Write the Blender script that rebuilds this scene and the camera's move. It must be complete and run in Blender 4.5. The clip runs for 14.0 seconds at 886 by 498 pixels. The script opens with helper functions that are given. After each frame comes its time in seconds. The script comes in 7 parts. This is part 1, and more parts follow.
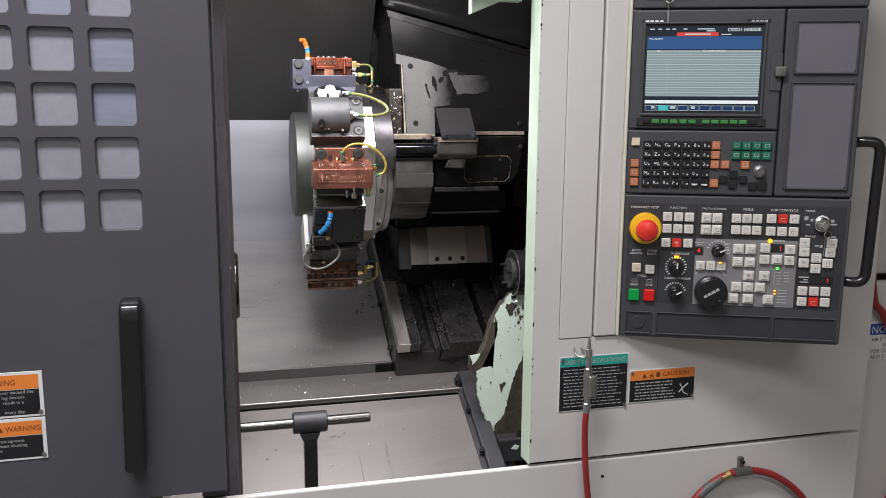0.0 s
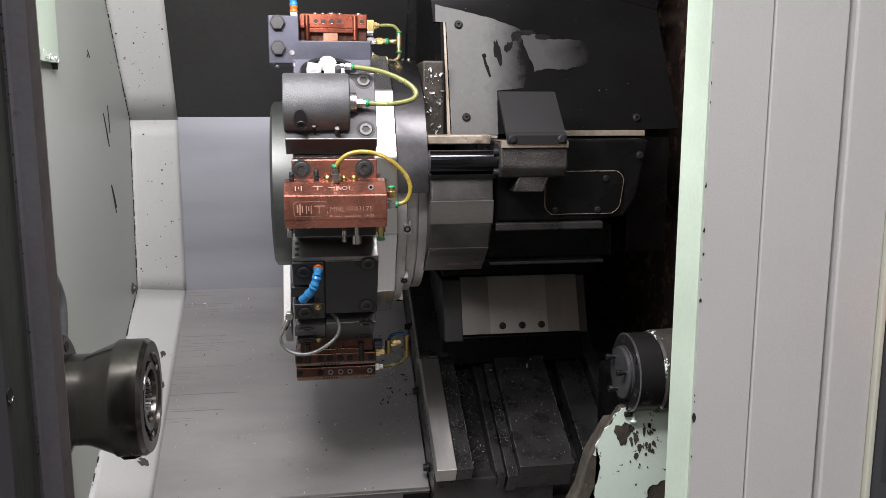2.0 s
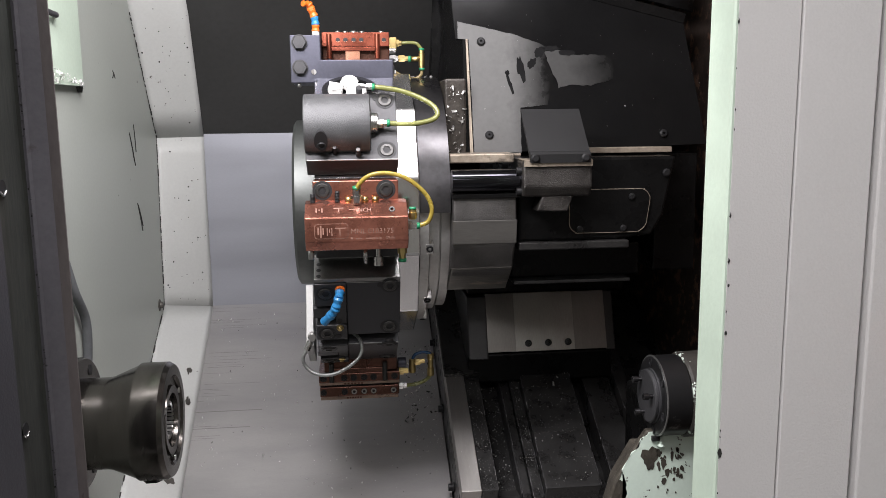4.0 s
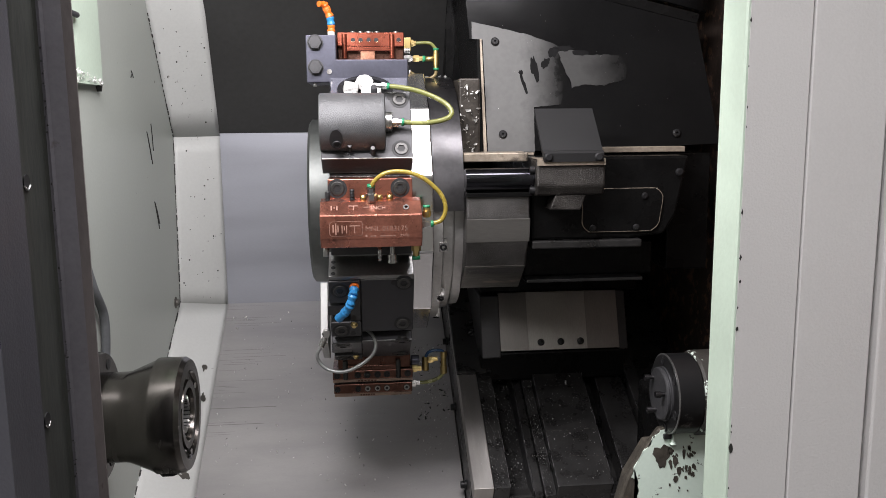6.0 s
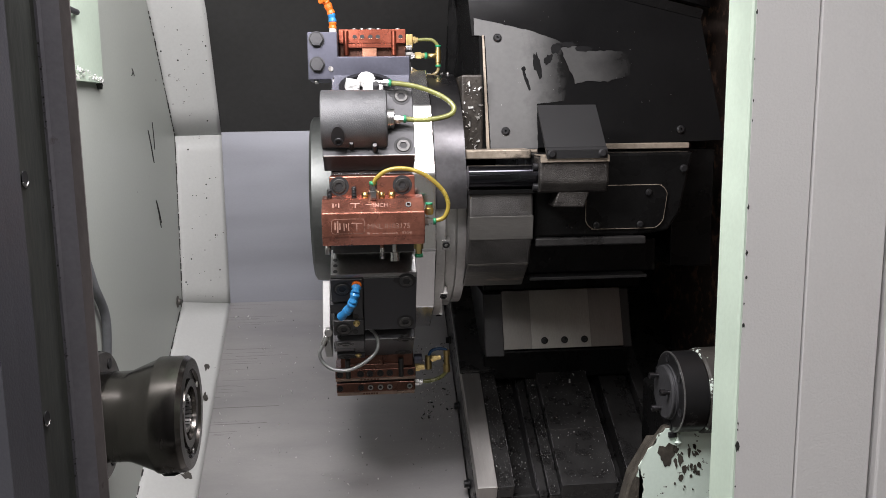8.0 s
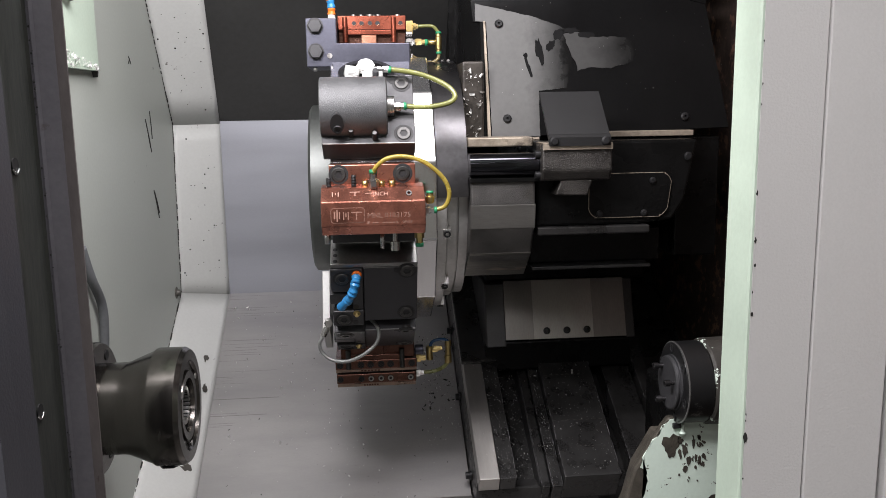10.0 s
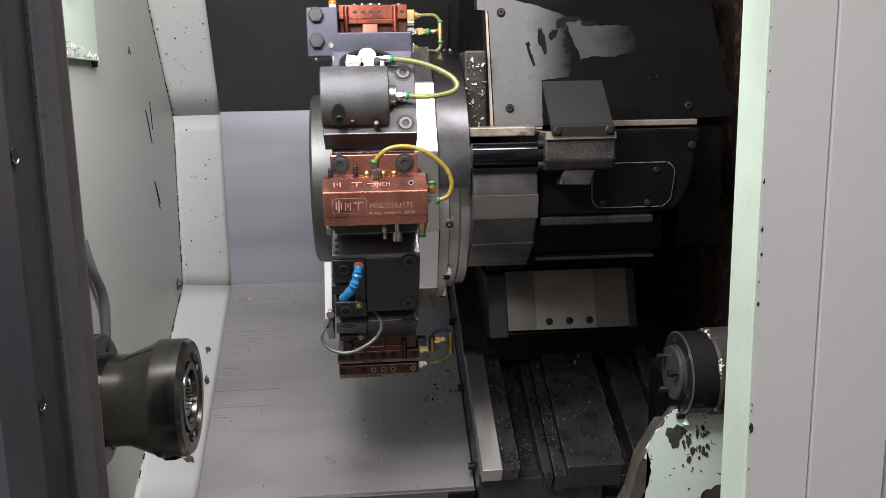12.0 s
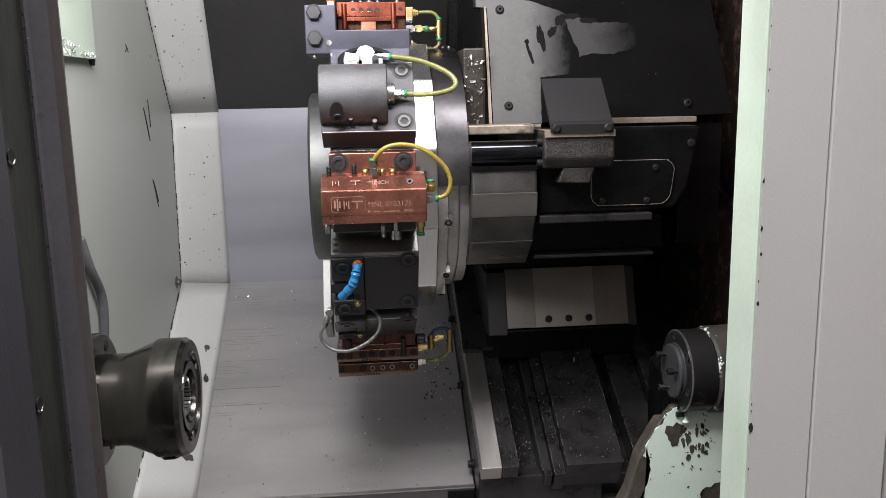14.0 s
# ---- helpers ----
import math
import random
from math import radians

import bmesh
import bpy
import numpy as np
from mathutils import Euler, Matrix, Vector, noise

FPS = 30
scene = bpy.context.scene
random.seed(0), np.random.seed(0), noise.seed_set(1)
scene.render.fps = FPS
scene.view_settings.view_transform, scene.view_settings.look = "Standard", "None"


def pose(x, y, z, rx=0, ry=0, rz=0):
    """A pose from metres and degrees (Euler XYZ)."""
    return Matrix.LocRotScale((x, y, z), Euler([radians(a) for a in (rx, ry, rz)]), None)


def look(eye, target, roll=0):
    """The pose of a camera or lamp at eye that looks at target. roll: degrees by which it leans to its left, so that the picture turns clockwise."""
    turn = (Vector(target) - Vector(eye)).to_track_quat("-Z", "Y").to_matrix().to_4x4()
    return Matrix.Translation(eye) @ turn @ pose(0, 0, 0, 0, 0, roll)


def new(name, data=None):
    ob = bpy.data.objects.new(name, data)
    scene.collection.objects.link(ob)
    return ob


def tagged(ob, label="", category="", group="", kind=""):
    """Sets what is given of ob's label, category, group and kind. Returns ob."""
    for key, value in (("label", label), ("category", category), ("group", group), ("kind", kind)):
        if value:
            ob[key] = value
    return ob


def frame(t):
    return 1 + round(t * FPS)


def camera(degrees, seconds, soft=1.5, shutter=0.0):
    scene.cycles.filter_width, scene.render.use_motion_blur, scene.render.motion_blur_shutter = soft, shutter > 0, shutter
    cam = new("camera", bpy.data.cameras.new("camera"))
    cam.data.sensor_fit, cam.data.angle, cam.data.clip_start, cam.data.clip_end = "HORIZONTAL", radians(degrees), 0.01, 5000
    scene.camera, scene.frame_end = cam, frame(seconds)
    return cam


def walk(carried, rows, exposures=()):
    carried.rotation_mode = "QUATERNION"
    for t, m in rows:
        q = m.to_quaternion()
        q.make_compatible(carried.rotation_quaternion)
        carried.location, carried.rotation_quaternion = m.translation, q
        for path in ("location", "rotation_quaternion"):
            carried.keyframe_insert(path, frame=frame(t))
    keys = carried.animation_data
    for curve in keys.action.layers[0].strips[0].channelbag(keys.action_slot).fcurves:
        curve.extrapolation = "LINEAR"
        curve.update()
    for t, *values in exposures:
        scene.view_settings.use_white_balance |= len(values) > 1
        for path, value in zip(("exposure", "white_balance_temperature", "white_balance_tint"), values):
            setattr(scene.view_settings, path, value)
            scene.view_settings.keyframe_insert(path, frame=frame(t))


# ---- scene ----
cam = camera(56.4, 14.0, soft=0.5)
PATH = [
    (0, (0.111, 0.358, 1.542), (0.599, 2.268, 1.202), 0.4),
    (0.5, (0.175, 0.61, 1.533), (0.633, 2.528, 1.201), 0.4),
    (1, (0.265, 0.816, 1.533), (0.666, 2.748, 1.207), 0.3),
    (1.5, (0.315, 1.0, 1.519), (0.617, 2.949, 1.186), 0.2),
    (1.7, (0.31, 1.073, 1.489), (0.641, 3.027, 1.215), 0.9),
    (2, (0.332, 1.138, 1.511), (0.629, 3.088, 1.18), -0.0),
    (2.5, (0.346, 1.145, 1.532), (0.624, 3.097, 1.195), -0.1),
    (3, (0.348, 1.158, 1.533), (0.604, 3.113, 1.201), -0.3),
    (5.5, (0.346, 1.144, 1.528), (0.541, 3.109, 1.213), -0.5),
    (5.9, (0.346, 1.145, 1.527), (0.537, 3.11, 1.212), -0.5),
    (6, (0.345, 1.143, 1.528), (0.536, 3.108, 1.212), -0.5),
    (6.5, (0.346, 1.144, 1.526), (0.535, 3.11, 1.212), -0.6),
    (7, (0.347, 1.147, 1.526), (0.532, 3.113, 1.211), -0.6),
    (7.5, (0.346, 1.148, 1.526), (0.53, 3.114, 1.21), -0.6),
    (8, (0.346, 1.15, 1.524), (0.53, 3.117, 1.207), -0.7),
    (10.5, (0.347, 1.168, 1.518), (0.529, 3.13, 1.174), -0.9),
    (11, (0.345, 1.17, 1.517), (0.528, 3.131, 1.168), -1.0),
    (11.5, (0.345, 1.172, 1.517), (0.524, 3.132, 1.162), -1.0),
    (12, (0.345, 1.171, 1.517), (0.524, 3.131, 1.158), -1.0),
    (12.5, (0.346, 1.176, 1.516), (0.525, 3.134, 1.152), -1.0),
    (13, (0.346, 1.18, 1.515), (0.526, 3.138, 1.146), -1.1),
    (13.5, (0.346, 1.177, 1.519), (0.523, 3.135, 1.149), -1.0),
    (14, (0.346, 1.174, 1.52), (0.526, 3.131, 1.151), -1.1),
]
walk(cam, [(t, look(eye, target, roll)) for t, eye, target, roll in PATH],
     [(0.0, -0.16), (1.0, -0.18), (1.5, -0.26), (3.0, -0.32), (6.5, -0.35), (10.5, -0.38), (14.0, -0.38)])

# ---- light ----
world = bpy.data.worlds.new("shop_air")
scene.world = world
world.use_nodes = True
world.node_tree.nodes["Background"].inputs[0].default_value = (0.9, 0.95, 1.0, 1)
world.node_tree.nodes["Background"].inputs[1].default_value = 0.008


def area_lamp(name, eye, target, sx, sy, watts, colour):
    data = bpy.data.lights.new(name, "AREA")
    data.shape, data.size, data.size_y, data.energy, data.color = "RECTANGLE", sx, sy, watts, colour
    ob = new(name, data)
    ob.matrix_world = look(eye, target)
    return ob


area_lamp("shop_light", (-0.3, 0.85, 3.2), (-0.3, 1.0, 0), 1.3, 0.35, 80, (1.0, 0.965, 1.0))
area_lamp("shop_light", (0.1, -1.2, 3.4), (0.2, -1.1, 0), 2.8, 0.5, 56, (1.0, 0.965, 1.0))
area_lamp("machine_light", (0.40, 1.99, 2.05), (0.38, 2.50, 1.2), 0.60, 0.14, 10.0, (1.0, 0.955, 0.985))
area_lamp("machine_light", (0.17, 1.93, 1.835), (0.42, 2.60, 1.15), 0.30, 0.05, 6.8, (1.0, 0.955, 0.985))


# ---- materials ----
def mat(name, colour, rough=0.5, metal=0.0, var=0.12, scale=8.0, grain=120.0, bump=0.1, stretch=(1, 1, 1),
        dirt=None, dirt_at=0.62, dirt_scale=5.0, dirt_rough=None, dirt_metal=None, edge=0.06):
    """A surface with broad variation, fine grain and, if given, dirt or bare patches of a second colour."""
    m = bpy.data.materials.new(name)
    m.use_nodes = True
    nt = m.node_tree
    n, l = nt.nodes, nt.links
    b = n["Principled BSDF"]
    tc = n.new("ShaderNodeTexCoord")
    mp = n.new("ShaderNodeMapping")
    mp.inputs["Scale"].default_value = stretch
    l.new(tc.outputs["Object"], mp.inputs[0])

    def tex(s, detail=4.0, rg=0.55):
        t = n.new("ShaderNodeTexNoise")
        t.inputs["Scale"].default_value, t.inputs["Detail"].default_value, t.inputs["Roughness"].default_value = s, detail, rg
        l.new(mp.outputs[0], t.inputs["Vector"])
        return t.outputs[0]

    def ramp(src, lo, hi, a, c):
        r = n.new("ShaderNodeMapRange")
        r.inputs[1].default_value, r.inputs[2].default_value, r.inputs[3].default_value, r.inputs[4].default_value = lo, hi, a, c
        l.new(src, r.inputs[0])
        return r.outputs[0]

    broad, fine = tex(scale), tex(grain, 3.0)
    both = n.new("ShaderNodeMath")
    both.operation = "ADD"
    l.new(ramp(broad, 0.3, 0.7, 1 - var, 1 + var), both.inputs[0])
    l.new(ramp(fine, 0.3, 0.7, -var * 0.5, var * 0.5), both.inputs[1])
    col = n.new("ShaderNodeVectorMath")
    col.operation = "SCALE"
    col.inputs[0].default_value = colour
    l.new(both.outputs[0], col.inputs["Scale"])
    base = col.outputs[0]
    rsock = ramp(broad, 0.3, 0.7, max(0.02, rough - 0.08), min(1, rough + 0.08))
    if dirt:
        d = ramp(tex(dirt_scale, 8.0, 0.65), dirt_at, dirt_at + edge, 0, 1)
        mx = n.new("ShaderNodeMix")
        mx.data_type = "RGBA"
        l.new(d, mx.inputs[0])
        l.new(base, mx.inputs[6])
        mx.inputs[7].default_value = (*dirt, 1)
        base = mx.outputs[2]
        if dirt_rough is not None:
            mr = n.new("ShaderNodeMix")
            l.new(d, mr.inputs[0])
            l.new(rsock, mr.inputs[2])
            mr.inputs[3].default_value = dirt_rough
            rsock = mr.outputs[0]
    l.new(base, b.inputs["Base Color"])
    l.new(rsock, b.inputs["Roughness"])
    b.inputs["Metallic"].default_value = metal
    if bump:
        bp = n.new("ShaderNodeBump")
        bp.inputs["Strength"].default_value, bp.inputs["Distance"].default_value = bump, 0.002
        l.new(fine, bp.inputs["Height"])
        l.new(bp.outputs[0], b.inputs["Normal"])
    return m


M = {}
M["white"] = mat("white_textured_paint", (0.60, 0.59, 0.575), 0.40, 0, 0.05, 3, 480, 0.22, dirt=(0.50, 0.49, 0.47), dirt_at=0.60, dirt_scale=7, edge=0.2)
M["mint"] = mat("mint_green_paint", (0.48, 0.575, 0.475), 0.45, 0, 0.06, 10, 200, 0.1, dirt=(0.05, 0.035, 0.025), dirt_at=0.72, dirt_scale=30)
M["left_wall"] = mat("pale_grey_green_paint", (0.385, 0.41, 0.375), 0.4, 0, 0.05, 3, 200, 0.05, dirt=(0.06, 0.06, 0.052), dirt_at=0.70, dirt_scale=34, edge=0.02)
M["strip"] = mat("pale_grey_paint", (0.56, 0.57, 0.55), 0.4, 0, 0.05, 4, 200, 0.05, dirt=(0.12, 0.11, 0.1), dirt_at=0.685, dirt_scale=34, edge=0.02)
M["door"] = mat("dark_grey_door_paint", (0.070, 0.070, 0.080), 0.40, 0, 0.07, 3, 400, 0.14, dirt=(0.055, 0.055, 0.060), dirt_at=0.60, dirt_scale=6, edge=0.12)
M["panel"] = mat("charcoal_panel_plastic", (0.050, 0.052, 0.057), 0.5, 0, 0.06, 4, 500, 0.2)
M["panel2"] = mat("charcoal_inset_plastic", (0.12, 0.12, 0.135), 0.55, 0, 0.05, 4, 500, 0.2)
M["plate"] = mat("brushed_stainless_sheet", (0.40, 0.39, 0.385), 0.42, 0.6, 0.06, 3, 420, 0.05, stretch=(0.45, 2, 2), dirt=(0.31, 0.305, 0.305), dirt_at=0.48, dirt_scale=3.2, edge=0.28, dirt_rough=0.32)
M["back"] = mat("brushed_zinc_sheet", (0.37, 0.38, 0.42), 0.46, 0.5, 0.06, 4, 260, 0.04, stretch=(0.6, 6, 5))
M["back_dark"] = mat("dark_grey_sheet", (0.050, 0.050, 0.049), 0.45, 0.4, 0.15, 4, 90, 0.05)
M["black"] = mat("oily_black_casting", (0.0055, 0.0055, 0.0055), 0.28, 0.0, 0.3, 14, 160, 0.2, dirt=(0.03, 0.028, 0.026), dirt_at=0.66, dirt_scale=60)
M["bed"] = mat("oily_bed_casting", (0.025, 0.0245, 0.024), 0.30, 0.2, 0.4, 25, 300, 0.10, dirt=(0.05, 0.047, 0.044), dirt_at=0.68, dirt_scale=190, edge=0.16)
M["cover"] = mat("oily_black_cover_sheet", (0.0065, 0.0065, 0.0067), 0.24, 0.0, 0.2, 6, 200, 0.04, dirt=(0.007, 0.007, 0.007), dirt_at=0.58, dirt_scale=9, edge=0.05)
M["rust"] = mat("rusty_black_wall", (0.065, 0.047, 0.039), 0.6, 0.0, 0.5, 14, 100, 0.4, dirt=(0.24, 0.14, 0.10), dirt_at=0.54, dirt_scale=45)
M["cast"] = mat("grey_iron_casting", (0.085, 0.082, 0.079), 0.40, 0.6, 0.3, 30, 900, 0.45, dirt=(0.05, 0.045, 0.04), dirt_at=0.6, dirt_scale=20, edge=0.15)
M["steel"] = mat("machined_steel", (0.55, 0.54, 0.53), 0.28, 1.0, 0.1, 10, 150, 0.05, stretch=(8, 1, 1))
M["satin_steel"] = mat("satin_steel", (0.50, 0.49, 0.475), 0.42, 0.75, 0.14, 12, 150, 0.06, dirt=(0.22, 0.2, 0.18), dirt_at=0.6, dirt_scale=22, edge=0.12)
M["bright"] = mat("polished_bright_steel", (0.75, 0.75, 0.76), 0.18, 1.0, 0.08, 8, 120, 0.03, stretch=(8, 1, 1))
M["rail"] = mat("ground_steel_way", (0.42, 0.405, 0.385), 0.42, 0.9, 0.08, 8, 150, 0.04, stretch=(8, 0.6, 1))
M["dark_steel"] = mat("black_oxide_steel", (0.050, 0.050, 0.053), 0.46, 0.4, 0.2, 14, 220, 0.15, dirt=(0.12, 0.115, 0.11), dirt_at=0.66, dirt_scale=18, edge=0.12)
M["oxide"] = mat("blue_black_oxide_block", (0.07, 0.072, 0.095), 0.36, 0.6, 0.15, 14, 220, 0.08)
M["copper"] = mat("copper_plated_block", (0.43, 0.175, 0.125), 0.28, 0.9, 0.2, 22, 240, 0.08, dirt=(0.19, 0.085, 0.065), dirt_at=0.50, dirt_scale=24, edge=0.2)
# Brown copper darkened in its colour for the shade under the turret.
M["copper_shaded"] = mat("shaded_brown_copper", (0.125, 0.062, 0.046), 0.3, 0.9, 0.25, 16, 240, 0.1, dirt=(0.06, 0.03, 0.022), dirt_at=0.52, dirt_scale=14, edge=0.2)
M["brass"] = mat("yellow_brass", (0.60, 0.46, 0.20), 0.36, 1.0, 0.12, 20, 200, 0.05)
M["black_plastic"] = mat("glossy_black_plastic", (0.012, 0.012, 0.013), 0.22, 0, 0.1, 10, 200, 0.03)
M["screw"] = mat("black_socket_screw", (0.020, 0.020, 0.021), 0.4, 0.3, 0.2, 60, 300, 0.05)

M["socket"] = mat("dark_socket_screw", (0.065, 0.064, 0.062), 0.42, 0.7, 0.2, 60, 300, 0.05)
M["panel_steel"] = mat("smooth_black_oxide_face", (0.040, 0.040, 0.044), 0.42, 0.4, 0.10, 6, 500, 0.10)
M["copper_bare"] = mat("bare_brown_copper", (0.34, 0.25, 0.20), 0.32, 0.9, 0.2, 16, 240, 0.06)
M["shaft"] = mat("polished_dark_shaft", (0.045, 0.045, 0.052), 0.13, 1.0, 0.08, 10, 160, 0.02)
# Paler screw steel: the light on the lower tier's heads is in the colour.
M["socket_lit"] = mat("lit_socket_screw", (0.36, 0.35, 0.33), 0.35, 0.8, 0.15, 60, 300, 0.05)
M["disc"] = mat("dark_turned_steel", (0.12, 0.127, 0.122), 0.48, 0.85, 0.12, 10, 160, 0.05)
M["cast_grey"] = mat("dark_grey_cast_paint", (0.095, 0.097, 0.10), 0.38, 0.3, 0.16, 30, 900, 0.45)
M["steel_grey"] = mat("worn_grey_steel", (0.24, 0.24, 0.235), 0.36, 0.85, 0.16, 14, 220, 0.1, dirt=(0.07, 0.07, 0.07), dirt_at=0.6, dirt_scale=16, edge=0.15)
M["copper_red"] = mat("dark_red_copper", (0.30, 0.085, 0.052), 0.30, 0.85, 0.2, 16, 240, 0.08, dirt=(0.11, 0.032, 0.022), dirt_at=0.56, dirt_scale=16, edge=0.2)
M["copper_light"] = mat("worn_copper", (0.72, 0.36, 0.24), 0.3, 0.9, 0.12, 16, 240, 0.1)
M["engraving"] = mat("pale_engraving", (0.30, 0.165, 0.125), 0.6, 0.3, 0.1, 60, 300, 0.0)
M["green_rubber"] = mat("green_plastic", (0.02, 0.22, 0.10), 0.4, 0, 0.1, 30, 200, 0.0)
M["hose_yellow"] = mat("yellow_hose_plastic", (0.42, 0.32, 0.06), 0.22, 0, 0.1, 20, 200, 0.0)
M["hose_green"] = mat("olive_hose_plastic", (0.25, 0.26, 0.085), 0.22, 0, 0.12, 20, 200, 0.0)
for key in ("hose_yellow", "hose_green"):
    M[key].node_tree.nodes["Principled BSDF"].inputs["Transmission Weight"].default_value = 0.35
M["hose_brown"] = mat("brown_tinted_hose", (0.20, 0.155, 0.07), 0.25, 0, 0.1, 20, 200, 0.0)
M["hose_blue"] = mat("blue_hose_plastic", (0.02, 0.07, 0.17), 0.25, 0, 0.1, 20, 200, 0.0)
M["rag"] = mat("white_paper_towel", (0.66, 0.66, 0.64), 0.9, 0, 0.06, 20, 300, 0.5)
M["orange_plastic"] = mat("orange_plastic", (0.75, 0.16, 0.02), 0.35, 0, 0.08, 20, 200, 0.02)
M["blue_plastic"] = mat("blue_plastic", (0.03, 0.22, 0.50), 0.35, 0, 0.08, 20, 200, 0.02)
M["braid"] = mat("braided_steel", (0.36, 0.37, 0.36), 0.4, 0.8, 0.25, 60, 1400, 0.3)
M["teal"] = mat("teal_sign_print", (0.02, 0.36, 0.28), 0.4, 0, 0.05, 10, 200, 0.0)
M["sign_black"] = mat("black_sign_print", (0.012, 0.012, 0.014), 0.35, 0, 0.1, 10, 200, 0.0)
M["sign_orange"] = mat("orange_sign_print", (0.75, 0.22, 0.04), 0.4, 0, 0.05, 10, 200, 0.0)
M["sign_white"] = mat("white_sign_print", (0.70, 0.71, 0.70), 0.4, 0, 0.04, 10, 200, 0.0)
M["sign_blue"] = mat("blue_sign_print", (0.03, 0.08, 0.32), 0.4, 0, 0.05, 10, 200, 0.0)
M["print"] = mat("pale_grey_print", (0.40, 0.41, 0.41), 0.5, 0, 0.08, 40, 200, 0.0)
M["red_hose"] = mat("red_rubber_hose", (0.26, 0.02, 0.022), 0.4, 0, 0.12, 20, 200, 0.1)
M["green_hose"] = mat("green_air_hose", (0.02, 0.38, 0.24), 0.35, 0, 0.1, 20, 200, 0.0)
M["red_plastic"] = mat("red_plastic", (0.62, 0.03, 0.02), 0.35, 0, 0.06, 20, 200, 0.0)
M["yellow_plastic"] = mat("yellow_plastic", (0.80, 0.45, 0.01), 0.4, 0, 0.06, 20, 200, 0.0)
M["key_black"] = mat("black_key_plastic", (0.014, 0.014, 0.016), 0.3, 0, 0.1, 30, 200, 0.0)
M["key_brown"] = mat("orange_brown_key_plastic", (0.45, 0.15, 0.06), 0.45, 0, 0.1, 30, 200, 0.0)
M["key_green"] = mat("green_key_plastic", (0.01, 0.13, 0.075), 0.35, 0, 0.1, 30, 200, 0.0)
M["key_white"] = mat("worn_white_key_plastic", (0.62, 0.61, 0.57), 0.4, 0, 0.1, 40, 200, 0.0)
M["key_cream"] = mat("cream_key_plastic", (0.62, 0.54, 0.40), 0.4, 0, 0.08, 40, 200, 0.0)
M["key_clear"] = mat("clear_key_cover", (0.62, 0.62, 0.58), 0.15, 0, 0.05, 40, 200, 0.0)
M["softkey"] = mat("green_softkey", (0.05, 0.22, 0.06), 0.4, 0, 0.1, 40, 200, 0.0)
M["overlay"] = mat("dark_panel_overlay", (0.034, 0.035, 0.039), 0.45, 0, 0.05, 8, 300, 0.0)
M["overlay_grey"] = mat("grey_panel_overlay", (0.20, 0.20, 0.205), 0.45, 0, 0.05, 8, 300, 0.0)
M["recess"] = mat("black_recess", (0.012, 0.012, 0.013), 0.6, 0, 0.1, 8, 300, 0.0)
M["pane"] = mat("grey_polycarbonate", (0.27, 0.275, 0.31), 0.22, 0, 0.12, 3, 60, 0.01, dirt=(0.26, 0.25, 0.25), dirt_at=0.5, dirt_scale=4, edge=0.3)
M["dull_plate"] = mat("dull_oily_sheet", (0.225, 0.215, 0.205), 0.42, 0.5, 0.07, 2.5, 240, 0.04, stretch=(0.6, 3, 3), dirt=(0.15, 0.145, 0.14), dirt_at=0.56, dirt_scale=4, edge=0.3)
M["stain"] = mat("brown_run_mark", (0.185, 0.17, 0.15), 0.4, 0.3, 0.3, 30, 200, 0.0)
M["door_seal"] = mat("oily_green_black_channel", (0.060, 0.064, 0.058), 0.38, 0.2, 0.3, 9, 160, 0.15, stretch=(1, 1, 0.25), dirt=(0.055, 0.045, 0.03), dirt_at=0.60, dirt_scale=22, edge=0.1)
M["rusty_edge"] = mat("rust_stained_door_edge", (0.115, 0.100, 0.098), 0.5, 0.2, 0.25, 12, 160, 0.2, stretch=(1, 1, 0.35), dirt=(0.035, 0.022, 0.016), dirt_at=0.60, dirt_scale=40, edge=0.06)
M["dull_sheet"] = mat("dull_pale_sheet", (0.42, 0.42, 0.41), 0.6, 0.2, 0.08, 8, 200, 0.03)
M["machined_band"] = mat("milled_grey_iron", (0.16, 0.155, 0.145), 0.36, 0.7, 0.14, 8, 180, 0.1, stretch=(0.5, 2, 4))
M["worn_iron"] = mat("worn_scuffed_iron", (0.15, 0.142, 0.13), 0.36, 0.7, 0.3, 12, 120, 0.3, stretch=(0.4, 1, 2), dirt=(0.30, 0.26, 0.21), dirt_at=0.62, dirt_scale=22, edge=0.05)
M["dark_bar"] = mat("dark_chromed_bar", (0.15, 0.145, 0.14), 0.26, 1.0, 0.1, 6, 150, 0.02, stretch=(0.5, 1, 1))
M["neck"] = mat("iron_neck_with_paint_remnants", (0.032, 0.029, 0.025), 0.5, 0.1, 0.3, 16, 160, 0.3, dirt=(0.55, 0.63, 0.56), dirt_at=0.585, dirt_scale=38, edge=0.012)
M["mint_paint"] = mat("thick_mint_paint", (0.60, 0.71, 0.62), 0.42, 0, 0.05, 8, 200, 0.08, dirt=(0.07, 0.066, 0.058), dirt_at=0.625, dirt_scale=38, edge=0.01)
M["raw_cast"] = mat("bare_cast_iron", (0.085, 0.076, 0.062), 0.42, 0.4, 0.4, 22, 160, 0.5, dirt=(0.055, 0.05, 0.045), dirt_at=0.52, dirt_scale=20, edge=0.2)
# Same pane with a bluish reflection put into its colour, for three windows.
M["pane_blue_reflection"] = mat("pane_with_blue_reflection", (0.235, 0.245, 0.315), 0.2, 0, 0.15, 6, 60, 0.01, stretch=(0.4, 1, 2.5), dirt=(0.28, 0.28, 0.33), dirt_at=0.5, dirt_scale=6, edge=0.3)
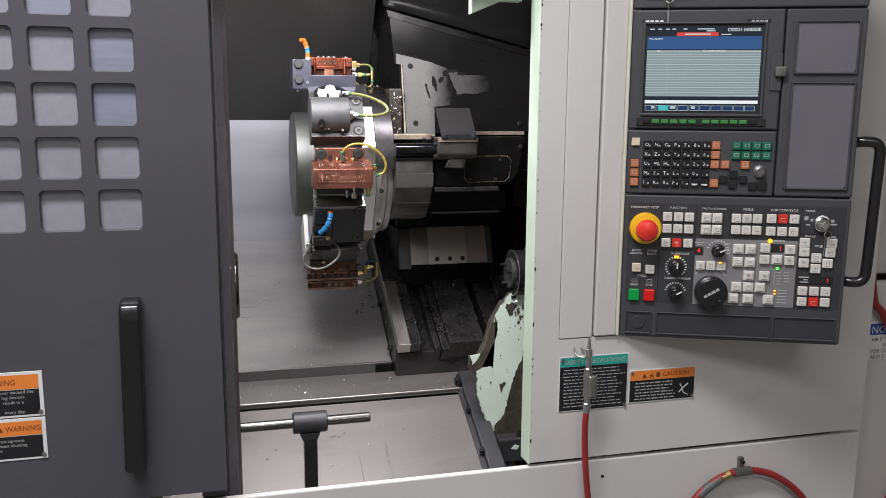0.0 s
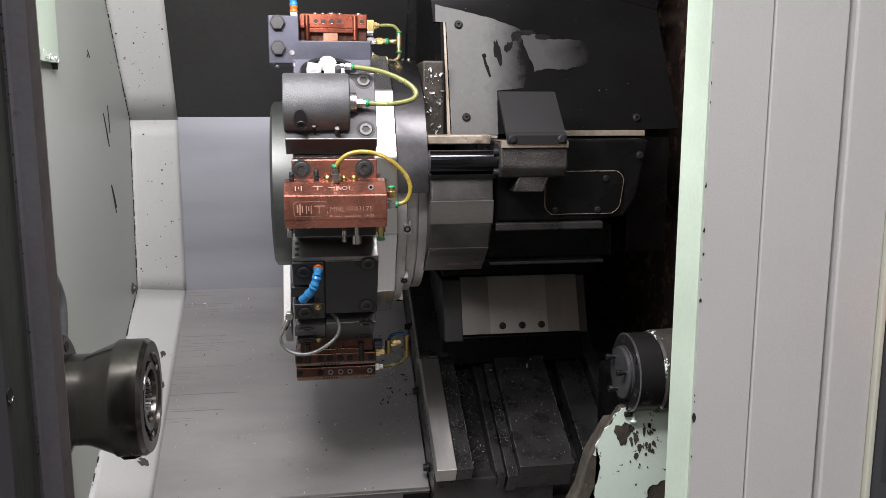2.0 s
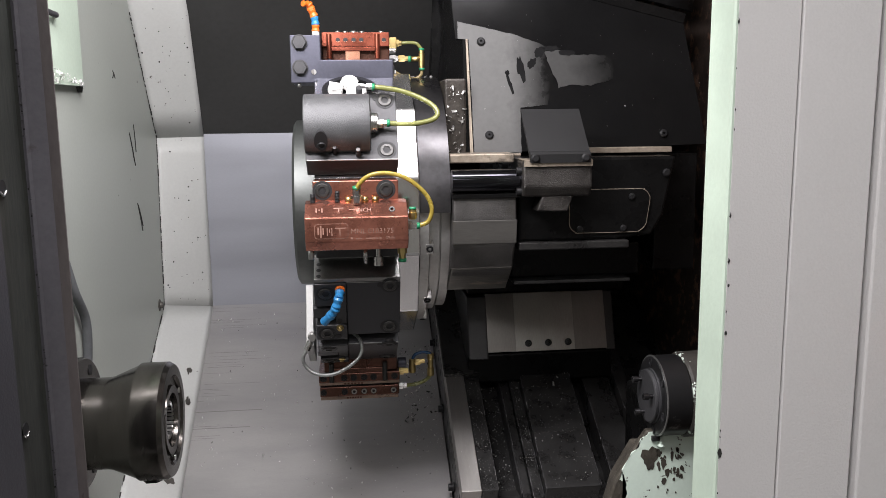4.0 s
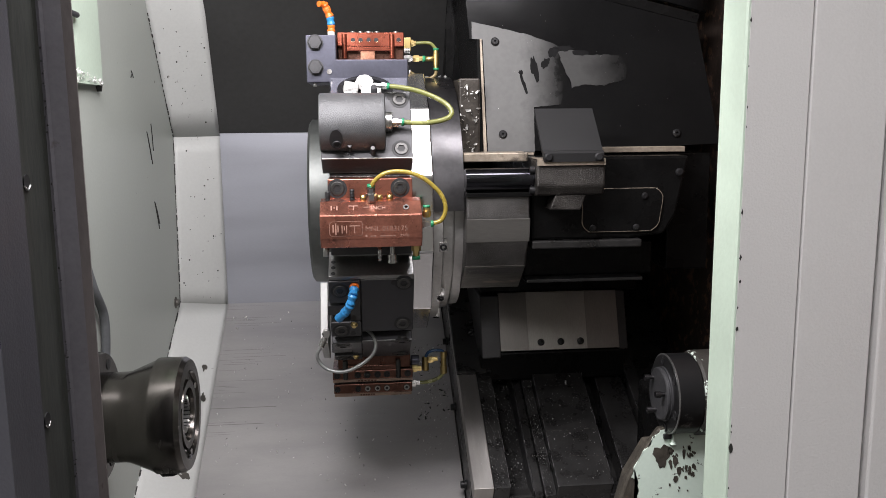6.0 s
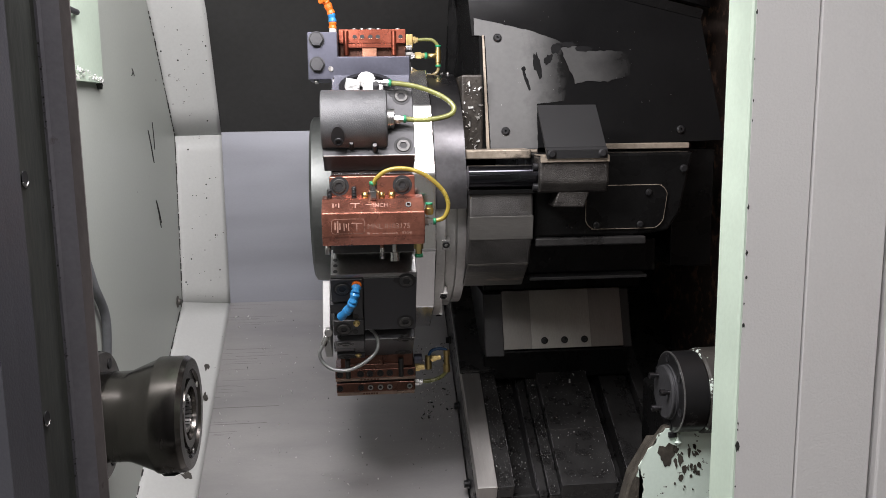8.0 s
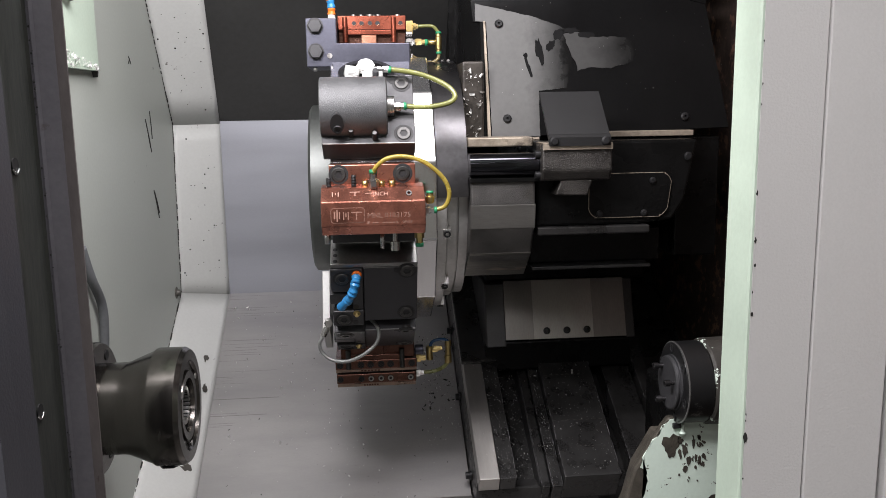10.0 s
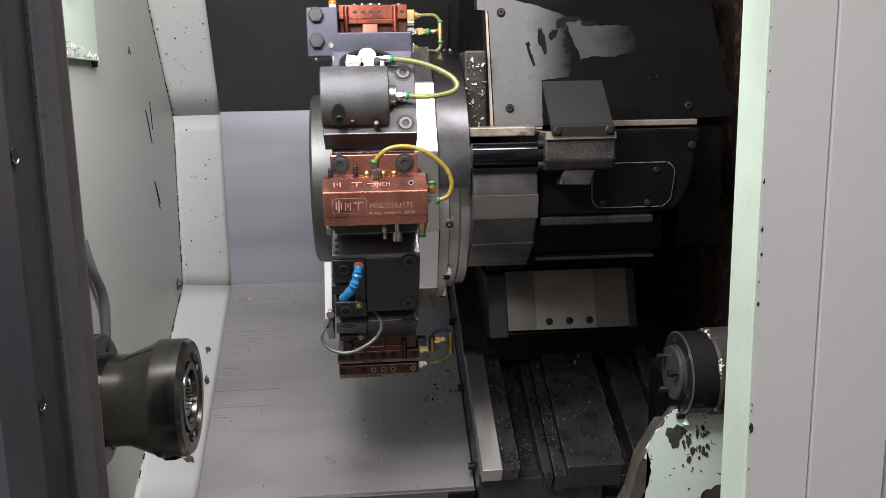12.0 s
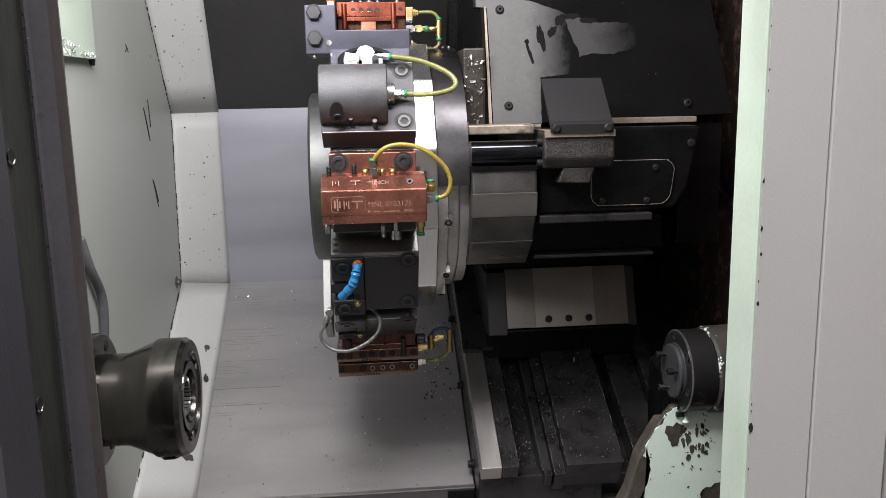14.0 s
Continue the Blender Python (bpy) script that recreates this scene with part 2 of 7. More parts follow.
M["chips"] = mat("bright_metal_chips", (0.75, 0.75, 0.73), 0.4, 0.75, 0.2, 60, 200, 0.0)
M["weld"] = mat("dark_sealant", (0.02, 0.02, 0.018), 0.6, 0, 0.3, 60, 300, 0.4)
M["bare_iron"] = mat("bare_dirty_iron", (0.085, 0.08, 0.07), 0.5, 0.3, 0.25, 12, 120, 0.3)
M["yellow_label"] = mat("pale_yellow_label", (0.66, 0.64, 0.28), 0.5, 0, 0.05, 10, 200, 0.0)

def thinning(name, film, under, x0, x1, patchy=0.5):
    """A pale film, reflection put into its colour, that fades from x0 to x1 in ragged streaks and shows the sheet under
    it.
    """
    m = mat(name, film, 0.5, 0.0, 0.10, 9, 120, 0.03, dirt=under, dirt_at=0.5, dirt_scale=14, edge=0.3, dirt_rough=0.24)
    m.node_tree.nodes["Principled BSDF"].inputs["Specular IOR Level"].default_value = 0.15
    n, l = m.node_tree.nodes, m.node_tree.links
    mix = [k for k in n if k.bl_idname == "ShaderNodeMix" and k.data_type == "RGBA"][0]
    ragged = mix.inputs[0].links[0].from_socket
    tc, sep = n.new("ShaderNodeTexCoord"), n.new("ShaderNodeSeparateXYZ")
    l.new(tc.outputs["Object"], sep.inputs[0])
    along = n.new("ShaderNodeMapRange")
    along.inputs[1].default_value, along.inputs[2].default_value = x0, x1
    along.inputs[3].default_value, along.inputs[4].default_value = 0.0, 1.0 + patchy * 0.5
    l.new(sep.outputs[0], along.inputs[0])
    rough = n.new("ShaderNodeMath")
    rough.operation = "MULTIPLY_ADD"
    rough.inputs[1].default_value = patchy
    l.new(ragged, rough.inputs[0])
    l.new(along.outputs[0], rough.inputs[2])
    soft = n.new("ShaderNodeMapRange")
    soft.inputs[1].default_value, soft.inputs[2].default_value = patchy * 0.6, 1.0 + patchy * 0.5
    l.new(rough.outputs[0], soft.inputs[0])
    for k in [k for k in n if k.bl_idname == "ShaderNodeMix"]:
        l.new(soft.outputs[0], k.inputs[0])
    return m


# The grey reflection on the cover's left is painted into these films.
M["film_wide"] = thinning("film_with_fading_reflection", (0.125, 0.125, 0.123), (0.006, 0.006, 0.006), 0.575, 0.660)
M["film_patch"] = thinning("film_patch_with_reflection", (0.052, 0.052, 0.051), (0.006, 0.006, 0.006), 0.675, 0.765)


def glowing(name, colour, strength):
    m = bpy.data.materials.new(name)
    m.use_nodes = True
    b = m.node_tree.nodes["Principled BSDF"]
    b.inputs["Base Color"].default_value = (*[c * 0.3 for c in colour], 1)
    b.inputs["Emission Color"].default_value = (*colour, 1)
    b.inputs["Emission Strength"].default_value = strength
    b.inputs["Roughness"].default_value = 0.25
    return m


M["scr_blue"] = glowing("screen_blue", (0.03, 0.09, 0.24), 0.8)
M["scr_grey"] = glowing("screen_grey", (0.25, 0.32, 0.34), 0.75)
M["scr_line"] = glowing("screen_line", (0.48, 0.56, 0.56), 0.8)
M["scr_black"] = glowing("screen_black", (0.015, 0.022, 0.035), 0.6)
M["scr_white"] = glowing("screen_white", (0.75, 0.80, 0.80), 0.9)
M["scr_red"] = glowing("screen_red", (0.62, 0.05, 0.05), 0.9)
M["scr_cyan"] = glowing("screen_cyan", (0.05, 0.45, 0.42), 0.9)
M["led_red"] = glowing("red_led_digits", (0.9, 0.01, 0.02), 2.5)
M["led_amber"] = glowing("amber_led", (1.0, 0.45, 0.02), 2.0)
M["led_green"] = glowing("green_led", (0.1, 0.9, 0.1), 2.0)
M["btn_green"] = glowing("lit_green_button", (0.0, 0.30, 0.06), 0.6)
M["btn_red"] = glowing("lit_red_button", (0.55, 0.01, 0.01), 0.7)
M["grey_tape"] = mat("grey_tape", (0.10, 0.105, 0.11), 0.5, 0, 0.15, 30, 200, 0.1)
M["door_in"] = mat("grimy_door_edge", (0.135, 0.130, 0.145), 0.45, 0.1, 0.15, 8, 200, 0.1, dirt=(0.05, 0.035, 0.025), dirt_at=0.62, dirt_scale=25, edge=0.08)

M["cream_edge"] = mat("cream_edging", (0.60, 0.60, 0.50), 0.5, 0, 0.05, 8, 200, 0.05)
M["lip"] = mat("grey_sheet_edge", (0.12, 0.115, 0.12), 0.42, 0.6, 0.1, 6, 90, 0.05)
M["chuck"] = mat("oily_turned_steel", (0.105, 0.098, 0.090), 0.21, 0.95, 0.12, 8, 140, 0.02, stretch=(6, 1, 1))
M["quill"] = mat("black_turned_steel", (0.010, 0.010, 0.0105), 0.32, 0.2, 0.15, 10, 200, 0.05, dirt=(0.2, 0.19, 0.18), dirt_at=0.68, dirt_scale=24, edge=0.08)
M["edge_metal"] = mat("bare_worn_edge", (0.34, 0.29, 0.23), 0.45, 0.5, 0.3, 20, 200, 0.2, dirt=(0.06, 0.05, 0.04), dirt_at=0.56, dirt_scale=30, edge=0.1)
M["cast_dim"] = mat("oily_iron_ledge", (0.05, 0.05, 0.05), 0.36, 0.5, 0.25, 14, 500, 0.1)
M["grimy_iron"] = mat("grimy_brown_iron", (0.035, 0.030, 0.025), 0.45, 0.2, 0.5, 30, 200, 0.5, dirt=(0.22, 0.19, 0.15), dirt_at=0.60, dirt_scale=45, edge=0.06)
M["cast_dark"] = mat("rough_black_casting", (0.040, 0.037, 0.034), 0.38, 0.4, 0.4, 40, 900, 0.6, dirt=(0.16, 0.13, 0.10), dirt_at=0.63, dirt_scale=26, edge=0.12)
M["flap"] = mat("matte_dark_rubber", (0.012, 0.012, 0.0125), 0.6, 0, 0.12, 10, 900, 0.05)
M["way_plate"] = mat("dull_way_plate", (0.36, 0.35, 0.32), 0.42, 0.85, 0.12, 4, 120, 0.05, stretch=(4, 1, 1))
M["way_dark"] = mat("darker_way_plate", (0.21, 0.20, 0.185), 0.34, 0.9, 0.12, 4, 120, 0.05, stretch=(4, 1, 1))
M["scr_blue_dim"] = glowing("screen_navy", (0.015, 0.04, 0.12), 0.8)
M["scr_yellow"] = glowing("screen_rule_yellow", (0.40, 0.42, 0.25), 0.8)
M["oil"] = mat("oil_film", (0.014, 0.014, 0.0145), 0.2, 0.2, 0.1, 20, 200, 0.0)
M["ring_steel"] = mat("oiled_dark_steel", (0.070, 0.068, 0.071), 0.30, 0.9, 0.2, 10, 160, 0.05, dirt=(0.04, 0.04, 0.042), dirt_at=0.58, dirt_scale=16, edge=0.15)

for key, level in (("black", 0.14), ("cover", 0.10), ("oil", 0.15), ("rust", 0.3), ("screw", 0.3), ("flap", 0.3)):
    M[key].node_tree.nodes["Principled BSDF"].inputs["Specular IOR Level"].default_value = level

# ---- mesh helpers ----
def put(bm, tmp, m=None):
    if m is not None:
        bmesh.ops.transform(tmp, matrix=m, verts=tmp.verts)
    me = bpy.data.meshes.new("t")
    tmp.to_mesh(me)
    tmp.free()
    bm.from_mesh(me)
    bpy.data.meshes.remove(me)
    return bm


def box(x0, x1, y0, y1, z0, z1, bevel=0.0, bm=None, m=None, seg=2):
    t = bmesh.new()
    bmesh.ops.create_cube(t, size=1)
    for v in t.verts:
        v.co = ((x0 + x1) / 2 + v.co.x * (x1 - x0), (y0 + y1) / 2 + v.co.y * (y1 - y0), (z0 + z1) / 2 + v.co.z * (z1 - z0))
    if bevel:
        bmesh.ops.bevel(t, geom=t.edges[:], offset=bevel, segments=seg, profile=0.5, affect="EDGES")
    return put(bm or bmesh.new(), t, m)


def lathe(p, axis, profile, seg=40, bm=None, m=None, caps=True):
    """A turned solid: profile of (distance along axis, radius) from the point p."""
    t = bmesh.new()
    q = Vector(axis).normalized().to_track_quat("Z", "Y").to_matrix()
    rings = []
    for d, r in profile:
        rings.append([t.verts.new(Vector(p) + q @ Vector((r * math.cos(2 * math.pi * k / seg), r * math.sin(2 * math.pi * k / seg), d))) for k in range(seg)])
    for a, b in zip(rings, rings[1:]):
        for k in range(seg):
            t.faces.new((a[k], a[(k + 1) % seg], b[(k + 1) % seg], b[k]))
    if caps:
        t.faces.new(rings[0][::-1])
        t.faces.new(rings[-1])
    bmesh.ops.recalc_face_normals(t, faces=t.faces[:])
    for f in t.faces:
        f.smooth = len(f.verts) == 4
    for e in t.edges:
        e.smooth = e.is_manifold and e.calc_face_angle(0) < 0.45
    return put(bm or bmesh.new(), t, m)


def cyl(p0, p1, r, seg=24, bm=None, m=None, bev=0.0):
    d = (Vector(p1) - Vector(p0)).length
    prof = [(0, r - bev), (bev, r), (d - bev, r), (d, r - bev)] if bev else [(0, r), (d, r)]
    return lathe(p0, Vector(p1) - Vector(p0), prof, seg, bm, m)


def prism(poly, a0, a1, axis="x", bevel=0.0, bm=None, m=None):
    """Extrudes a polygon; axis x: poly of (y, z); y: (x, z); z: (x, y)."""
    t = bmesh.new()
    at = {"x": lambda p, a: (a, p[0], p[1]), "y": lambda p, a: (p[0], a, p[1]), "z": lambda p, a: (p[0], p[1], a)}[axis]
    lo, hi = [t.verts.new(at(p, a0)) for p in poly], [t.verts.new(at(p, a1)) for p in poly]
    t.faces.new(lo[::-1])
    t.faces.new(hi)
    for k in range(len(poly)):
        t.faces.new((lo[k], lo[(k + 1) % len(poly)], hi[(k + 1) % len(poly)], hi[k]))
    bmesh.ops.recalc_face_normals(t, faces=t.faces[:])
    if bevel:
        bmesh.ops.bevel(t, geom=t.edges[:], offset=bevel, segments=2, profile=0.5, affect="EDGES")
    return put(bm or bmesh.new(), t, m)


def hose(points, r, seg=12, steps=10, bm=None, m=None):
    """A round hose along a smooth line through the points."""
    pts = [Vector(p) for p in points]
    line = []
    for i in range(len(pts) - 1):
        p0, p1, p2, p3 = pts[max(i - 1, 0)], pts[i], pts[i + 1], pts[min(i + 2, len(pts) - 1)]
        for k in range(steps):
            u = k / steps
            line.append(0.5 * ((2 * p1) + (p2 - p0) * u + (2 * p0 - 5 * p1 + 4 * p2 - p3) * u * u + (3 * p1 - p0 - 3 * p2 + p3) * u ** 3))
    line.append(pts[-1])
    t = bmesh.new()
    rings, side = [], None
    for i, p in enumerate(line):
        d = (line[min(i + 1, len(line) - 1)] - line[max(i - 1, 0)]).normalized()
        side = d.orthogonal() if side is None else side - d * side.dot(d)
        side.normalize()
        up = d.cross(side)
        rings.append([t.verts.new(p + r * (math.cos(2 * math.pi * k / seg) * side + math.sin(2 * math.pi * k / seg) * up)) for k in range(seg)])
    for a, b in zip(rings, rings[1:]):
        for k in range(seg):
            t.faces.new((a[k], a[(k + 1) % seg], b[(k + 1) % seg], b[k])).smooth = True
    t.faces.new(rings[0][::-1])
    t.faces.new(rings[-1])
    bmesh.ops.recalc_face_normals(t, faces=t.faces[:])
    return put(bm or bmesh.new(), t, m)


def mesh_object(name, bm, material):
    me = bpy.data.meshes.new(name)
    bm.to_mesh(me)
    bm.free()
    me.materials.append(material)
    return new(name, me)


def part(name, bm, material, parent, label=""):
    ob = mesh_object(name, bm, material)
    ob.parent = parent
    return tagged(ob, label)


def thing(name, label, category, at=None, group="", kind=""):
    ob = new(name)
    ob.empty_display_size = 0.05
    if at is not None:
        ob.matrix_world = at
    return tagged(ob, label, category, group, kind)


def structure(name, bm, material, label, category):
    return tagged(mesh_object(name, bm, material), label, category, kind="structure")


def rounded(x0, x1, z0, z1, r, n=5):
    pts = []
    for cx, cz, a in ((x1 - r, z0 + r, -90), (x1 - r, z1 - r, 0), (x0 + r, z1 - r, 90), (x0 + r, z0 + r, 180)):
        pts += [(cx + r * math.cos(math.radians(a + 90 * k / n)), cz + r * math.sin(math.radians(a + 90 * k / n))) for k in range(n + 1)]
    return pts


def text_mesh(words, size):
    c = bpy.data.curves.new("words", "FONT")
    c.body, c.size, c.resolution_u = words, size, 2
    ob = bpy.data.objects.new("words", c)
    me = bpy.data.meshes.new_from_object(ob)
    bpy.data.objects.remove(ob)
    return me


def lettering(words, size, material, parent, m, centre=False, squeeze=1.0):
    """Flat lettering in the xy plane of m, as a part."""
    me = text_mesh(words, size)
    if centre and len(me.vertices):
        xs = [v.co.x for v in me.vertices]
        me.transform(Matrix.Translation((-(min(xs) + max(xs)) / 2, -size * 0.35, 0)))
    me.transform(Matrix.Diagonal((squeeze, 1, 1, 1)))
    me.transform(m)
    me.name = "lettering"
    me.materials.append(material)
    ob = new("lettering", me)
    ob.parent = parent
    return ob


def bars(rects, material, m):
    """Flat rectangles (x0, x1, y0, y1) in the xy plane of m."""
    bm = bmesh.new()
    for x0, x1, y0, y1 in rects:
        bm.faces.new([bm.verts.new(m @ Vector(p)) for p in ((x0, y0, 0), (x1, y0, 0), (x1, y1, 0), (x0, y1, 0))])
    return bm


def frame_lines(x0, x1, y0, y1, w, material, parent, m, name):
    return part(name, bars([(x0, x1, y0, y0 + w), (x0, x1, y1 - w, y1), (x0, x0 + w, y0 + w, y1 - w), (x1 - w, x1, y0 + w, y1 - w)], material, m), material, parent)


# ---- the shop round the machine ----
structure("floor", box(-3.5, 4.0, -3.0, 4.5, -0.1, 0.0), mat("shop_concrete", (0.20, 0.20, 0.195), 0.5, 0, 0.15, 2, 80), "grey sealed concrete shop floor", "floor")
M["shop_wall"] = mat("cream_shop_wall", (0.50, 0.49, 0.44), 0.7, 0, 0.05, 1, 60)
structure("wall_north", box(-3.6, 4.1, 4.5, 4.6, 0, 3.5), M["shop_wall"], "cream painted shop wall behind the machine", "wall")
structure("wall_south", box(-3.6, 4.1, -3.1, -3.0, 0, 3.5), M["shop_wall"], "cream painted shop wall", "wall")
structure("wall_east", box(4.0, 4.1, -3.0, 4.5, 0, 3.5), M["shop_wall"], "cream painted shop wall beside the machine", "wall")
structure("wall_west", box(-3.6, -3.5, -3.0, 4.5, 0, 3.5), M["shop_wall"], "cream painted shop wall", "wall")
structure("ceiling", box(-3.6, 4.1, -3.1, 4.6, 3.5, 3.6), M["shop_wall"], "pale shop ceiling", "ceiling")

# ---- machine enclosure ----
SILL = 0.848
enclosure = thing("lathe_enclosure", "white and dark grey sheet metal enclosure of a turning centre", "machine enclosure", kind="structure")
# front below the opening
part("lower_front_panel", box(-1.6, 1.43, 1.80, 1.8145, 0.05, SILL - 0.006, 0.0025), M["white"], enclosure)
part("panel_hole", cyl((0.816, 1.8005, 0.806), (0.816, 1.7995, 0.806), 0.0035, 14), M["recess"], enclosure)
part("opening_corner", prism([(0.542, 1.708), (0.600, 1.733), (0.640, 1.733), (0.640, 1.90), (0.542, 1.90)], 1.85, 1.87, "y", 0.002), M["mint"], enclosure, "mint green corner plate of the opening")
# Unseen header; its height keeps shop light off the upper wall and cover.
part("unseen_header_panel", box(-1.6, 0.655, 1.8005, 1.84, 1.79, 2.0995, 0.0), M["white"], enclosure)
# right of the opening
part("front_panel", prism([(0.6592, SILL + 0.003), (1.43, SILL + 0.003), (1.43, 2.10), (0.834, 2.10), (0.834, 1.099), (0.7115, 1.099), (0.7115, 2.10), (0.6592, 2.10)], 1.80, 1.84, "y", 0.0), M["white"], enclosure)
part("post_edge", prism([(0.6590, 1.8005), (0.6576, 1.8009), (0.6564, 1.8035), (0.6552, 1.8425), (0.6590, 1.8425)], SILL, 2.10, "z"), M["mint"], enclosure, "chipped mint green edge of the post")
part("column_cover", box(0.7130, 0.7800, 1.7985, 1.83, 1.1005, 2.10, 0.0012), M["white"], enclosure)
part("column_rim", box(0.7845, 0.8275, 1.7945, 1.83, 1.1025, 2.10, 0.002), M["white"], enclosure)
part("column_edge", box(0.8280, 0.8335, 1.7900, 1.83, 1.1025, 2.10, 0.0015), M["cream_edge"], enclosure, "cream edging strip")
random.seed(4)
for k in range(34):
    z, q = random.uniform(0.88, 1.75), random.choice((0.0006, 0.0008, 0.0010, 0.0012, 0.0016, 0.0030))
    x = random.choice((0.6562, 0.6560, 0.6558, 0.6566, 0.6572)) + 0.0034
    ring = [(x + 0.6 * q * random.uniform(0.5, 1.3) * math.cos(2 * math.pi * i / 9), z + 1.5 * q * random.uniform(0.5, 1.3) * math.sin(2 * math.pi * i / 9)) for i in range(9)]
    part("paint_chip", prism(ring, 1.7996, 1.8002, "y"), M["weld"], enclosure)
part("side_panel", box(1.434, 2.1, 1.86, 1.90, 0.05, 1.16, 0.004), M["white"], enclosure)
part("roof", box(-1.6, 2.1, 1.80, 3.3, 2.10, 2.14), M["white"], enclosure)
part("right_wall", box(0.97, 1.0, 1.9, 3.05, 0.4, 2.10), M["rust"], enclosure, "rust-speckled black inner wall")
part("left_outer_wall", box(-1.6, -1.56, 1.86, 3.3, 0.05, 2.10), M["white"], enclosure)
part("right_outer_wall", box(2.06, 2.1, 1.91, 3.3, 0.05, 2.10), M["white"], enclosure)
part("rear_wall", box(-1.6, 2.1, 3.3, 3.34, 0.05, 2.10), M["white"], enclosure)
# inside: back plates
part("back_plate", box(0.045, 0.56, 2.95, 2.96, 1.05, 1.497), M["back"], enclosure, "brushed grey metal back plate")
part("upper_back_plate", prism([(2.95, 1.4975), (2.53, 2.10), (2.54, 2.10), (2.96, 1.4975)], -0.30, 0.515, "x"), M["back_dark"], enclosure, "dark grey upper back plate")
part("dark_column", box(0.515, 0.60, 2.80, 3.0, 1.08, 2.10), M["black"], enclosure)
part("dark_back_wall", box(0.60, 0.97, 2.95, 3.0, 0.8, 2.10), M["black"], enclosure)
# left wall and its chamfered strip
part("headstock_wall", prism([(1.92, 0.60), (1.92, 2.10), (2.515, 2.10), (2.906, 1.491), (2.880, 1.148), (2.43, 0.895), (2.43, 0.60)], -0.055, -0.04, "x"), M["left_wall"], enclosure, "pale grey-green wall at the headstock side, scratched")
def quad_strip(a, b, c, d, t=0.003, n=10):
    """A thin, slightly twisted sheet between four corners."""
    a, b, c, d = (Vector(v) for v in (a, b, c, d))
    back = (b - a).cross(d - a).normalized() * t
    bm = bmesh.new()
    lay = [[[bm.verts.new((a * (1 - u) + b * u) * (1 - v) + (d * (1 - u) + c * u) * v - back * k) for u in (i / n for i in range(n + 1))] for v in (j / n for j in range(n + 1))] for k in (0, 1)]
    for k in (0, 1):
        for j in range(n):
            for i in range(n):
                g = lay[k]
                bm.faces.new((g[j][i], g[j][i + 1], g[j + 1][i + 1], g[j + 1][i])).smooth = True
    f, r = lay
    for i in range(n):
        for p, q in (((0, i), (0, i + 1)), ((n, i), (n, i + 1)), ((i, 0), (i + 1, 0)), ((i, n), (i + 1, n))):
            bm.faces.new((f[p[0]][p[1]], f[q[0]][q[1]], r[q[0]][q[1]], r[p[0]][p[1]]))
    bmesh.ops.recalc_face_normals(bm, faces=bm.faces[:])
    return bm
part("corner_strip", quad_strip((-0.04, 2.880, 1.148), (0.047, 2.949, 1.127), (0.047, 2.949, 1.4915), (-0.04, 2.906, 1.491)), M["strip"], enclosure)
part("upper_corner_strip", quad_strip((-0.04, 2.906, 1.4912), (0.047, 2.949, 1.4917), (0.074, 2.545, 2.09), (-0.04, 2.515, 2.09)), M["strip"], enclosure)
part("sloping_corner_strip", quad_strip((-0.04, 2.41, 0.888), (0.045, 2.474, 0.855), (0.047, 2.949, 1.127), (-0.04, 2.880, 1.148)), M["strip"], enclosure)
random.seed(11)
line = [(2.43, 0.897), (2.878, 1.150), (2.904, 1.491), (2.752, 1.723)]
for (y0, z0), (y1, z1) in zip(line, line[1:]):
    for k in range(26):
        u0 = (k + random.uniform(0.0, 0.3)) / 26
        u1 = u0 + random.uniform(0.45, 1.25) / 26
        part("sealant_bead", hose([(-0.0394, y0 + (y1 - y0) * u + random.uniform(-0.0012, 0.0008), z0 + (z1 - z0) * u) for u in (u0, (u0 + u1) / 2, u1)], random.choice((0.0006, 0.0008, 0.0011, 0.0016)), 5, 2), M["weld"], enclosure)
LOWER = [Vector(c) for c in ((-0.04, 2.880, 1.148), (0.047, 2.949, 1.127), (0.047, 2.949, 1.4915), (-0.04, 2.906, 1.491))]
UPPER = [Vector(c) for c in ((-0.04, 2.906, 1.4912), (0.047, 2.949, 1.4917), (0.074, 2.545, 2.09), (-0.04, 2.515, 2.09))]
for k in range(64):
    (a, b, c, d), top = (LOWER, 0.97) if k % 2 else (UPPER, 0.42)
    u, v = random.uniform(0.05, 0.97), random.uniform(0.03, top)
    o = (a * (1 - u) + b * u) * (1 - v) + (d * (1 - u) + c * u) * v
    nrm = (b - a).cross(d - a).normalized()
    q = random.choice((0.0005, 0.0006, 0.0008, 0.001, 0.0012, 0.0018))
    part("paint_speck", lathe(o - nrm * 0.0010, nrm, [(0, q), (0.0016, q), (0.0018, q * 0.7)], 6), M["weld"], enclosure)
for ya, za, yb, zb in ((2.694, 1.506, 2.717, 1.454), (2.718, 1.377, 2.743, 1.323), (2.722, 1.374, 2.747, 1.332), (2.616, 1.610, 2.628, 1.598), (2.697, 1.502, 2.722, 1.446), (2.727, 1.520, 2.733, 1.470), (2.612, 1.598, 2.622, 1.607)):
    part("scratch", hose([(-0.0396, ya, za), (-0.0394, (ya + yb) / 2 + 0.001, (za + zb) / 2), (-0.0396, yb, zb)], 0.0011 if abs(za - zb) > 0.02 else 0.0008, 6, 3), M["weld"], enclosure, "dark gouge in the paint")
part("wall_bolt", lathe((-0.041, 2.838, 1.158), (1, 0, 0), [(0, 0.012), (0.002, 0.012), (0.003, 0.007), (0.008, 0.006)], 16), M["bare_iron"], enclosure)

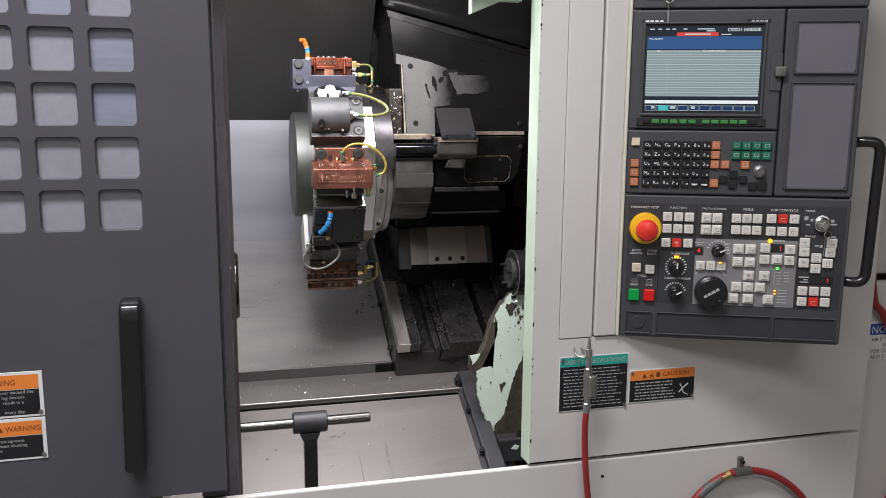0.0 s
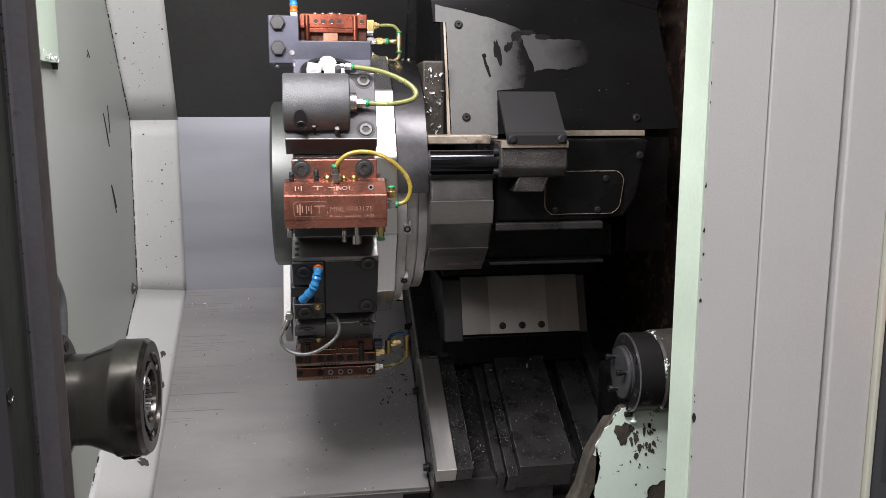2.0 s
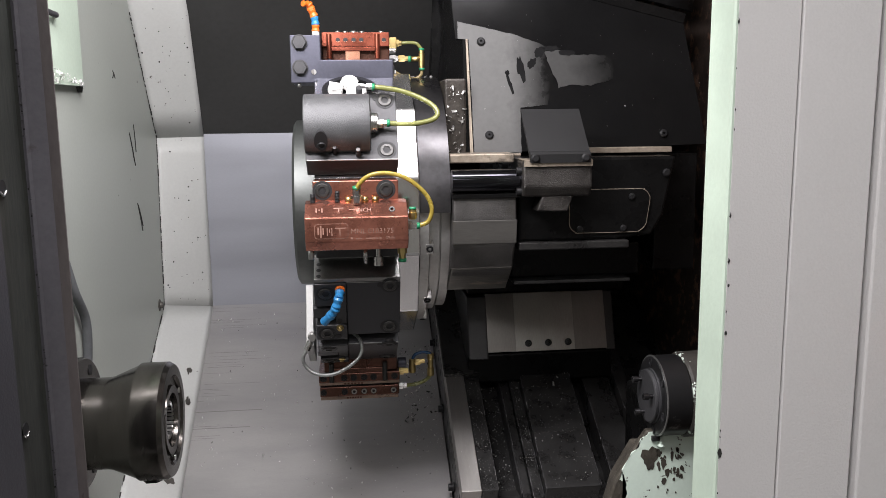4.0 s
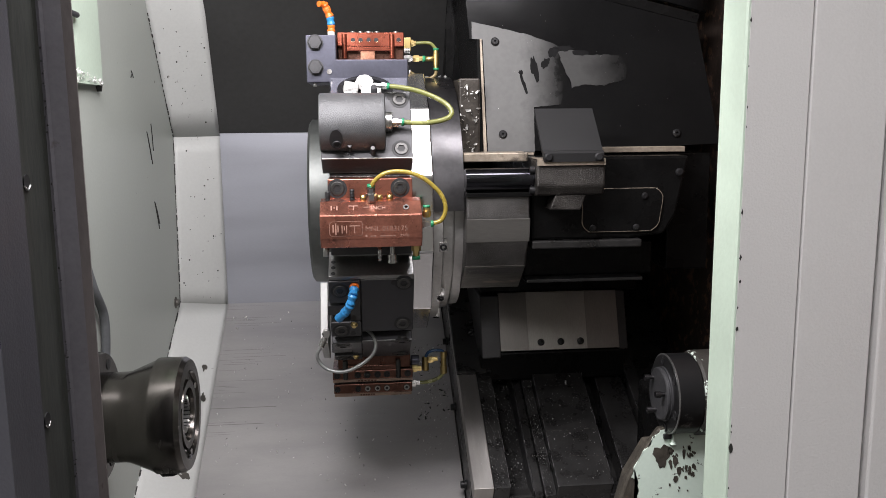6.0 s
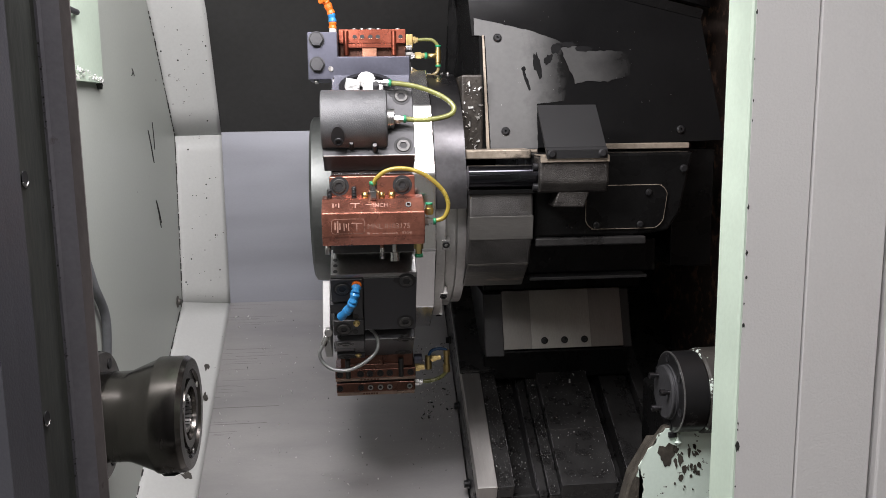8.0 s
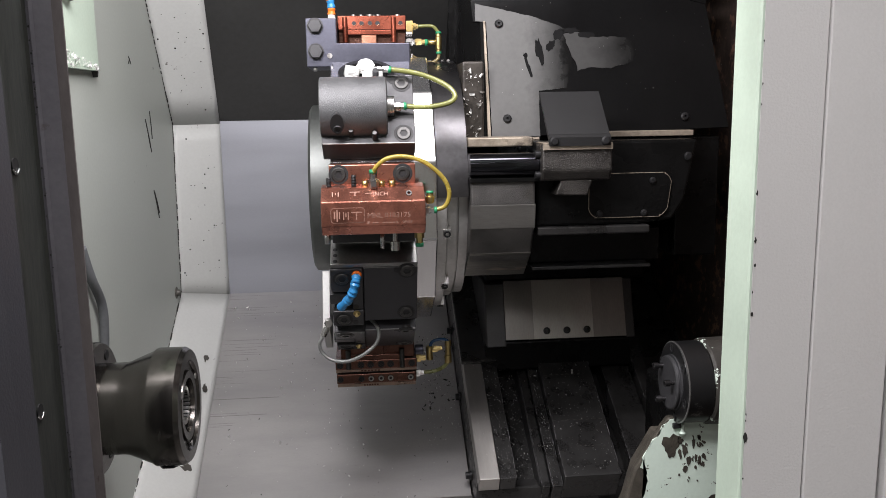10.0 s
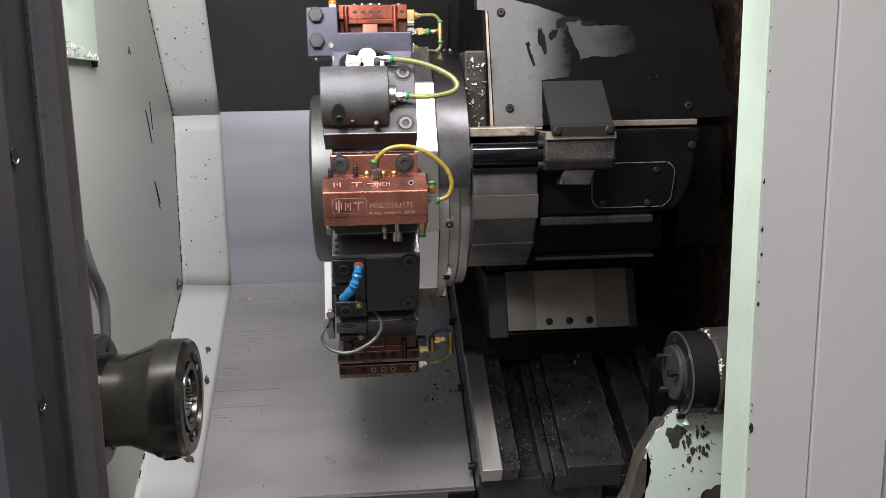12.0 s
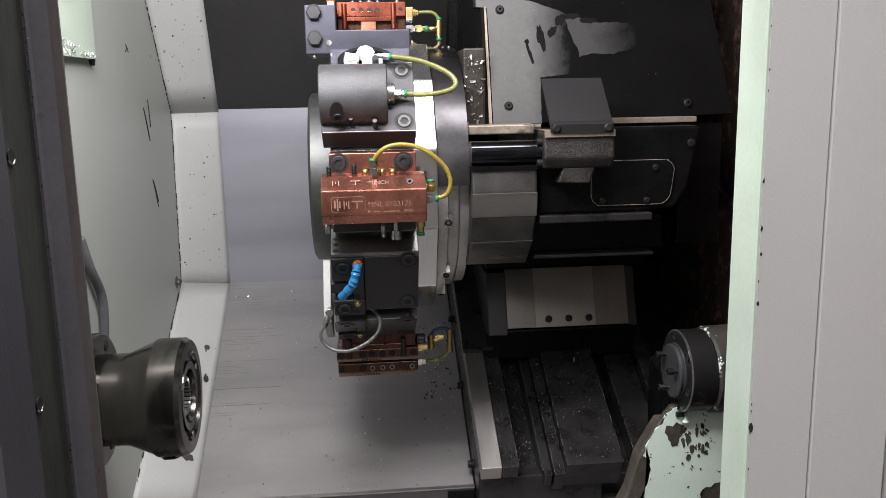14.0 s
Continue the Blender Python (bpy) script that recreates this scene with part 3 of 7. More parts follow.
# ---- chip tray: sloping plate, shelf, lower chute ----
SL = Matrix(((1, 0, 0, 0), (0, 0.8660, -0.5, 2.406), (0, 0.5, 0.8660, 0.936), (0, 0, 0, 1)))   # x, along the slope, off the slope
part("sloping_plate", box(0.0, 0.512, 0.0255, 0.575, -0.116, -0.106, m=SL), M["plate"], enclosure, "brushed metal sloping chip plate with loose chips")
def blot(x, a, rx, ra, seed, n=26, lo=0.7, hi=1.15):
    random.seed(seed)
    return [(x + rx * random.uniform(lo, hi) * math.cos(2 * math.pi * k / n), a + ra * random.uniform(lo, hi) * math.sin(2 * math.pi * k / n)) for k in range(n)]


part("seam", box(0.03, 0.17, 0.2700, 0.2709, -0.1062, -0.1058, m=SL), M["dull_plate"], enclosure)
random.seed(71)
for k in range(26):
    a = random.uniform(0.20, 0.56)
    x0 = 0.025 + 0.05 * random.random()
    part("brush_line", box(x0, x0 + random.uniform(0.02, 0.11), a, a + random.choice((0.0002, 0.0002, 0.0004)), -0.1061, -0.10585, m=SL), M["dull_plate"], enclosure)
part("seam", box(0.03, 0.15, 0.2300, 0.2308, -0.1062, -0.1058, m=SL), M["dull_plate"], enclosure)

FN, FU = Vector((0.579, -0.404, 0.708)), Vector((0, 0.869, 0.495))
for px, py, pz, ru, rv, sd in ((0.024, 2.768, 1.040, 0.011, 0.006, 51), (0.030, 2.702, 0.999, 0.012, 0.006, 52), (0.024, 2.545, 0.912, 0.010, 0.012, 53), (0.010, 2.560, 0.928, 0.005, 0.004, 54), (-0.012, 2.82, 1.09, 0.004, 0.003, 55), (0.012, 2.66, 0.985, 0.003, 0.002, 56)):
    fv = FN.cross(FU).normalized()
    bm = bmesh.new()
    fc = bm.faces.new([bm.verts.new(Vector((px, py, pz)) + FN * 0.0009 + FU * a + fv * b) for a, b in blot(0, 0, ru, rv, sd, 16, 0.4, 1.2)])
    bmesh.ops.triangulate(bm, faces=[fc])
    part("paint_flake", bm, M["bare_iron"], enclosure, "dark patch where the paint has flaked off")
part("plate_lip", box(0.03, 0.512, 2.470, 2.480, 0.834, 0.861, 0.002), M["lip"], enclosure)
part("lip_edge", box(0.03, 0.512, 2.468, 2.4785, 0.8615, 0.8635, 0.0005), M["rail"], enclosure)
part("lip_clip", box(0.465, 0.511, 2.466, 2.4695, 0.838, 0.858, 0.001), M["black"], enclosure)
part("lip_end", box(-0.04, 0.0295, 2.40, 2.475, 0.60, 0.850, 0.003), M["black"], enclosure)
part("shelf", prism([(2.4695, 0.836), (2.4695, 0.826), (2.298, 0.824), (2.298, 0.836)], -0.04, 0.90, "x", 0.001), M["dull_plate"], enclosure)
part("shelf_edge", cyl((-0.03, 2.297, 0.8355), (0.652, 2.297, 0.8355), 0.0030, 14), M["rail"], enclosure)
for x in (0.49, 0.618):
    part("shelf_screw", cyl((x, 2.40 - 0.08 * (x > 0.5), 0.836), (x, 2.40 - 0.08 * (x > 0.5), 0.8385), 0.005, 12), M["steel"], enclosure)
part("chute_side_bar", prism([(2.345, 0.866), (1.83, 0.615), (1.83, 0.585), (2.345, 0.820)], 0.660, 0.700, "x", 0.003), M["dark_steel"], enclosure, "dark steel chute side bar")
part("chute_side_flange", prism([(2.335, 0.846), (1.83, 0.600), (1.83, 0.596), (2.335, 0.842)], 0.648, 0.6598, "x", 0.0005), M["dark_steel"], enclosure)
part("bar_washer", lathe((0.656, 2.312, 0.852), (-1, 0, 0), [(0, 0.017), (0.004, 0.017), (0.006, 0.014), (0.006, 0.008), (0.012, 0.008)], 24), M["screw"], enclosure)
for k in range(3):
    part("bar_bolt", lathe((0.6595, 2.225 - 0.12 * k, 0.8065 - 0.0585 * k), (-1, 0, 0), [(0, 0.0085), (0.004, 0.0085), (0.004, 0.0055), (0.011, 0.0055)], 12), M["screw"], enclosure)
part("lower_chute", prism([(2.2945, 0.8205), (1.816, 0.587), (1.816, 0.577), (2.2945, 0.8105)], -0.3, 0.70, "x"), M["dull_plate"], enclosure, "dull stained sheet metal chute")
random.seed(31)
for x, ya, yb in ((0.372, 2.16, 1.83), (0.437, 2.18, 1.87), (0.395, 2.02, 1.86)):
    rows = []
    for k in range(13):
        y = ya + (yb - ya) * k / 12
        w = 0.0010 + 0.0018 * random.random()
        xx = x + 0.012 * (k / 12) ** 2 + random.uniform(-0.0006, 0.0006)
        rows.append((xx, y, w))
    bm = bmesh.new()
    vs = [[bm.verts.new((xx + q * w, y, 0.8211 - (2.2945 - y) * 0.48798)) for q in (-1, 1)] for xx, y, w in rows]
    for p, q in zip(vs, vs[1:]):
        bm.faces.new((p[0], p[1], q[1], q[0]))
    part("run_mark", bm, M["stain"], enclosure, "faint brown run mark")

# ---- bed ----
bed = thing("machine_bed", "oily black inclined cast bed with bright ground guide way", "machine bed", kind="structure")
part("guide_way", box(0.514, 0.5475, -0.012, 0.62, -0.030, 0.0, 0.0012, m=SL), M["rail"], bed, "ground steel guide way")
part("way_flank", box(0.5478, 0.5750, -0.0115, 0.62, -0.030, -0.0012, 0.0015, m=SL), M["bed"], bed, "oily scratched side of the guide way")
# Added slab, no part of its own, that darkens the upper guide way.
part("way_dark_slab", box(0.511, 0.577, 0.235, 0.62, 0.0005, 0.010, 0.002, m=SL), M["bed"], bed)
part("way_foot", box(0.514, 0.550, 0.006, 0.62, -0.110, -0.0305, 0.002, m=SL), M["bed"], bed)
part("bed_casting", box(0.517, 0.97, 0.004, 0.66, -0.25, -0.062, 0.004, m=SL), M["bed"], bed)
part("bed_front", box(0.513, 0.72, 2.425, 2.455, 0.836, 0.90, 0.003), M["bed"], bed)
for k, a in enumerate((0.055, 0.230, 0.405)):
    part("bed_bolt", lathe((0.5135, a, -0.082), (-1, 0, 0), [(0, 0.0085), (0.003, 0.0085), (0.003, 0.0065), (0.010, 0.0065)], 14, m=SL), M["screw"], bed)
part("way_ridge", box(0.6165, 0.6190, -0.002, 0.62, -0.0618, -0.028, 0.0008, m=SL), M["cast_dim"], bed)
part("way_ridge", box(0.6195, 0.634, -0.012, 0.62, -0.0618, -0.030, 0.002, m=SL), M["bed"], bed)
part("way_ridge", box(0.6345, 0.6525, -0.018, 0.62, -0.0618, -0.020, 0.002, m=SL), M["bed"], bed)
part("way_cover", box(0.6535, 0.7475, -0.013, 0.62, -0.0618, -0.003, 0.002, m=SL), M["bed"], bed)
random.seed(61)
for a, x0, x1 in ((0.101, 0.656, 0.748), (0.046, 0.684, 0.738), (0.205, 0.66, 0.74), (0.062, 0.625, 0.652)):
    pts = [(x0 + (x1 - x0) * k / 16, a + random.uniform(-0.0018, 0.0018)) for k in range(17)]
    for p, q in zip(pts[::2], pts[1::2]):
        h = -0.0029 if x0 > 0.65 else -0.0198
        part("residue_line", hose([SL @ Vector((p[0], p[1], h)), SL @ Vector((q[0], q[1], h))], random.choice((0.0003, 0.0005, 0.0007)), 5, 1), M["bare_iron"], bed)
for x, a0, a1, h in ((0.6538, -0.012, 0.30, -0.0032), (0.7472, -0.012, 0.26, -0.0032), (0.6192, -0.010, 0.22, -0.0282), (0.6348, -0.016, 0.30, -0.0202), (0.6520, -0.016, 0.30, -0.0202), (0.5746, -0.010, 0.22, -0.0016), (0.8292, -0.01, 0.34, -0.0004), (0.7755, 0.02, 0.30, -0.0204)):
    a = a0
    while a < a1:
        b = min(a1, a + random.uniform(0.008, 0.05))
        part("worn_edge", hose([SL @ Vector((x, a, h)), SL @ Vector((x, b, h))], random.choice((0.0003, 0.0004, 0.0006)), 5, 1), M["lip"], bed)
        a = b + random.uniform(0.001, 0.012)
part("second_way", box(0.775, 0.8280, -0.02, 0.62, -0.0618, -0.020, 0.003, m=SL), M["bed"], bed)
part("far_way", box(0.8290, 0.853, -0.02, 0.62, -0.0618, 0.0, 0.002, m=SL), M["bed"], bed)

# ---- spindle nose ----
spindle = thing("spindle_nose", "dark polished steel collet chuck on the spindle nose", "collet chuck")
CK = Matrix.Translation((0.345, 1.158, 1.533)) @ Matrix.Scale(0.95, 4) @ Matrix.Translation((-0.345, -1.158, -1.533))
AX, AZ = 2.25, 1.13
part("chuck_body", lathe((-0.066, AX, AZ), (1, 0, 0), [(0, 0.060), (0.088, 0.0605), (0.0945, 0.0615), (0.1255, 0.0745), (0.1295, 0.0775), (0.131, 0.078), (0.164, 0.078), (0.170, 0.074), (0.1705, 0.060), (0.166, 0.058), (0.165, 0.047), (0.169, 0.046), (0.1685, 0.036), (0.150, 0.033), (0.11, 0.03)], 72, m=CK), M["chuck"], spindle)
part("collet", lathe((0.06, AX, AZ), (1, 0, 0), [(0, 0.030), (0.036, 0.0325), (0.0365, 0.021), (0.0, 0.020)], 48, m=CK), M["black_plastic"], spindle, "dark toothed collet")
for k in range(24):
    part("collet_tooth", box(0.080, 0.0985, -0.002, 0.002, 0.0205, 0.0255, 0.0006, m=CK @ Matrix.Translation((0, AX, AZ)) @ Matrix.Rotation(2 * math.pi * k / 24, 4, "X")), M["steel"], spindle)
for k in range(3):
    a = 2 * math.pi * k / 3 + 0.5
    part("face_screw", cyl((0.1035, AX + 0.053 * math.cos(a), AZ + 0.053 * math.sin(a)), (0.1015, AX + 0.053 * math.cos(a), AZ + 0.053 * math.sin(a)), 0.004, 12, m=CK), M["steel"], spindle)
part("flange", lathe((-0.0415, AX, AZ), (1, 0, 0), [(0, 0.0885), (0.026, 0.0885), (0.031, 0.0865), (0.031, 0.05)], 56, m=CK), M["chuck"], spindle)
for k in range(8):
    a = 2 * math.pi * (k + 0.35) / 8
    part("flange_screw", cyl((-0.0110, AX + 0.073 * math.cos(a), AZ + 0.073 * math.sin(a)), (-0.0095, AX + 0.073 * math.cos(a), AZ + 0.073 * math.sin(a)), 0.0075, 14, m=CK), M["screw"], spindle)
part("chuck_screw", lathe((0.075, AX - 0.012, AZ - 0.0775), (0, -0.1, -1), [(0, 0.014), (0.002, 0.014), (0.003, 0.008)], 6, m=CK), M["screw"], spindle)
cable = mesh_object("spindle_cable", hose([(-0.036, 2.30, 1.34), (-0.032, 2.315, 1.297), (-0.030, 2.345, 1.252), (-0.032, 2.352, 1.205), (-0.036, 2.345, 1.15)], 0.0065), M["grey_tape"])
tagged(cable, "dark grey cable running down the headstock wall", "cable")

# ---- tailstock ----
tail = thing("tailstock", "tailstock with flaking mint paint and black live centre holder", "tailstock")
AX, AZ = 2.195, 1.151
X0 = 0.7493
q = part("quill", lathe((X0, AX, AZ), (1, 0, 0), [(0, 0.040), (0.0005, 0.0525), (0.003, 0.0545), (0.0352, 0.0545), (0.0372, 0.052)], 64), M["quill"], tail, "black quill nose with screws")
part("rim", lathe((X0 + 0.0012, AX, AZ), (1, 0, 0), [(0, 0.0530), (0.0006, 0.0549), (0.0014, 0.0549), (0.002, 0.0546)], 64, caps=False), M["steel_grey"], q, "worn bright rim")
part("nose_plate", lathe((X0 - 0.008, AX, AZ), (1, 0, 0), [(0, 0.0345), (0.0012, 0.0360), (0.003, 0.0362), (0.0035, 0.0350), (0.0055, 0.0350), (0.0058, 0.0375), (0.0085, 0.0375)], 48), M["dark_steel"], q)
for k in range(3):
    a = 2 * math.pi * k / 3 + 0.75
    cy, cz = AX + 0.0255 * math.cos(a), AZ + 0.0255 * math.sin(a)
    part("nose_screw", lathe((X0 - 0.008, cy, cz), (-1, 0, 0), [(0, 0.0030), (0.006, 0.0030), (0.006, 0.0045), (0.0125, 0.0045), (0.0130, 0.0040), (0.0130, 0.0024), (0.010, 0.0022)], 16), M["ring_steel"], q, "worn socket screw")
for k in range(6):
    a = 2 * math.pi * k / 6 + 0.35
    cy, cz = AX + 0.0455 * math.cos(a), AZ + 0.0455 * math.sin(a)
    part("rim_screw", lathe((X0 - 0.0002, cy, cz), (-1, 0, 0), [(0, 0.0068), (0.0006, 0.0068), (0.0008, 0.0046), (0.0002, 0.0036), (-0.002, 0.003)], 16), M["screw"], q)
part("neck", lathe((0.7863, AX, AZ), (1, 0, 0), [(0, 0.0545), (0.003, 0.0575), (0.02, 0.0580), (0.16, 0.062)], 56), M["neck"], tail, "worn neck with remnants of mint paint")


def jagged(poly, seed, size, n=7, fixed=()):
    """A torn outline: each side of the polygon broken up at random."""
    random.seed(seed)
    out = []
    for k, (a, b) in enumerate(zip(poly, poly[1:] + poly[:1])):
        out.append(a)
        if k in fixed:
            continue
        dx, dz = b[0] - a[0], b[1] - a[1]
        ln = math.hypot(dx, dz)
        m = max(1, int(ln / 0.006))
        for i in range(1, m):
            w = random.uniform(-1, 1) * size
            u = (i + random.uniform(-0.35, 0.35)) / m
            out.append((a[0] + dx * u - dz / ln * w, a[1] + dz * u + dx / ln * w))
    return out


def flat_patch(poly, y0, y1):
    bm = bmesh.new()
    lo, hi = [bm.verts.new((x, y1, z)) for x, z in poly], [bm.verts.new((x, y0, z)) for x, z in poly]
    cap = bm.faces.new(hi)
    for k in range(len(poly)):
        bm.faces.new((lo[k], lo[(k + 1) % len(poly)], hi[(k + 1) % len(poly)], hi[k]))
    bmesh.ops.triangulate(bm, faces=[cap])
    bmesh.ops.recalc_face_normals(bm, faces=bm.faces[:])
    return bm


SHIFT = 0.001
body = part("body", prism([(x + SHIFT, z) for x, z in [(0.765, 1.107), (0.74, 1.104), (0.719, 1.074), (0.695, 1.031), (0.683, 0.983), (0.662, 0.943), (0.644, 0.957), (0.642, 0.928), (0.658, 0.897), (0.668, 0.841), (0.694, 0.779), (0.707, 0.747), (0.713, 0.711), (0.8, 0.72), (0.8, 0.8), (0.84, 0.98), (0.84, 1.1)]], 2.1855, 2.198, "y", 0.003), M["raw_cast"], tail, "bare brown-grey cast iron body")
part("paint", flat_patch(jagged([(x + SHIFT, z) for x, z in [(0.765, 1.103), (0.742, 1.102), (0.719, 1.074), (0.706, 1.050), (0.703, 1.036), (0.713, 1.028), (0.712, 1.010), (0.706, 0.985), (0.704, 0.953), (0.704, 0.921), (0.687, 0.934), (0.661, 0.915), (0.664, 0.891), (0.663, 0.857), (0.679, 0.81), (0.697, 0.773), (0.706, 0.75), (0.712, 0.777), (0.734, 0.8), (0.746, 0.855), (0.76, 0.904), (0.777, 0.938), (0.787, 0.982), (0.83, 1.0), (0.83, 1.09)]], 3, 0.0024), 2.1846, 2.187), M["mint_paint"], body, "flaking pale mint paint")
part("paint", flat_patch(jagged([(x + SHIFT, z) for x, z in [(0.645, 0.956), (0.671, 0.959), (0.662, 0.942), (0.652, 0.932)]], 4, 0.0012), 2.1846, 2.187), M["mint_paint"], body)
for x, z, rx, rz, sd in ((0.7445, 1.0630, 0.0105, 0.017, 5), (0.7640, 1.0560, 0.0030, 0.009, 6), (0.7700, 1.0420, 0.0035, 0.007, 7), (0.7560, 1.0720, 0.0022, 0.006, 8), (0.7760, 1.0660, 0.0020, 0.008, 9), (0.7660, 1.0300, 0.0030, 0.005, 10), (0.7260, 0.8700, 0.0050, 0.011, 11), (0.7330, 0.8780, 0.0030, 0.006, 12), (0.6980, 0.8840, 0.0016, 0.004, 13), (0.7800, 1.0450, 0.0018, 0.006, 14), (0.7220, 0.9500, 0.0012, 0.002, 15)):
    random.seed(sd)
    ring = []
    for k in range(22):
        w = random.uniform(0.78, 1.18)
        ring.append((x + SHIFT + rx * w * math.cos(2 * math.pi * k / 22) + 0.3 * rx * math.sin(4 * math.pi * k / 22), z + rz * w * math.sin(2 * math.pi * k / 22)))
    part("bare_patch", flat_patch(ring, 2.1840, 2.186), M["raw_cast"], body, "patch where the paint has flaked off")
random.seed(91)
for k in range(30):
    x, z = random.uniform(0.755, 0.796), random.uniform(1.010, 1.084)
    r, tall = random.choice((0.0010, 0.0013, 0.0018, 0.0025)), random.uniform(1.0, 2.6)
    ring = []
    for i in range(11):
        w = random.uniform(0.55, 1.35)
        ring.append((x + r * w * math.cos(2 * math.pi * i / 11) - 0.25 * r * tall * math.sin(2 * math.pi * i / 11), z + r * tall * w * math.sin(2 * math.pi * i / 11)))
    part("bare_patch", flat_patch(ring, 2.1838, 2.186), M["raw_cast"], body)
part("body_side", prism([(x + SHIFT, z) for x, z in [(0.728, 1.080), (0.700, 1.031), (0.688, 0.983), (0.668, 0.943), (0.662, 0.897), (0.672, 0.841), (0.698, 0.779), (0.711, 0.745), (0.740, 0.745), (0.760, 1.080)]], 2.1978, 2.222, "y", 0.003), M["raw_cast"], tail, "bare brown-grey cast iron side")
part("rear_body", box(0.790, 0.965, 2.1985, 2.42, 0.76, 1.10, 0.008), M["black"], tail)
part("foot", box(0.712, 0.90, 2.150, 2.42, 0.690, 0.750, 0.004), M["dark_steel"], tail, "dark steel foot with paint remnants")
part("foot_bolt", lathe((0.772, 2.165, 0.7505), (0, -0.3, 1), [(0, 0.012), (0.004, 0.012), (0.004, 0.009), (0.010, 0.009), (0.010, 0.005), (0.004, 0.005)], 18), M["screw"], tail)
part("foot_paint", flat_patch(jagged([(0.742, 0.725), (0.758, 0.722), (0.764, 0.731), (0.752, 0.735)], 16, 0.0012), 2.1492, 2.151), M["mint_paint"], tail)
part("drain_plug", box(0.7465, 0.7575, 2.1800, 2.1860, 1.0905, 1.0975, 0.001), M["screw"], tail)
part("drain_spout", lathe((0.7600, 2.1835, 1.0955), (0, -0.15, -1), [(0, 0.0030), (0.010, 0.0030), (0.0125, 0.0050), (0.015, 0.0030)], 14), M["mint_paint"], tail)

# ---- turret ----
CY, CZ, AP = 2.530, 1.389, 0.207
turret = thing("turret", "twelve-station steel tool turret with dark cover ring", "tool turret")
part("face_disc", lathe((0.261, CY, CZ + 0.002), (1, 0, 0), [(0, 0.10), (0.001, 0.128), (0.005, 0.134), (0.038, 0.135)], 72), M["disc"], turret)
twelve = [(CY - AP / math.cos(math.pi / 12) * math.cos(math.radians(15 + 30 * k)), CZ + AP / math.cos(math.pi / 12) * math.sin(math.radians(15 + 30 * k))) for k in range(12)]
part("drum", prism(twelve, 0.299, 0.447, "x", 0.002), M["bright"], turret)
ring = part("clamp_ring", lathe((0.447, CY, CZ), (1, 0, 0), [(0, 0.196), (0.014, 0.196), (0.016, 0.190), (0.017, 0.180), (0.030, 0.180), (0.031, 0.170), (0.034, 0.170), (0.034, 0.175), (0.048, 0.175)], 72), M["satin_steel"], turret)


def socket_screw(bm_head, x, s, r, rad=0.0105, m=None):
    """A socket head with a chamfered rim and a hexagonal recess."""
    t, n = bmesh.new(), 24

    def ring(size, z, hexed=False):
        out = []
        for k in range(n):
            a = 2 * math.pi * k / n
            q = size * math.cos(math.pi / 6) / math.cos((a % (math.pi / 3)) - math.pi / 6) if hexed else size
            out.append(t.verts.new((x + q * math.cos(a), s + q * math.sin(a), r + z)))
        return out
    rings = [ring(rad, -0.004), ring(rad, 0.0016), ring(rad * 0.90, 0.0026), ring(rad * 0.58, 0.0026, True), ring(rad * 0.56, -0.002, True)]
    for a, b in zip(rings, rings[1:]):
        for k in range(n):
            t.faces.new((a[k], a[(k + 1) % n], b[(k + 1) % n], b[k]))
    t.faces.new(rings[-1])
    bmesh.ops.recalc_face_normals(t, faces=t.faces[:])
    return put(bm_head, t, m)


def station(angle):
    """The frame of a station: x along the spindle, y along the rim, z outwards."""
    a = math.radians(angle)
    return Matrix(((1, 0, 0, 0), (0, math.sin(a), -math.cos(a), CY), (0, math.cos(a), math.sin(a), CZ), (0, 0, 0, 1))) @ Matrix.Translation((0.008, 0, -0.008))


for k in range(12):
    part("ring_seat", box(0.4480, 0.4600, -0.0075, 0.0075, 0.190, 0.2045, 0.0006, m=station(15 + 30 * k)), M["steel"], turret)
    part("ring_screw", socket_screw(bmesh.new(), 0.4540, 0.0, 0.2040, 0.0052, m=station(15 + 30 * k)), M["screw"], turret)
part("housing", prism([(2.322, 1.4225), (2.316, 1.418), (2.3155, 1.382), (2.322, 1.3450), (2.345, 1.303), (2.40, 1.264), (2.47, 1.252), (2.65, 1.252), (2.65, 1.42)], 0.494, 0.586, "x", 0.003), M["cast"], turret, "grey cast iron turret housing")
part("housing_band", prism([(2.3150, 1.3815), (2.3210, 1.3465), (2.3300, 1.3465), (2.3300, 1.3815)], 0.4935, 0.5868, "x", 0.0008), M["machined_band"], turret, "smooth milled band")
part("housing_foot", prism([(2.3405, 1.3075), (2.3965, 1.2640), (2.4690, 1.2500), (2.4690, 1.2600), (2.400, 1.2750), (2.350, 1.3100)], 0.4940, 0.5850, "x", 0.0008), M["worn_iron"], turret, "scuffed lower rim of the housing")


def ring_cover(a0, a1, r0, r1, x0, x1):
    n = 240
    ang = [math.radians(a0 + (a1 - a0) * k / n) for k in range(n + 1)]
    poly = [(CY - r1 * math.cos(a), CZ + r1 * math.sin(a)) for a in ang] + [(CY - r0 * math.cos(a), CZ + r0 * math.sin(a)) for a in reversed(ang)]
    return prism(poly, x0, x1, "x", 0.0)


part("cover_ring", ring_cover(1, 165, 0.15, 0.203, 0.4475, 0.492), M["ring_steel"], turret, "dark oiled cover ring")


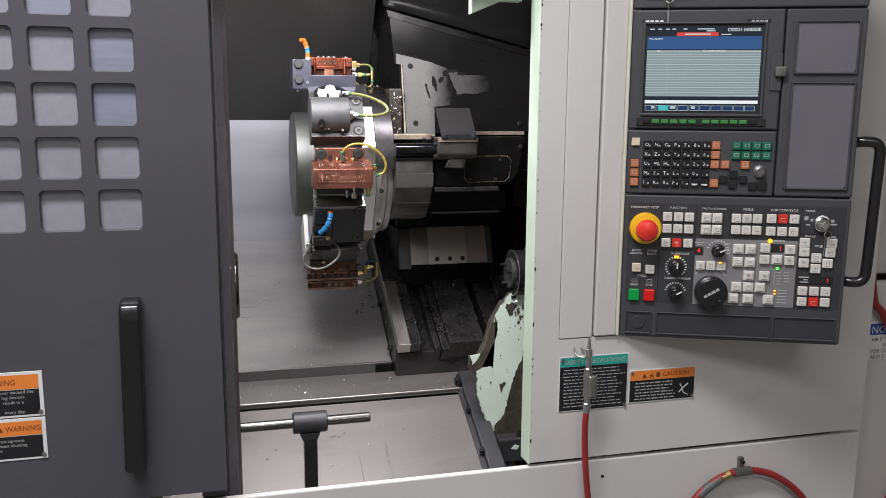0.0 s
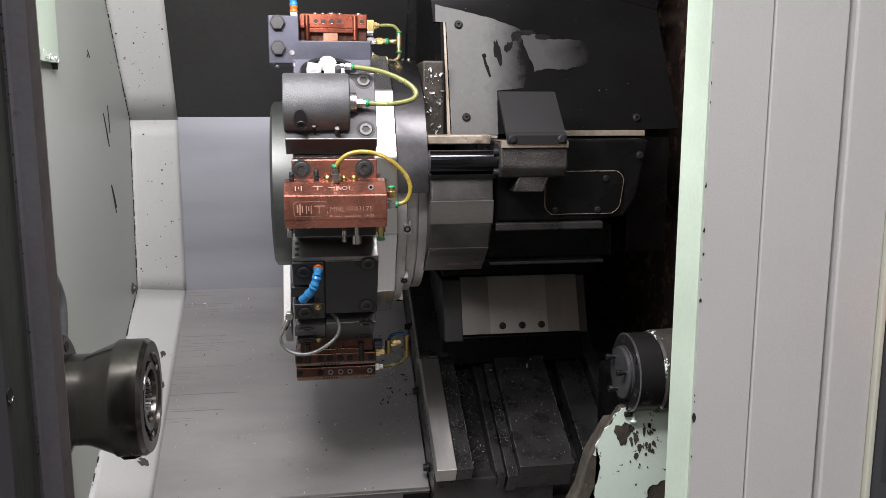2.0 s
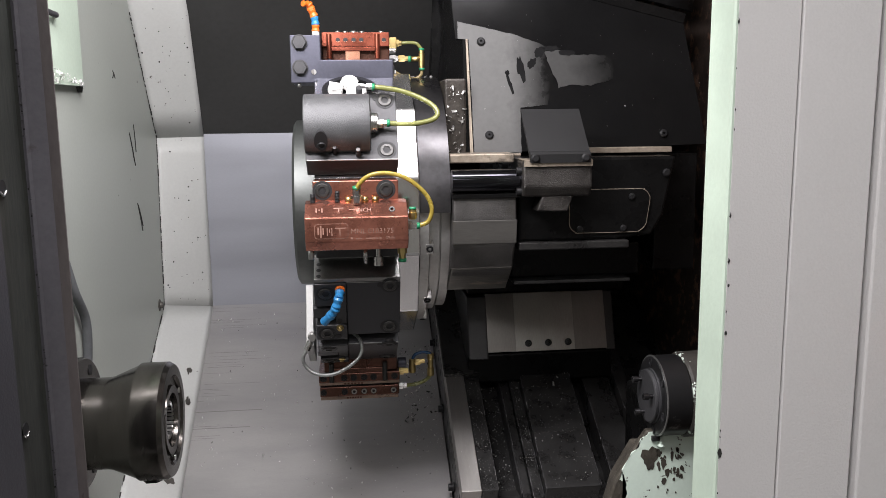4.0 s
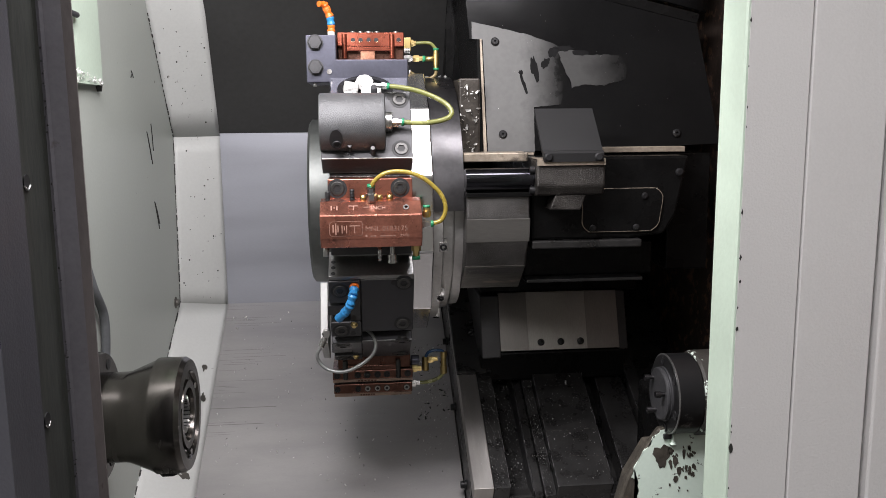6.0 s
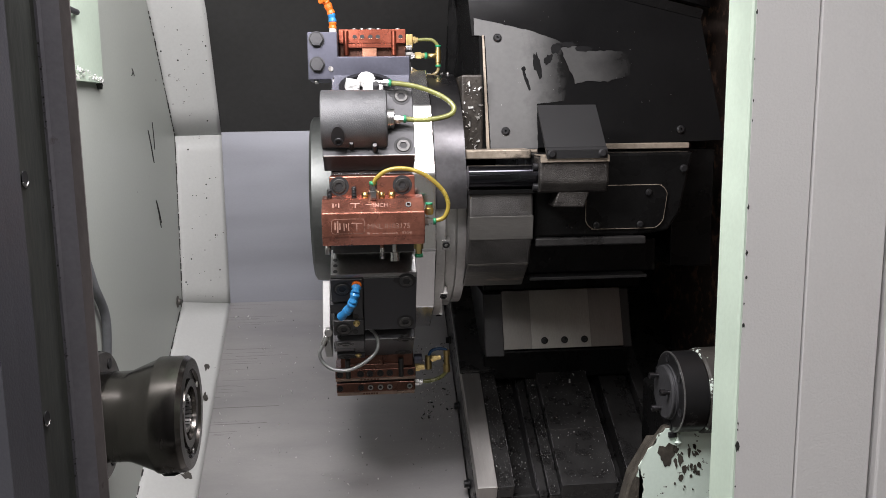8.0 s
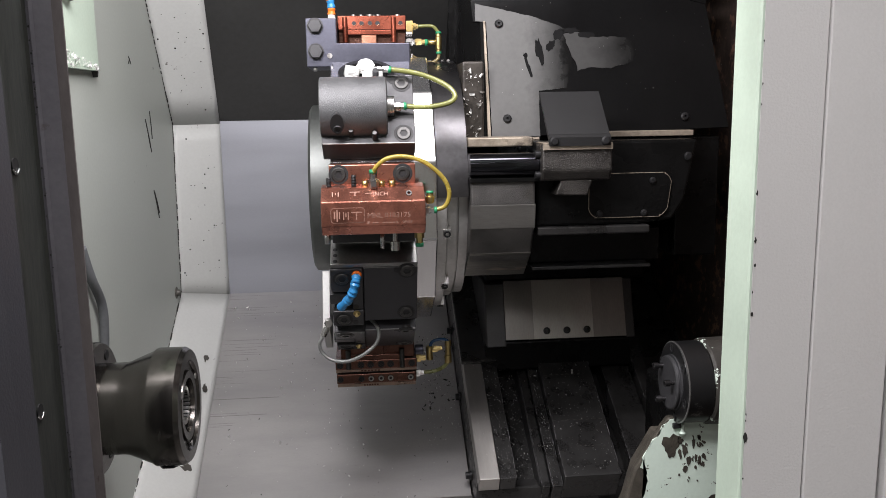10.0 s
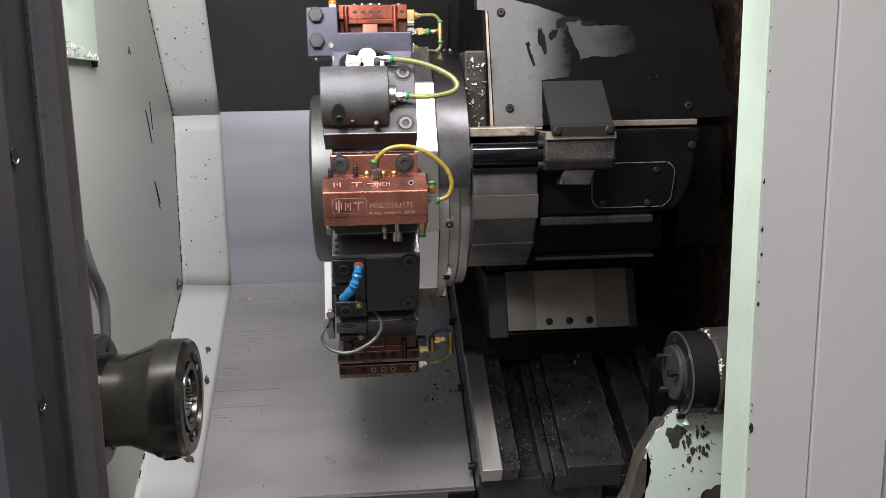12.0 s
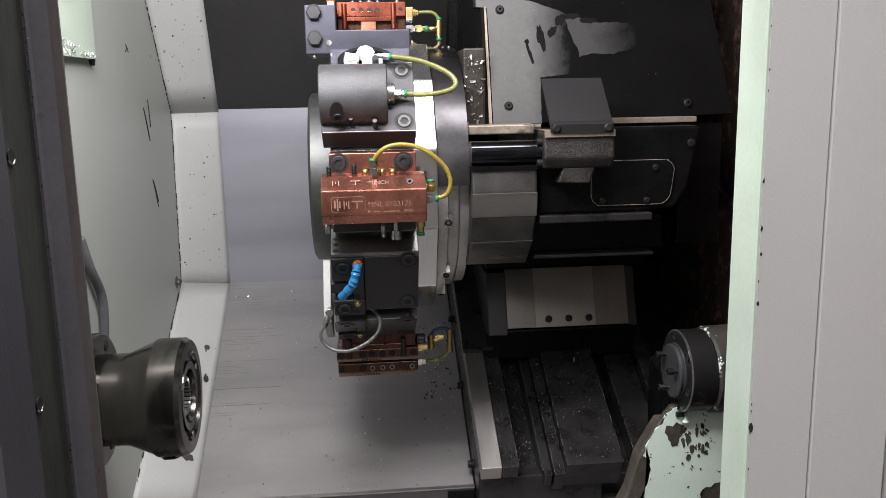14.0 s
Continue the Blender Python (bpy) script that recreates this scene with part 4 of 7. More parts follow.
def base_block(parent, material, x0, x1, s0, s1, r0, r1, screws, name="base"):
    b = part(name, box(x0, x1, s0, s1, r0, r1, 0.0012), material, parent)
    for x, sx in screws:
        part("counterbore", lathe((x, sx, r1), (0, 0, 1), [(-0.001, 0.0132), (0.0004, 0.0132), (0.0004, 0.0126)], 28), M["recess"], b)
        part("socket_screw", socket_screw(bmesh.new(), x, sx, r1 - 0.0008, 0.0098), M["socket"], b)
    return b


def fitting(parent, p0, p1, r, material, name="fitting"):
    d = (Vector(p1) - Vector(p0))
    n = d.length
    return part(name, lathe(p0, d, [(0, r * 0.8), (n * 0.15, r), (n * 0.55, r), (n * 0.56, r * 0.7), (n, r * 0.7)], 6), material, parent)


# angle 0: copper holder with hose
h = thing("copper_tool_holder", "copper-plated turning tool holder with yellow coolant hose and engraved number", "tool holder", station(0), "tool holders on the turret")
# Lower copper base made of dark steel: its shade is put into the colour.
part("shaded_under_base", box(0.291, 0.405, -0.053, -0.0295, AP + 0.009, 0.236, 0.001), M["dark_steel"], h)
base_block(h, M["copper"], 0.290, 0.406, -0.029, 0.056, AP + 0.009, 0.256, [(0.303, 0.043), (0.389, 0.043)])
blk = part("clamp_block", prism([(0.030, 0.254), (0.027, 0.276), (0.011, 0.302), (-0.021, 0.302), (-0.034, 0.290), (-0.034, 0.254)], 0.280, 0.416, "x", 0.0012), M["copper"], h, "engraved copper clamp block")
for x, top in ((0.290, 0.040), (0.323, 0.043)):
    st = part("stud", cyl((x, 0.022, 0.268), (x, top, 0.268), 0.0030, 12), M["screw"], h, "threaded stud")
    for k in range(8):
        part("thread", lathe((x, 0.026 + (top - 0.027) * k / 8, 0.268), (0, 1, 0), [(0, 0.0030), (0.0006, 0.0037), (0.0012, 0.0030)], 12), M["screw"], st)
for x in (0.338, 0.360, 0.374):
    part("brass_plug", cyl((x, 0.026, 0.268), (x, 0.035, 0.268), 0.0045, 12), M["brass"], h, "brass plug")
part("set_screw", socket_screw(bmesh.new(), 0, 0, 0, 0.0042, m=Matrix.Translation((0.395, 0.0188, 0.2895)) @ Matrix.Rotation(math.radians(-32), 4, "X")), M["socket"], h)
part("long_screw", cyl((0.359, -0.033, 0.272), (0.359, -0.056, 0.272), 0.0032, 12), M["steel"], h)
part("long_screw", lathe((0.376, -0.033, 0.272), (0, -1, 0), [(0, 0.0035), (0.014, 0.0035), (0.014, 0.0068), (0.026, 0.0068)], 16), M["steel"], h)
part("long_screw", cyl((0.286, -0.033, 0.272), (0.286, -0.048, 0.272), 0.004, 12), M["steel"], h)
fitting(h, (0.409, -0.033, 0.272), (0.409, -0.052, 0.272), 0.0065, M["brass"], "elbow_fitting")
part("seal_ring", cyl((0.409, -0.050, 0.272), (0.409, -0.055, 0.272), 0.0055, 12), M["green_rubber"], h, "green seal ring")
fitting(h, (0.349, 0.026, 0.276), (0.349, 0.047, 0.279), 0.0075, M["steel"], "hose_nut")
part("seal_ring", cyl((0.349, 0.046, 0.279), (0.349, 0.050, 0.2795), 0.0055, 12), M["green_rubber"], h, "green seal ring")
fitting(h, (0.414, -0.005, 0.279), (0.430, -0.005, 0.281), 0.0062, M["steel"], "hose_nut")
part("seal_ring", cyl((0.4285, -0.005, 0.281), (0.4325, -0.005, 0.281), 0.0046, 12), M["green_rubber"], h, "green seal ring")
part("elbow_fitting", lathe((0.4235, 0.004, 0.279), (0, 1, 0), [(0, 0.0045), (0.003, 0.006), (0.009, 0.006), (0.0095, 0.0048), (0.014, 0.0048)], 12), M["brass"], h)
part("seal_ring", cyl((0.4235, 0.017, 0.279), (0.4235, 0.0205, 0.279), 0.0048, 12), M["green_rubber"], h, "green seal ring")
part("coolant_hose", hose([(0.349, 0.044, 0.280), (0.3524, 0.0532, 0.284), (0.3643, 0.0634, 0.286), (0.3799, 0.0673, 0.287), (0.3981, 0.066, 0.287), (0.4163, 0.0595, 0.287), (0.4345, 0.0453, 0.286), (0.4454, 0.0307, 0.285), (0.449, 0.0148, 0.284), (0.4433, 0.0003, 0.283), (0.430, -0.0048, 0.281)], 0.0030, 14), M["hose_yellow"], h, "yellow translucent coolant hose")
EN = Matrix.Translation((0, 0, 0.3023))
lettering("09/08", 0.0056, M["engraving"], blk, EN @ Matrix.Translation((0.3855, -0.0185, 0)))
lettering("MNL 0103175", 0.0098, M["engraving"], blk, EN @ Matrix.Translation((0.3395, -0.0105, 0)))
part("engraved_frame", prism(rounded(0.2925, 0.3365, -0.0165, 0.0035, 0.004), -0.3024, -0.3022, "y", m=Matrix(((1, 0, 0, 0), (0, 0, 1, 0), (0, -1, 0, 0), (0, 0, 0, 1)))), M["engraving"], blk)
part("engraved_ground", prism(rounded(0.2931, 0.3359, -0.0159, 0.0029, 0.0036), -0.30255, -0.3023, "y", m=Matrix(((1, 0, 0, 0), (0, 0, 1, 0), (0, -1, 0, 0), (0, 0, 0, 1)))), M["copper"], blk)
EN2 = Matrix.Translation((0, 0, 0.30265))
part("engraved_emblem", bars([(0.2965, 0.2985, -0.011, -0.001), (0.2998, 0.3018, -0.0145, 0.001), (0.3030, 0.3046, -0.011, -0.002), (0.3085, 0.3098, -0.0125, -0.002), (0.3115, 0.3128, -0.0085, -0.003), (0.3145, 0.3158, -0.0125, -0.002), (0.3190, 0.3330, -0.0035, -0.002), (0.3250, 0.3264, -0.0125, -0.0035)], M["engraving"], EN2), M["engraving"], blk)
part("engraved_small_print", bars([(0.3465 + 0.0043 * k, 0.3498 + 0.0043 * k, -0.0178, -0.0162) for k in range(8) if k != 2] + [(0.3395, 0.3425, -0.0180, -0.0150)], M["engraving"], EN), M["engraving"], blk)
TB = Matrix(((1, 0, 0, 0), (0, 0.848, 0.530, 0.0192), (0, -0.530, 0.848, 0.2893), (0, 0, 0, 1)))
part("engraved_mark", bars([(0.2945, 0.2958, -0.0035, 0.0035), (0.2985, 0.2996, -0.0010, 0.0025), (0.3022, 0.3035, -0.0035, 0.0035), (0.2930, 0.3050, -0.0040, -0.0033), (0.3180, 0.3310, 0.0024, 0.0034), (0.3238, 0.3252, -0.0035, 0.0024), (0.3210, 0.3280, -0.0041, -0.0034), (0.338, 0.347, 0.0004, 0.0012)], M["engraving"], TB @ Matrix.Translation((0, 0, 0.0012))), M["engraving"], blk)
lettering("INCH", 0.0080, M["engraving"], blk, TB @ Matrix.Translation((0.348, -0.003, 0.0014)))

# angle 30: boring bar holder with a round barrel
h = thing("boring_bar_holder", "dark grey cast boring bar holder with round barrel and green-yellow hose", "tool holder", station(30), "tool holders on the turret")
base_block(h, M["dark_steel"], 0.282, 0.408, -0.050, 0.054, AP + 0.009, 0.262, [(0.392, 0.042), (0.392, -0.036)])
part("worn_edge", box(0.283, 0.4075, -0.0506, -0.0490, 0.2600, 0.2624, 0.0004), M["steel_grey"], h, "bright worn edge")
part("worn_edge", box(0.3725, 0.4075, 0.0535, 0.0545, 0.2600, 0.2624, 0.0003), M["steel_grey"], h, "bright worn edge")
part("barrel", lathe((0.281, 0.001, 0.270), (1, 0, 0), [(0, 0.0385), (0.0012, 0.0402), (0.084, 0.0405), (0.088, 0.0395), (0.0895, 0.037)], 72), M["cast_grey"], h, "dark grey cast barrel")
part("saddle", box(0.283, 0.3695, -0.0385, 0.040, 0.25, 0.270, 0.002), M["cast_grey"], h)
slot = [(0.3038 + 0.0090 * math.cos(a), -0.037 + (0.0165 if math.sin(a) > 0 else 0.012) * math.sin(a)) for a in (2 * math.pi * k / 28 for k in range(28))]
SR = Matrix.Translation((0, -0.0352, 0.2885)) @ Matrix.Rotation(math.radians(58), 4, "X") @ Matrix.Translation((0, 0.037, 0))
part("clamp_slot", prism(slot, -0.006, 0.0028, "z", m=SR), M["recess"], h, "dark oval clamp screw slot")
part("slot_screw", socket_screw(bmesh.new(), 0.3045, -0.043, 0.0025, 0.0062, m=SR), M["screw"], h)
for x, q, y in ((0.3214, 0.0032, -0.031), (0.3526, 0.0034, -0.035)):
    part("clamp_screw", cyl((x, y - 0.008, 0.258), (x, y - 0.008, 0.279), q, 12, bev=0.0006), M["socket"], h)
for x, y in ((0.3175, -0.0415), (0.3790, 0.046)):
    part("thread_hole", cyl((x, y, 0.2615), (x, y, 0.2626), 0.0042, 16), M["recess"], h)
part("plug", lathe((0.370, 0.002, 0.270), (1, 0, 0), [(0, 0.0135), (0.010, 0.0135), (0.011, 0.011)], 28), M["steel"], h, "polished plug")
fitting(h, (0.380, -0.001, 0.272), (0.396, -0.001, 0.274), 0.0066, M["steel"], "hose_nut")
part("seal_ring", cyl((0.393, -0.001, 0.274), (0.397, -0.001, 0.274), 0.0052, 12), M["green_rubber"], h, "green seal ring")
part("coolant_hose", hose([(0.396, -0.001, 0.274), (0.4149, -0.0032, 0.275), (0.4366, -0.0019, 0.275), (0.4572, 0.004, 0.275), (0.4638, 0.0139, 0.275), (0.4571, 0.0263, 0.275), (0.4387, 0.039, 0.275), (0.4146, 0.0492, 0.275), (0.3903, 0.0544, 0.275), (0.3726, 0.0561, 0.275)], 0.0036, 14), M["hose_green"], h, "green-yellow translucent coolant hose")
fitting(h, (0.376, 0.0560, 0.275), (0.360, 0.058, 0.274), 0.0050, M["steel"], "elbow_fitting")
part("seal_ring", cyl((0.3745, 0.0560, 0.275), (0.3785, 0.0557, 0.275), 0.0048, 12), M["green_rubber"], h, "green seal ring")
part("elbow_post", cyl((0.357, 0.056, 0.274), (0.357, 0.050, 0.245), 0.0045, 12), M["dark_steel"], h)

# angle 60: an empty station stuffed with a rag
bore = part("station_bore", lathe((0.345, 0, AP + 0.0085), (0, 0, 1), [(0, 0.042), (0.003, 0.042), (0.003, 0.034), (0.0, 0.033)], 40, m=station(60)), M["black_plastic"], turret)
tb = bmesh.new()
random.seed(77)
for cx, cs, cr, ax, ay, az, planes in ((-0.017, -0.006, 0.008, 0.017, 0.018, 0.010, 11), (0.004, 0.006, 0.008, 0.016, 0.022, 0.010, 12), (0.014, -0.008, 0.007, 0.018, 0.015, 0.009, 10), (0.002, 0.014, 0.007, 0.012, 0.014, 0.008, 9)):
    lump = bmesh.new()
    bmesh.ops.create_icosphere(lump, subdivisions=4, radius=1.0)
    cuts = [(Vector((random.gauss(0, 1), random.gauss(0, 1), random.gauss(0, 1))).normalized(), random.uniform(0.55, 1.0)) for k in range(planes)]
    for v in lump.verts:
        n = v.co.normalized()
        q = min([1.25] + [d / n.dot(p) for p, d in cuts if n.dot(p) > 0.05])
        q *= 1 + 0.10 * noise.noise(n * 2.6 + Vector((cx * 90, cs * 70, 1.0)))
        v.co = Vector((cx + n.x * ax * q, cs + n.y * ay * q, cr + n.z * az * q))
    put(tb, lump)
rag = mesh_object("rag", tb, M["rag"])
rag.matrix_world = station(60) @ Matrix.Translation((0.341, 0.002, AP + 0.006))
tagged(rag, "crumpled white paper rag stuffed into an empty turret station", "rag")

# angle 90: clamp holder seen on edge, with jointed nozzle
h = thing("clamp_tool_holder", "blue-black clamp tool holder with hex bolts and orange coolant nozzle", "tool holder", station(90) @ Matrix.Translation((0.0055, 0, -0.004)), "tool holders on the turret")
part("base", box(0.290, 0.410, -0.050, 0.055, AP + 0.009, 0.232, 0.0015), M["dark_steel"], h)
blk = part("clamp_block", prism([(0.250, 0.205), (0.250, 0.277), (0.2965, 0.277), (0.2965, 0.240), (0.407, 0.240), (0.407, 0.206)], -0.068, 0.05, "y", 0.0015), M["oxide"], h, "blue-black clamp block")
for r in (0.2655, 0.228):
    hb = part("hex_bolt", lathe((0.2645, -0.0695, r), (0, -1, 0), [(0, 0.0112), (0.0075, 0.0112), (0.0085, 0.0098)], 6), M["dark_steel"], h, "hex bolt head")
    part("washer", lathe((0.2645, -0.068, r), (0, -1, 0), [(0, 0.0122), (0.0015, 0.0122)], 28), M["dark_steel"], hb)
    part("bolt_top", cyl((0.2645, -0.078, r), (0.2645, -0.0785, r), 0.0070, 20), M["dark_steel"], hb)
part("pin", cyl((0.285, -0.067, 0.2215), (0.285, -0.0705, 0.2215), 0.004, 14), M["steel"], h)
part("screw", cyl((0.262, -0.06, 0.205), (0.262, -0.06, 0.199), 0.003, 10), M["steel"], h)
def jointed_nozzle(parent, pts, r, mats):
    for k, (a, b) in enumerate(zip(pts, pts[1:])):
        d = Vector(b) - Vector(a)
        n = d.length
        part("nozzle_segment", lathe(a, d, [(-0.1 * n, r * 0.75), (0.1 * n, r * 1.0), (0.5 * n, r * 0.78), (0.85 * n, r * 0.95), (n, r * 0.85)], 20), mats[k % len(mats)], parent)
part("nozzle_base", cyl((0.2892, -0.05, 0.270), (0.2892, -0.05, 0.2840), 0.0058, 16), M["key_clear"], h)
jointed_nozzle(h, [(0.2892, -0.05, 0.2835), (0.2895, -0.05, 0.2935), (0.2880, -0.05, 0.3058), (0.2835, -0.052, 0.3170), (0.2795, -0.056, 0.3250)], 0.0066, [M["orange_plastic"], M["blue_plastic"], M["orange_plastic"], M["orange_plastic"]])
jointed_nozzle(h, [(0.2795, -0.056, 0.3240), (0.2715, -0.064, 0.3235)], 0.0050, [M["orange_plastic"]])

# angle 120: copper cut-off holder behind it
h = thing("copper_cutoff_holder", "copper-plated tool holder with T-shaped clamp and brass fittings", "tool holder", Matrix.Translation((0.013, -0.010, -0.0215)), "tool holders on the turret")
part("base", box(0.290, 0.400, -0.05, 0.05, AP + 0.02, 0.250, 0.0015, m=station(120)), M["copper_red"], h)
body = part("body", box(0.2975, 0.4045, 2.535, 2.63, 1.590, 1.684, 0.0015), M["copper_red"], h)
# The recess is darkened with the shaded copper colour.
part("back_wall", box(0.2985, 0.4035, 2.5335, 2.5348, 1.600, 1.662), M["copper_shaded"], h)
part("upper_bar", box(0.2975, 0.4045, 2.520, 2.534, 1.662, 1.684, 0.0012), M["copper_red"], h)
part("tee_stem", box(0.334, 0.358, 2.522, 2.534, 1.636, 1.6615, 0.001), M["copper_light"], h)
part("tee_bar", box(0.312, 0.383, 2.5195, 2.534, 1.655, 1.6618, 0.001), M["copper_red"], h)
for x in (0.309, 0.385):
    part("pin", cyl((x, 2.519, 1.643), (x, 2.519, 1.681), 0.0042, 14), M["copper_red"], h)
for x in (0.323, 0.335, 0.348, 0.360, 0.384 + 0.012):
    part("socket_screw", cyl((x, 2.5205, 1.672), (x, 2.5193, 1.672), 0.0036, 14), M["recess"], h)
    # A pale arc painted in as the highlight on the hole's lower rim.
    part("hole_glint", hose([(x - 0.0028, 2.5192, 1.6702), (x, 2.5192, 1.6688), (x + 0.0028, 2.5192, 1.6702)], 0.0005, 5, 4), M["copper_light"], h)
for x, r in ((0.323, 0.004), (0.335, 0.004), (0.349, 0.007), (0.362, 0.004), (0.393, 0.004)):
    part("screw_head", cyl((x, 2.55, 1.684), (x, 2.55, 1.6885), r, 14), M["steel"], h)
part("port_block", box(0.4046, 0.416, 2.520, 2.545, 1.655, 1.676, 0.001), M["brass"], h)
for z, a in ((1.667, "brass"), (1.643, "steel")):
    fitting(h, (0.404 + 0.011 * (z > 1.65), 2.522, z), (0.424, 2.521, z), 0.0062, M[a])
part("port_plug", cyl((0.4045, 2.522, 1.6555), (0.414, 2.522, 1.6555), 0.0050, 14), M["steel"], h)
fitting(h, (0.418, 2.521, 1.643), (0.437, 2.521, 1.643), 0.0058, M["brass"])
part("seal_ring", cyl((0.434, 2.521, 1.6425), (0.4385, 2.521, 1.6425), 0.0050, 12), M["green_rubber"], h, "green seal ring")
part("tee_fitting", lathe((0.4560, 2.521, 1.6265), (0, 0, 1), [(0, 0.0042), (0.004, 0.0042), (0.005, 0.0050), (0.024, 0.0050), (0.025, 0.0042), (0.029, 0.0042)], 14), M["brass"], h, "brass tee fitting")
part("tee_branch", cyl((0.438, 2.521, 1.6425), (0.456, 2.521, 1.6425), 0.0042, 12), M["brass"], h)
for z in (1.6245, 1.6555):
    part("seal_ring", cyl((0.4562, 2.521, z), (0.4562, 2.521, z + 0.0035), 0.0046, 12), M["green_rubber"], h, "green seal ring")
part("coolant_hose", hose([(0.422, 2.521, 1.667), (0.436, 2.521, 1.6680), (0.448, 2.521, 1.6665), (0.4560, 2.521, 1.6580)], 0.0027), M["hose_green"], h)
fitting(h, (0.404, 2.521, 1.6225), (0.414, 2.521, 1.6220), 0.0048, M["steel"])
part("coolant_hose", hose([(0.412, 2.521, 1.6222), (0.4283, 2.521, 1.6135), (0.4441, 2.521, 1.6110), (0.4545, 2.521, 1.6170), (0.4565, 2.521, 1.6270)], 0.0027), M["hose_brown"], h, "brownish coolant hose")


def plate_holder(angle, nozzle):
    h = thing("square_shank_holder", "dark steel square-shank tool holder with recessed clamp face" + (" and blue nozzle" if nozzle else " and braided hose"), "tool holder", station(angle), "tool holders on the turret")
    base_block(h, M["dark_steel"], 0.287, 0.4075, -0.056, 0.046, AP + 0.009, 0.2455, [])
    face = base_block(h, M["panel_steel"], 0.3315, 0.4072, -0.0555, 0.0458, 0.2457, 0.2605, [(0.3918, -0.041), (0.3925, 0.0385)], "clamp_face")
    part("worn_edge", box(0.3318, 0.4070, 0.0452, 0.0462, 0.2592, 0.2609, 0.0003), M["steel_grey"], face, "bright worn edge")
    part("thread_hole", cyl((0.3785, 0.040, 0.2602), (0.3785, 0.040, 0.2610), 0.0045, 16), M["recess"], face)
    blk = base_block(h, M["dark_steel"], 0.2865, 0.3310, 0.004, 0.0455, 0.2457, 0.2625, [(0.3022, 0.0285)], "clamp_block")
    low = base_block(h, M["dark_steel"], 0.2865, 0.3310, -0.063, -0.034, 0.2457, 0.2625, [(0.3018, -0.0500)], "clamp_block")
    part("shank_slot", box(0.2890, 0.3308, -0.0340, 0.0040, 0.2457, 0.2520, 0.0005), M["recess"], h)
    part("shank", box(0.2835, 0.3150, -0.020, -0.002, 0.2500, 0.2610, 0.001), M["dark_steel"], h)
    part("slot_post", box(0.3155, 0.3305, -0.0338, 0.0038, 0.2500, 0.2600, 0.001), M["dark_steel"], h)
    part("grease_nipple", lathe((0.3205, -0.0385, 0.262), (0, 0, 1), [(0, 0.0052), (0.002, 0.0052), (0.003, 0.0035), (0.0055, 0.003)], 14), M["brass"], h, "brass plug")
    for x, y in ((0.3200, -0.0270), (0.3185, -0.0560)):
        part("thread_hole", cyl((x, y, 0.2596), (x, y, 0.2630 if y < -0.05 else 0.2604), 0.0042, 14), M["recess"], h)
    for k in range(3):
        hole = part("side_hole", cyl((0.2935, 0.0455, 0.2535 - 0.0125 * k), (0.2935, 0.0535, 0.2535 - 0.0125 * k), 0.0032, 12), M["recess"], h)
    return h


h = plate_holder(-30, True)
part("side_plate", box(0.287, 0.407, 0.0462, 0.0530, 0.205, 0.2600, 0.001), M["steel_grey"], h)
jointed_nozzle(h, [(0.3225, 0.0360, 0.262), (0.3225, 0.0380, 0.2690), (0.3205, 0.0345, 0.2800), (0.3165, 0.0229, 0.286), (0.3100, 0.0100, 0.286), (0.2985, -0.0060, 0.284)], 0.0070, [M["orange_plastic"], M["blue_plastic"], M["blue_plastic"], M["blue_plastic"], M["blue_plastic"]])
h = plate_holder(-60, False)
inv = station(-60).inverted()
part("side_plate", box(0.2690, 0.2800, -0.048, 0.046, 0.165, 0.262, 0.001), M["dull_sheet"], h, "pale grey sheet plate")
part("hose_nut", lathe((0.286, 2.376, 1.206), (0, -1, 0), [(0, 0.0068), (0.012, 0.0068), (0.013, 0.0058)], 6, m=inv), M["steel"], h)
part("ferrule", cyl((0.2835, 2.364, 1.2000), (0.2770, 2.361, 1.1870), 0.0046, 12, m=inv, bev=0.0008), M["steel"], h)
part("braided_hose", hose([(0.2775, 2.360, 1.188), (0.2716, 2.360, 1.1762), (0.2755, 2.360, 1.1625), (0.2897, 2.358, 1.1513), (0.3129, 2.357, 1.1488), (0.3366, 2.357, 1.1585), (0.3545, 2.358, 1.1731), (0.3598, 2.360, 1.1881), (0.3552, 2.365, 1.2018), (0.3437, 2.376, 1.2098)], 0.0027, 14, m=inv), M["braid"], h, "grey braided steel hose")

# angle -90: two-tier copper holder under the turret
h = thing("copper_tier_holder", "two-tier copper tool holder with socket screws and brass fittings", "tool holder", station(-90) @ Matrix.Translation((0, 0, 0.016)), "tool holders on the turret")
part("base", box(0.290, 0.410, -0.05, 0.052, AP + 0.009, 0.2665, 0.0015), M["copper_shaded"], h)
part("tee_stem", box(0.336, 0.360, 0.046, 0.058, 0.232, 0.2670, 0.001), M["copper_shaded"], h)
part("tee_bar", box(0.3030, 0.3900, 0.046, 0.0590, 0.2590, 0.2672, 0.001), M["copper_shaded"], h)
t1 = part("upper_tier", box(0.281, 0.4135, -0.045, 0.060, 0.2670, 0.2820, 0.0012), M["copper_shaded"], h)
part("bare_edge", prism([(0.0600, 0.2822), (0.0600, 0.2862), (0.0540, 0.2885), (0.0540, 0.2822)], 0.2815, 0.4130, "x"), M["copper_bare"], t1, "bare bright copper edge")
t2 = part("lower_tier", box(0.2825, 0.4125, -0.045, 0.060, 0.2900, 0.3060, 0.0012), M["copper_shaded"], h)
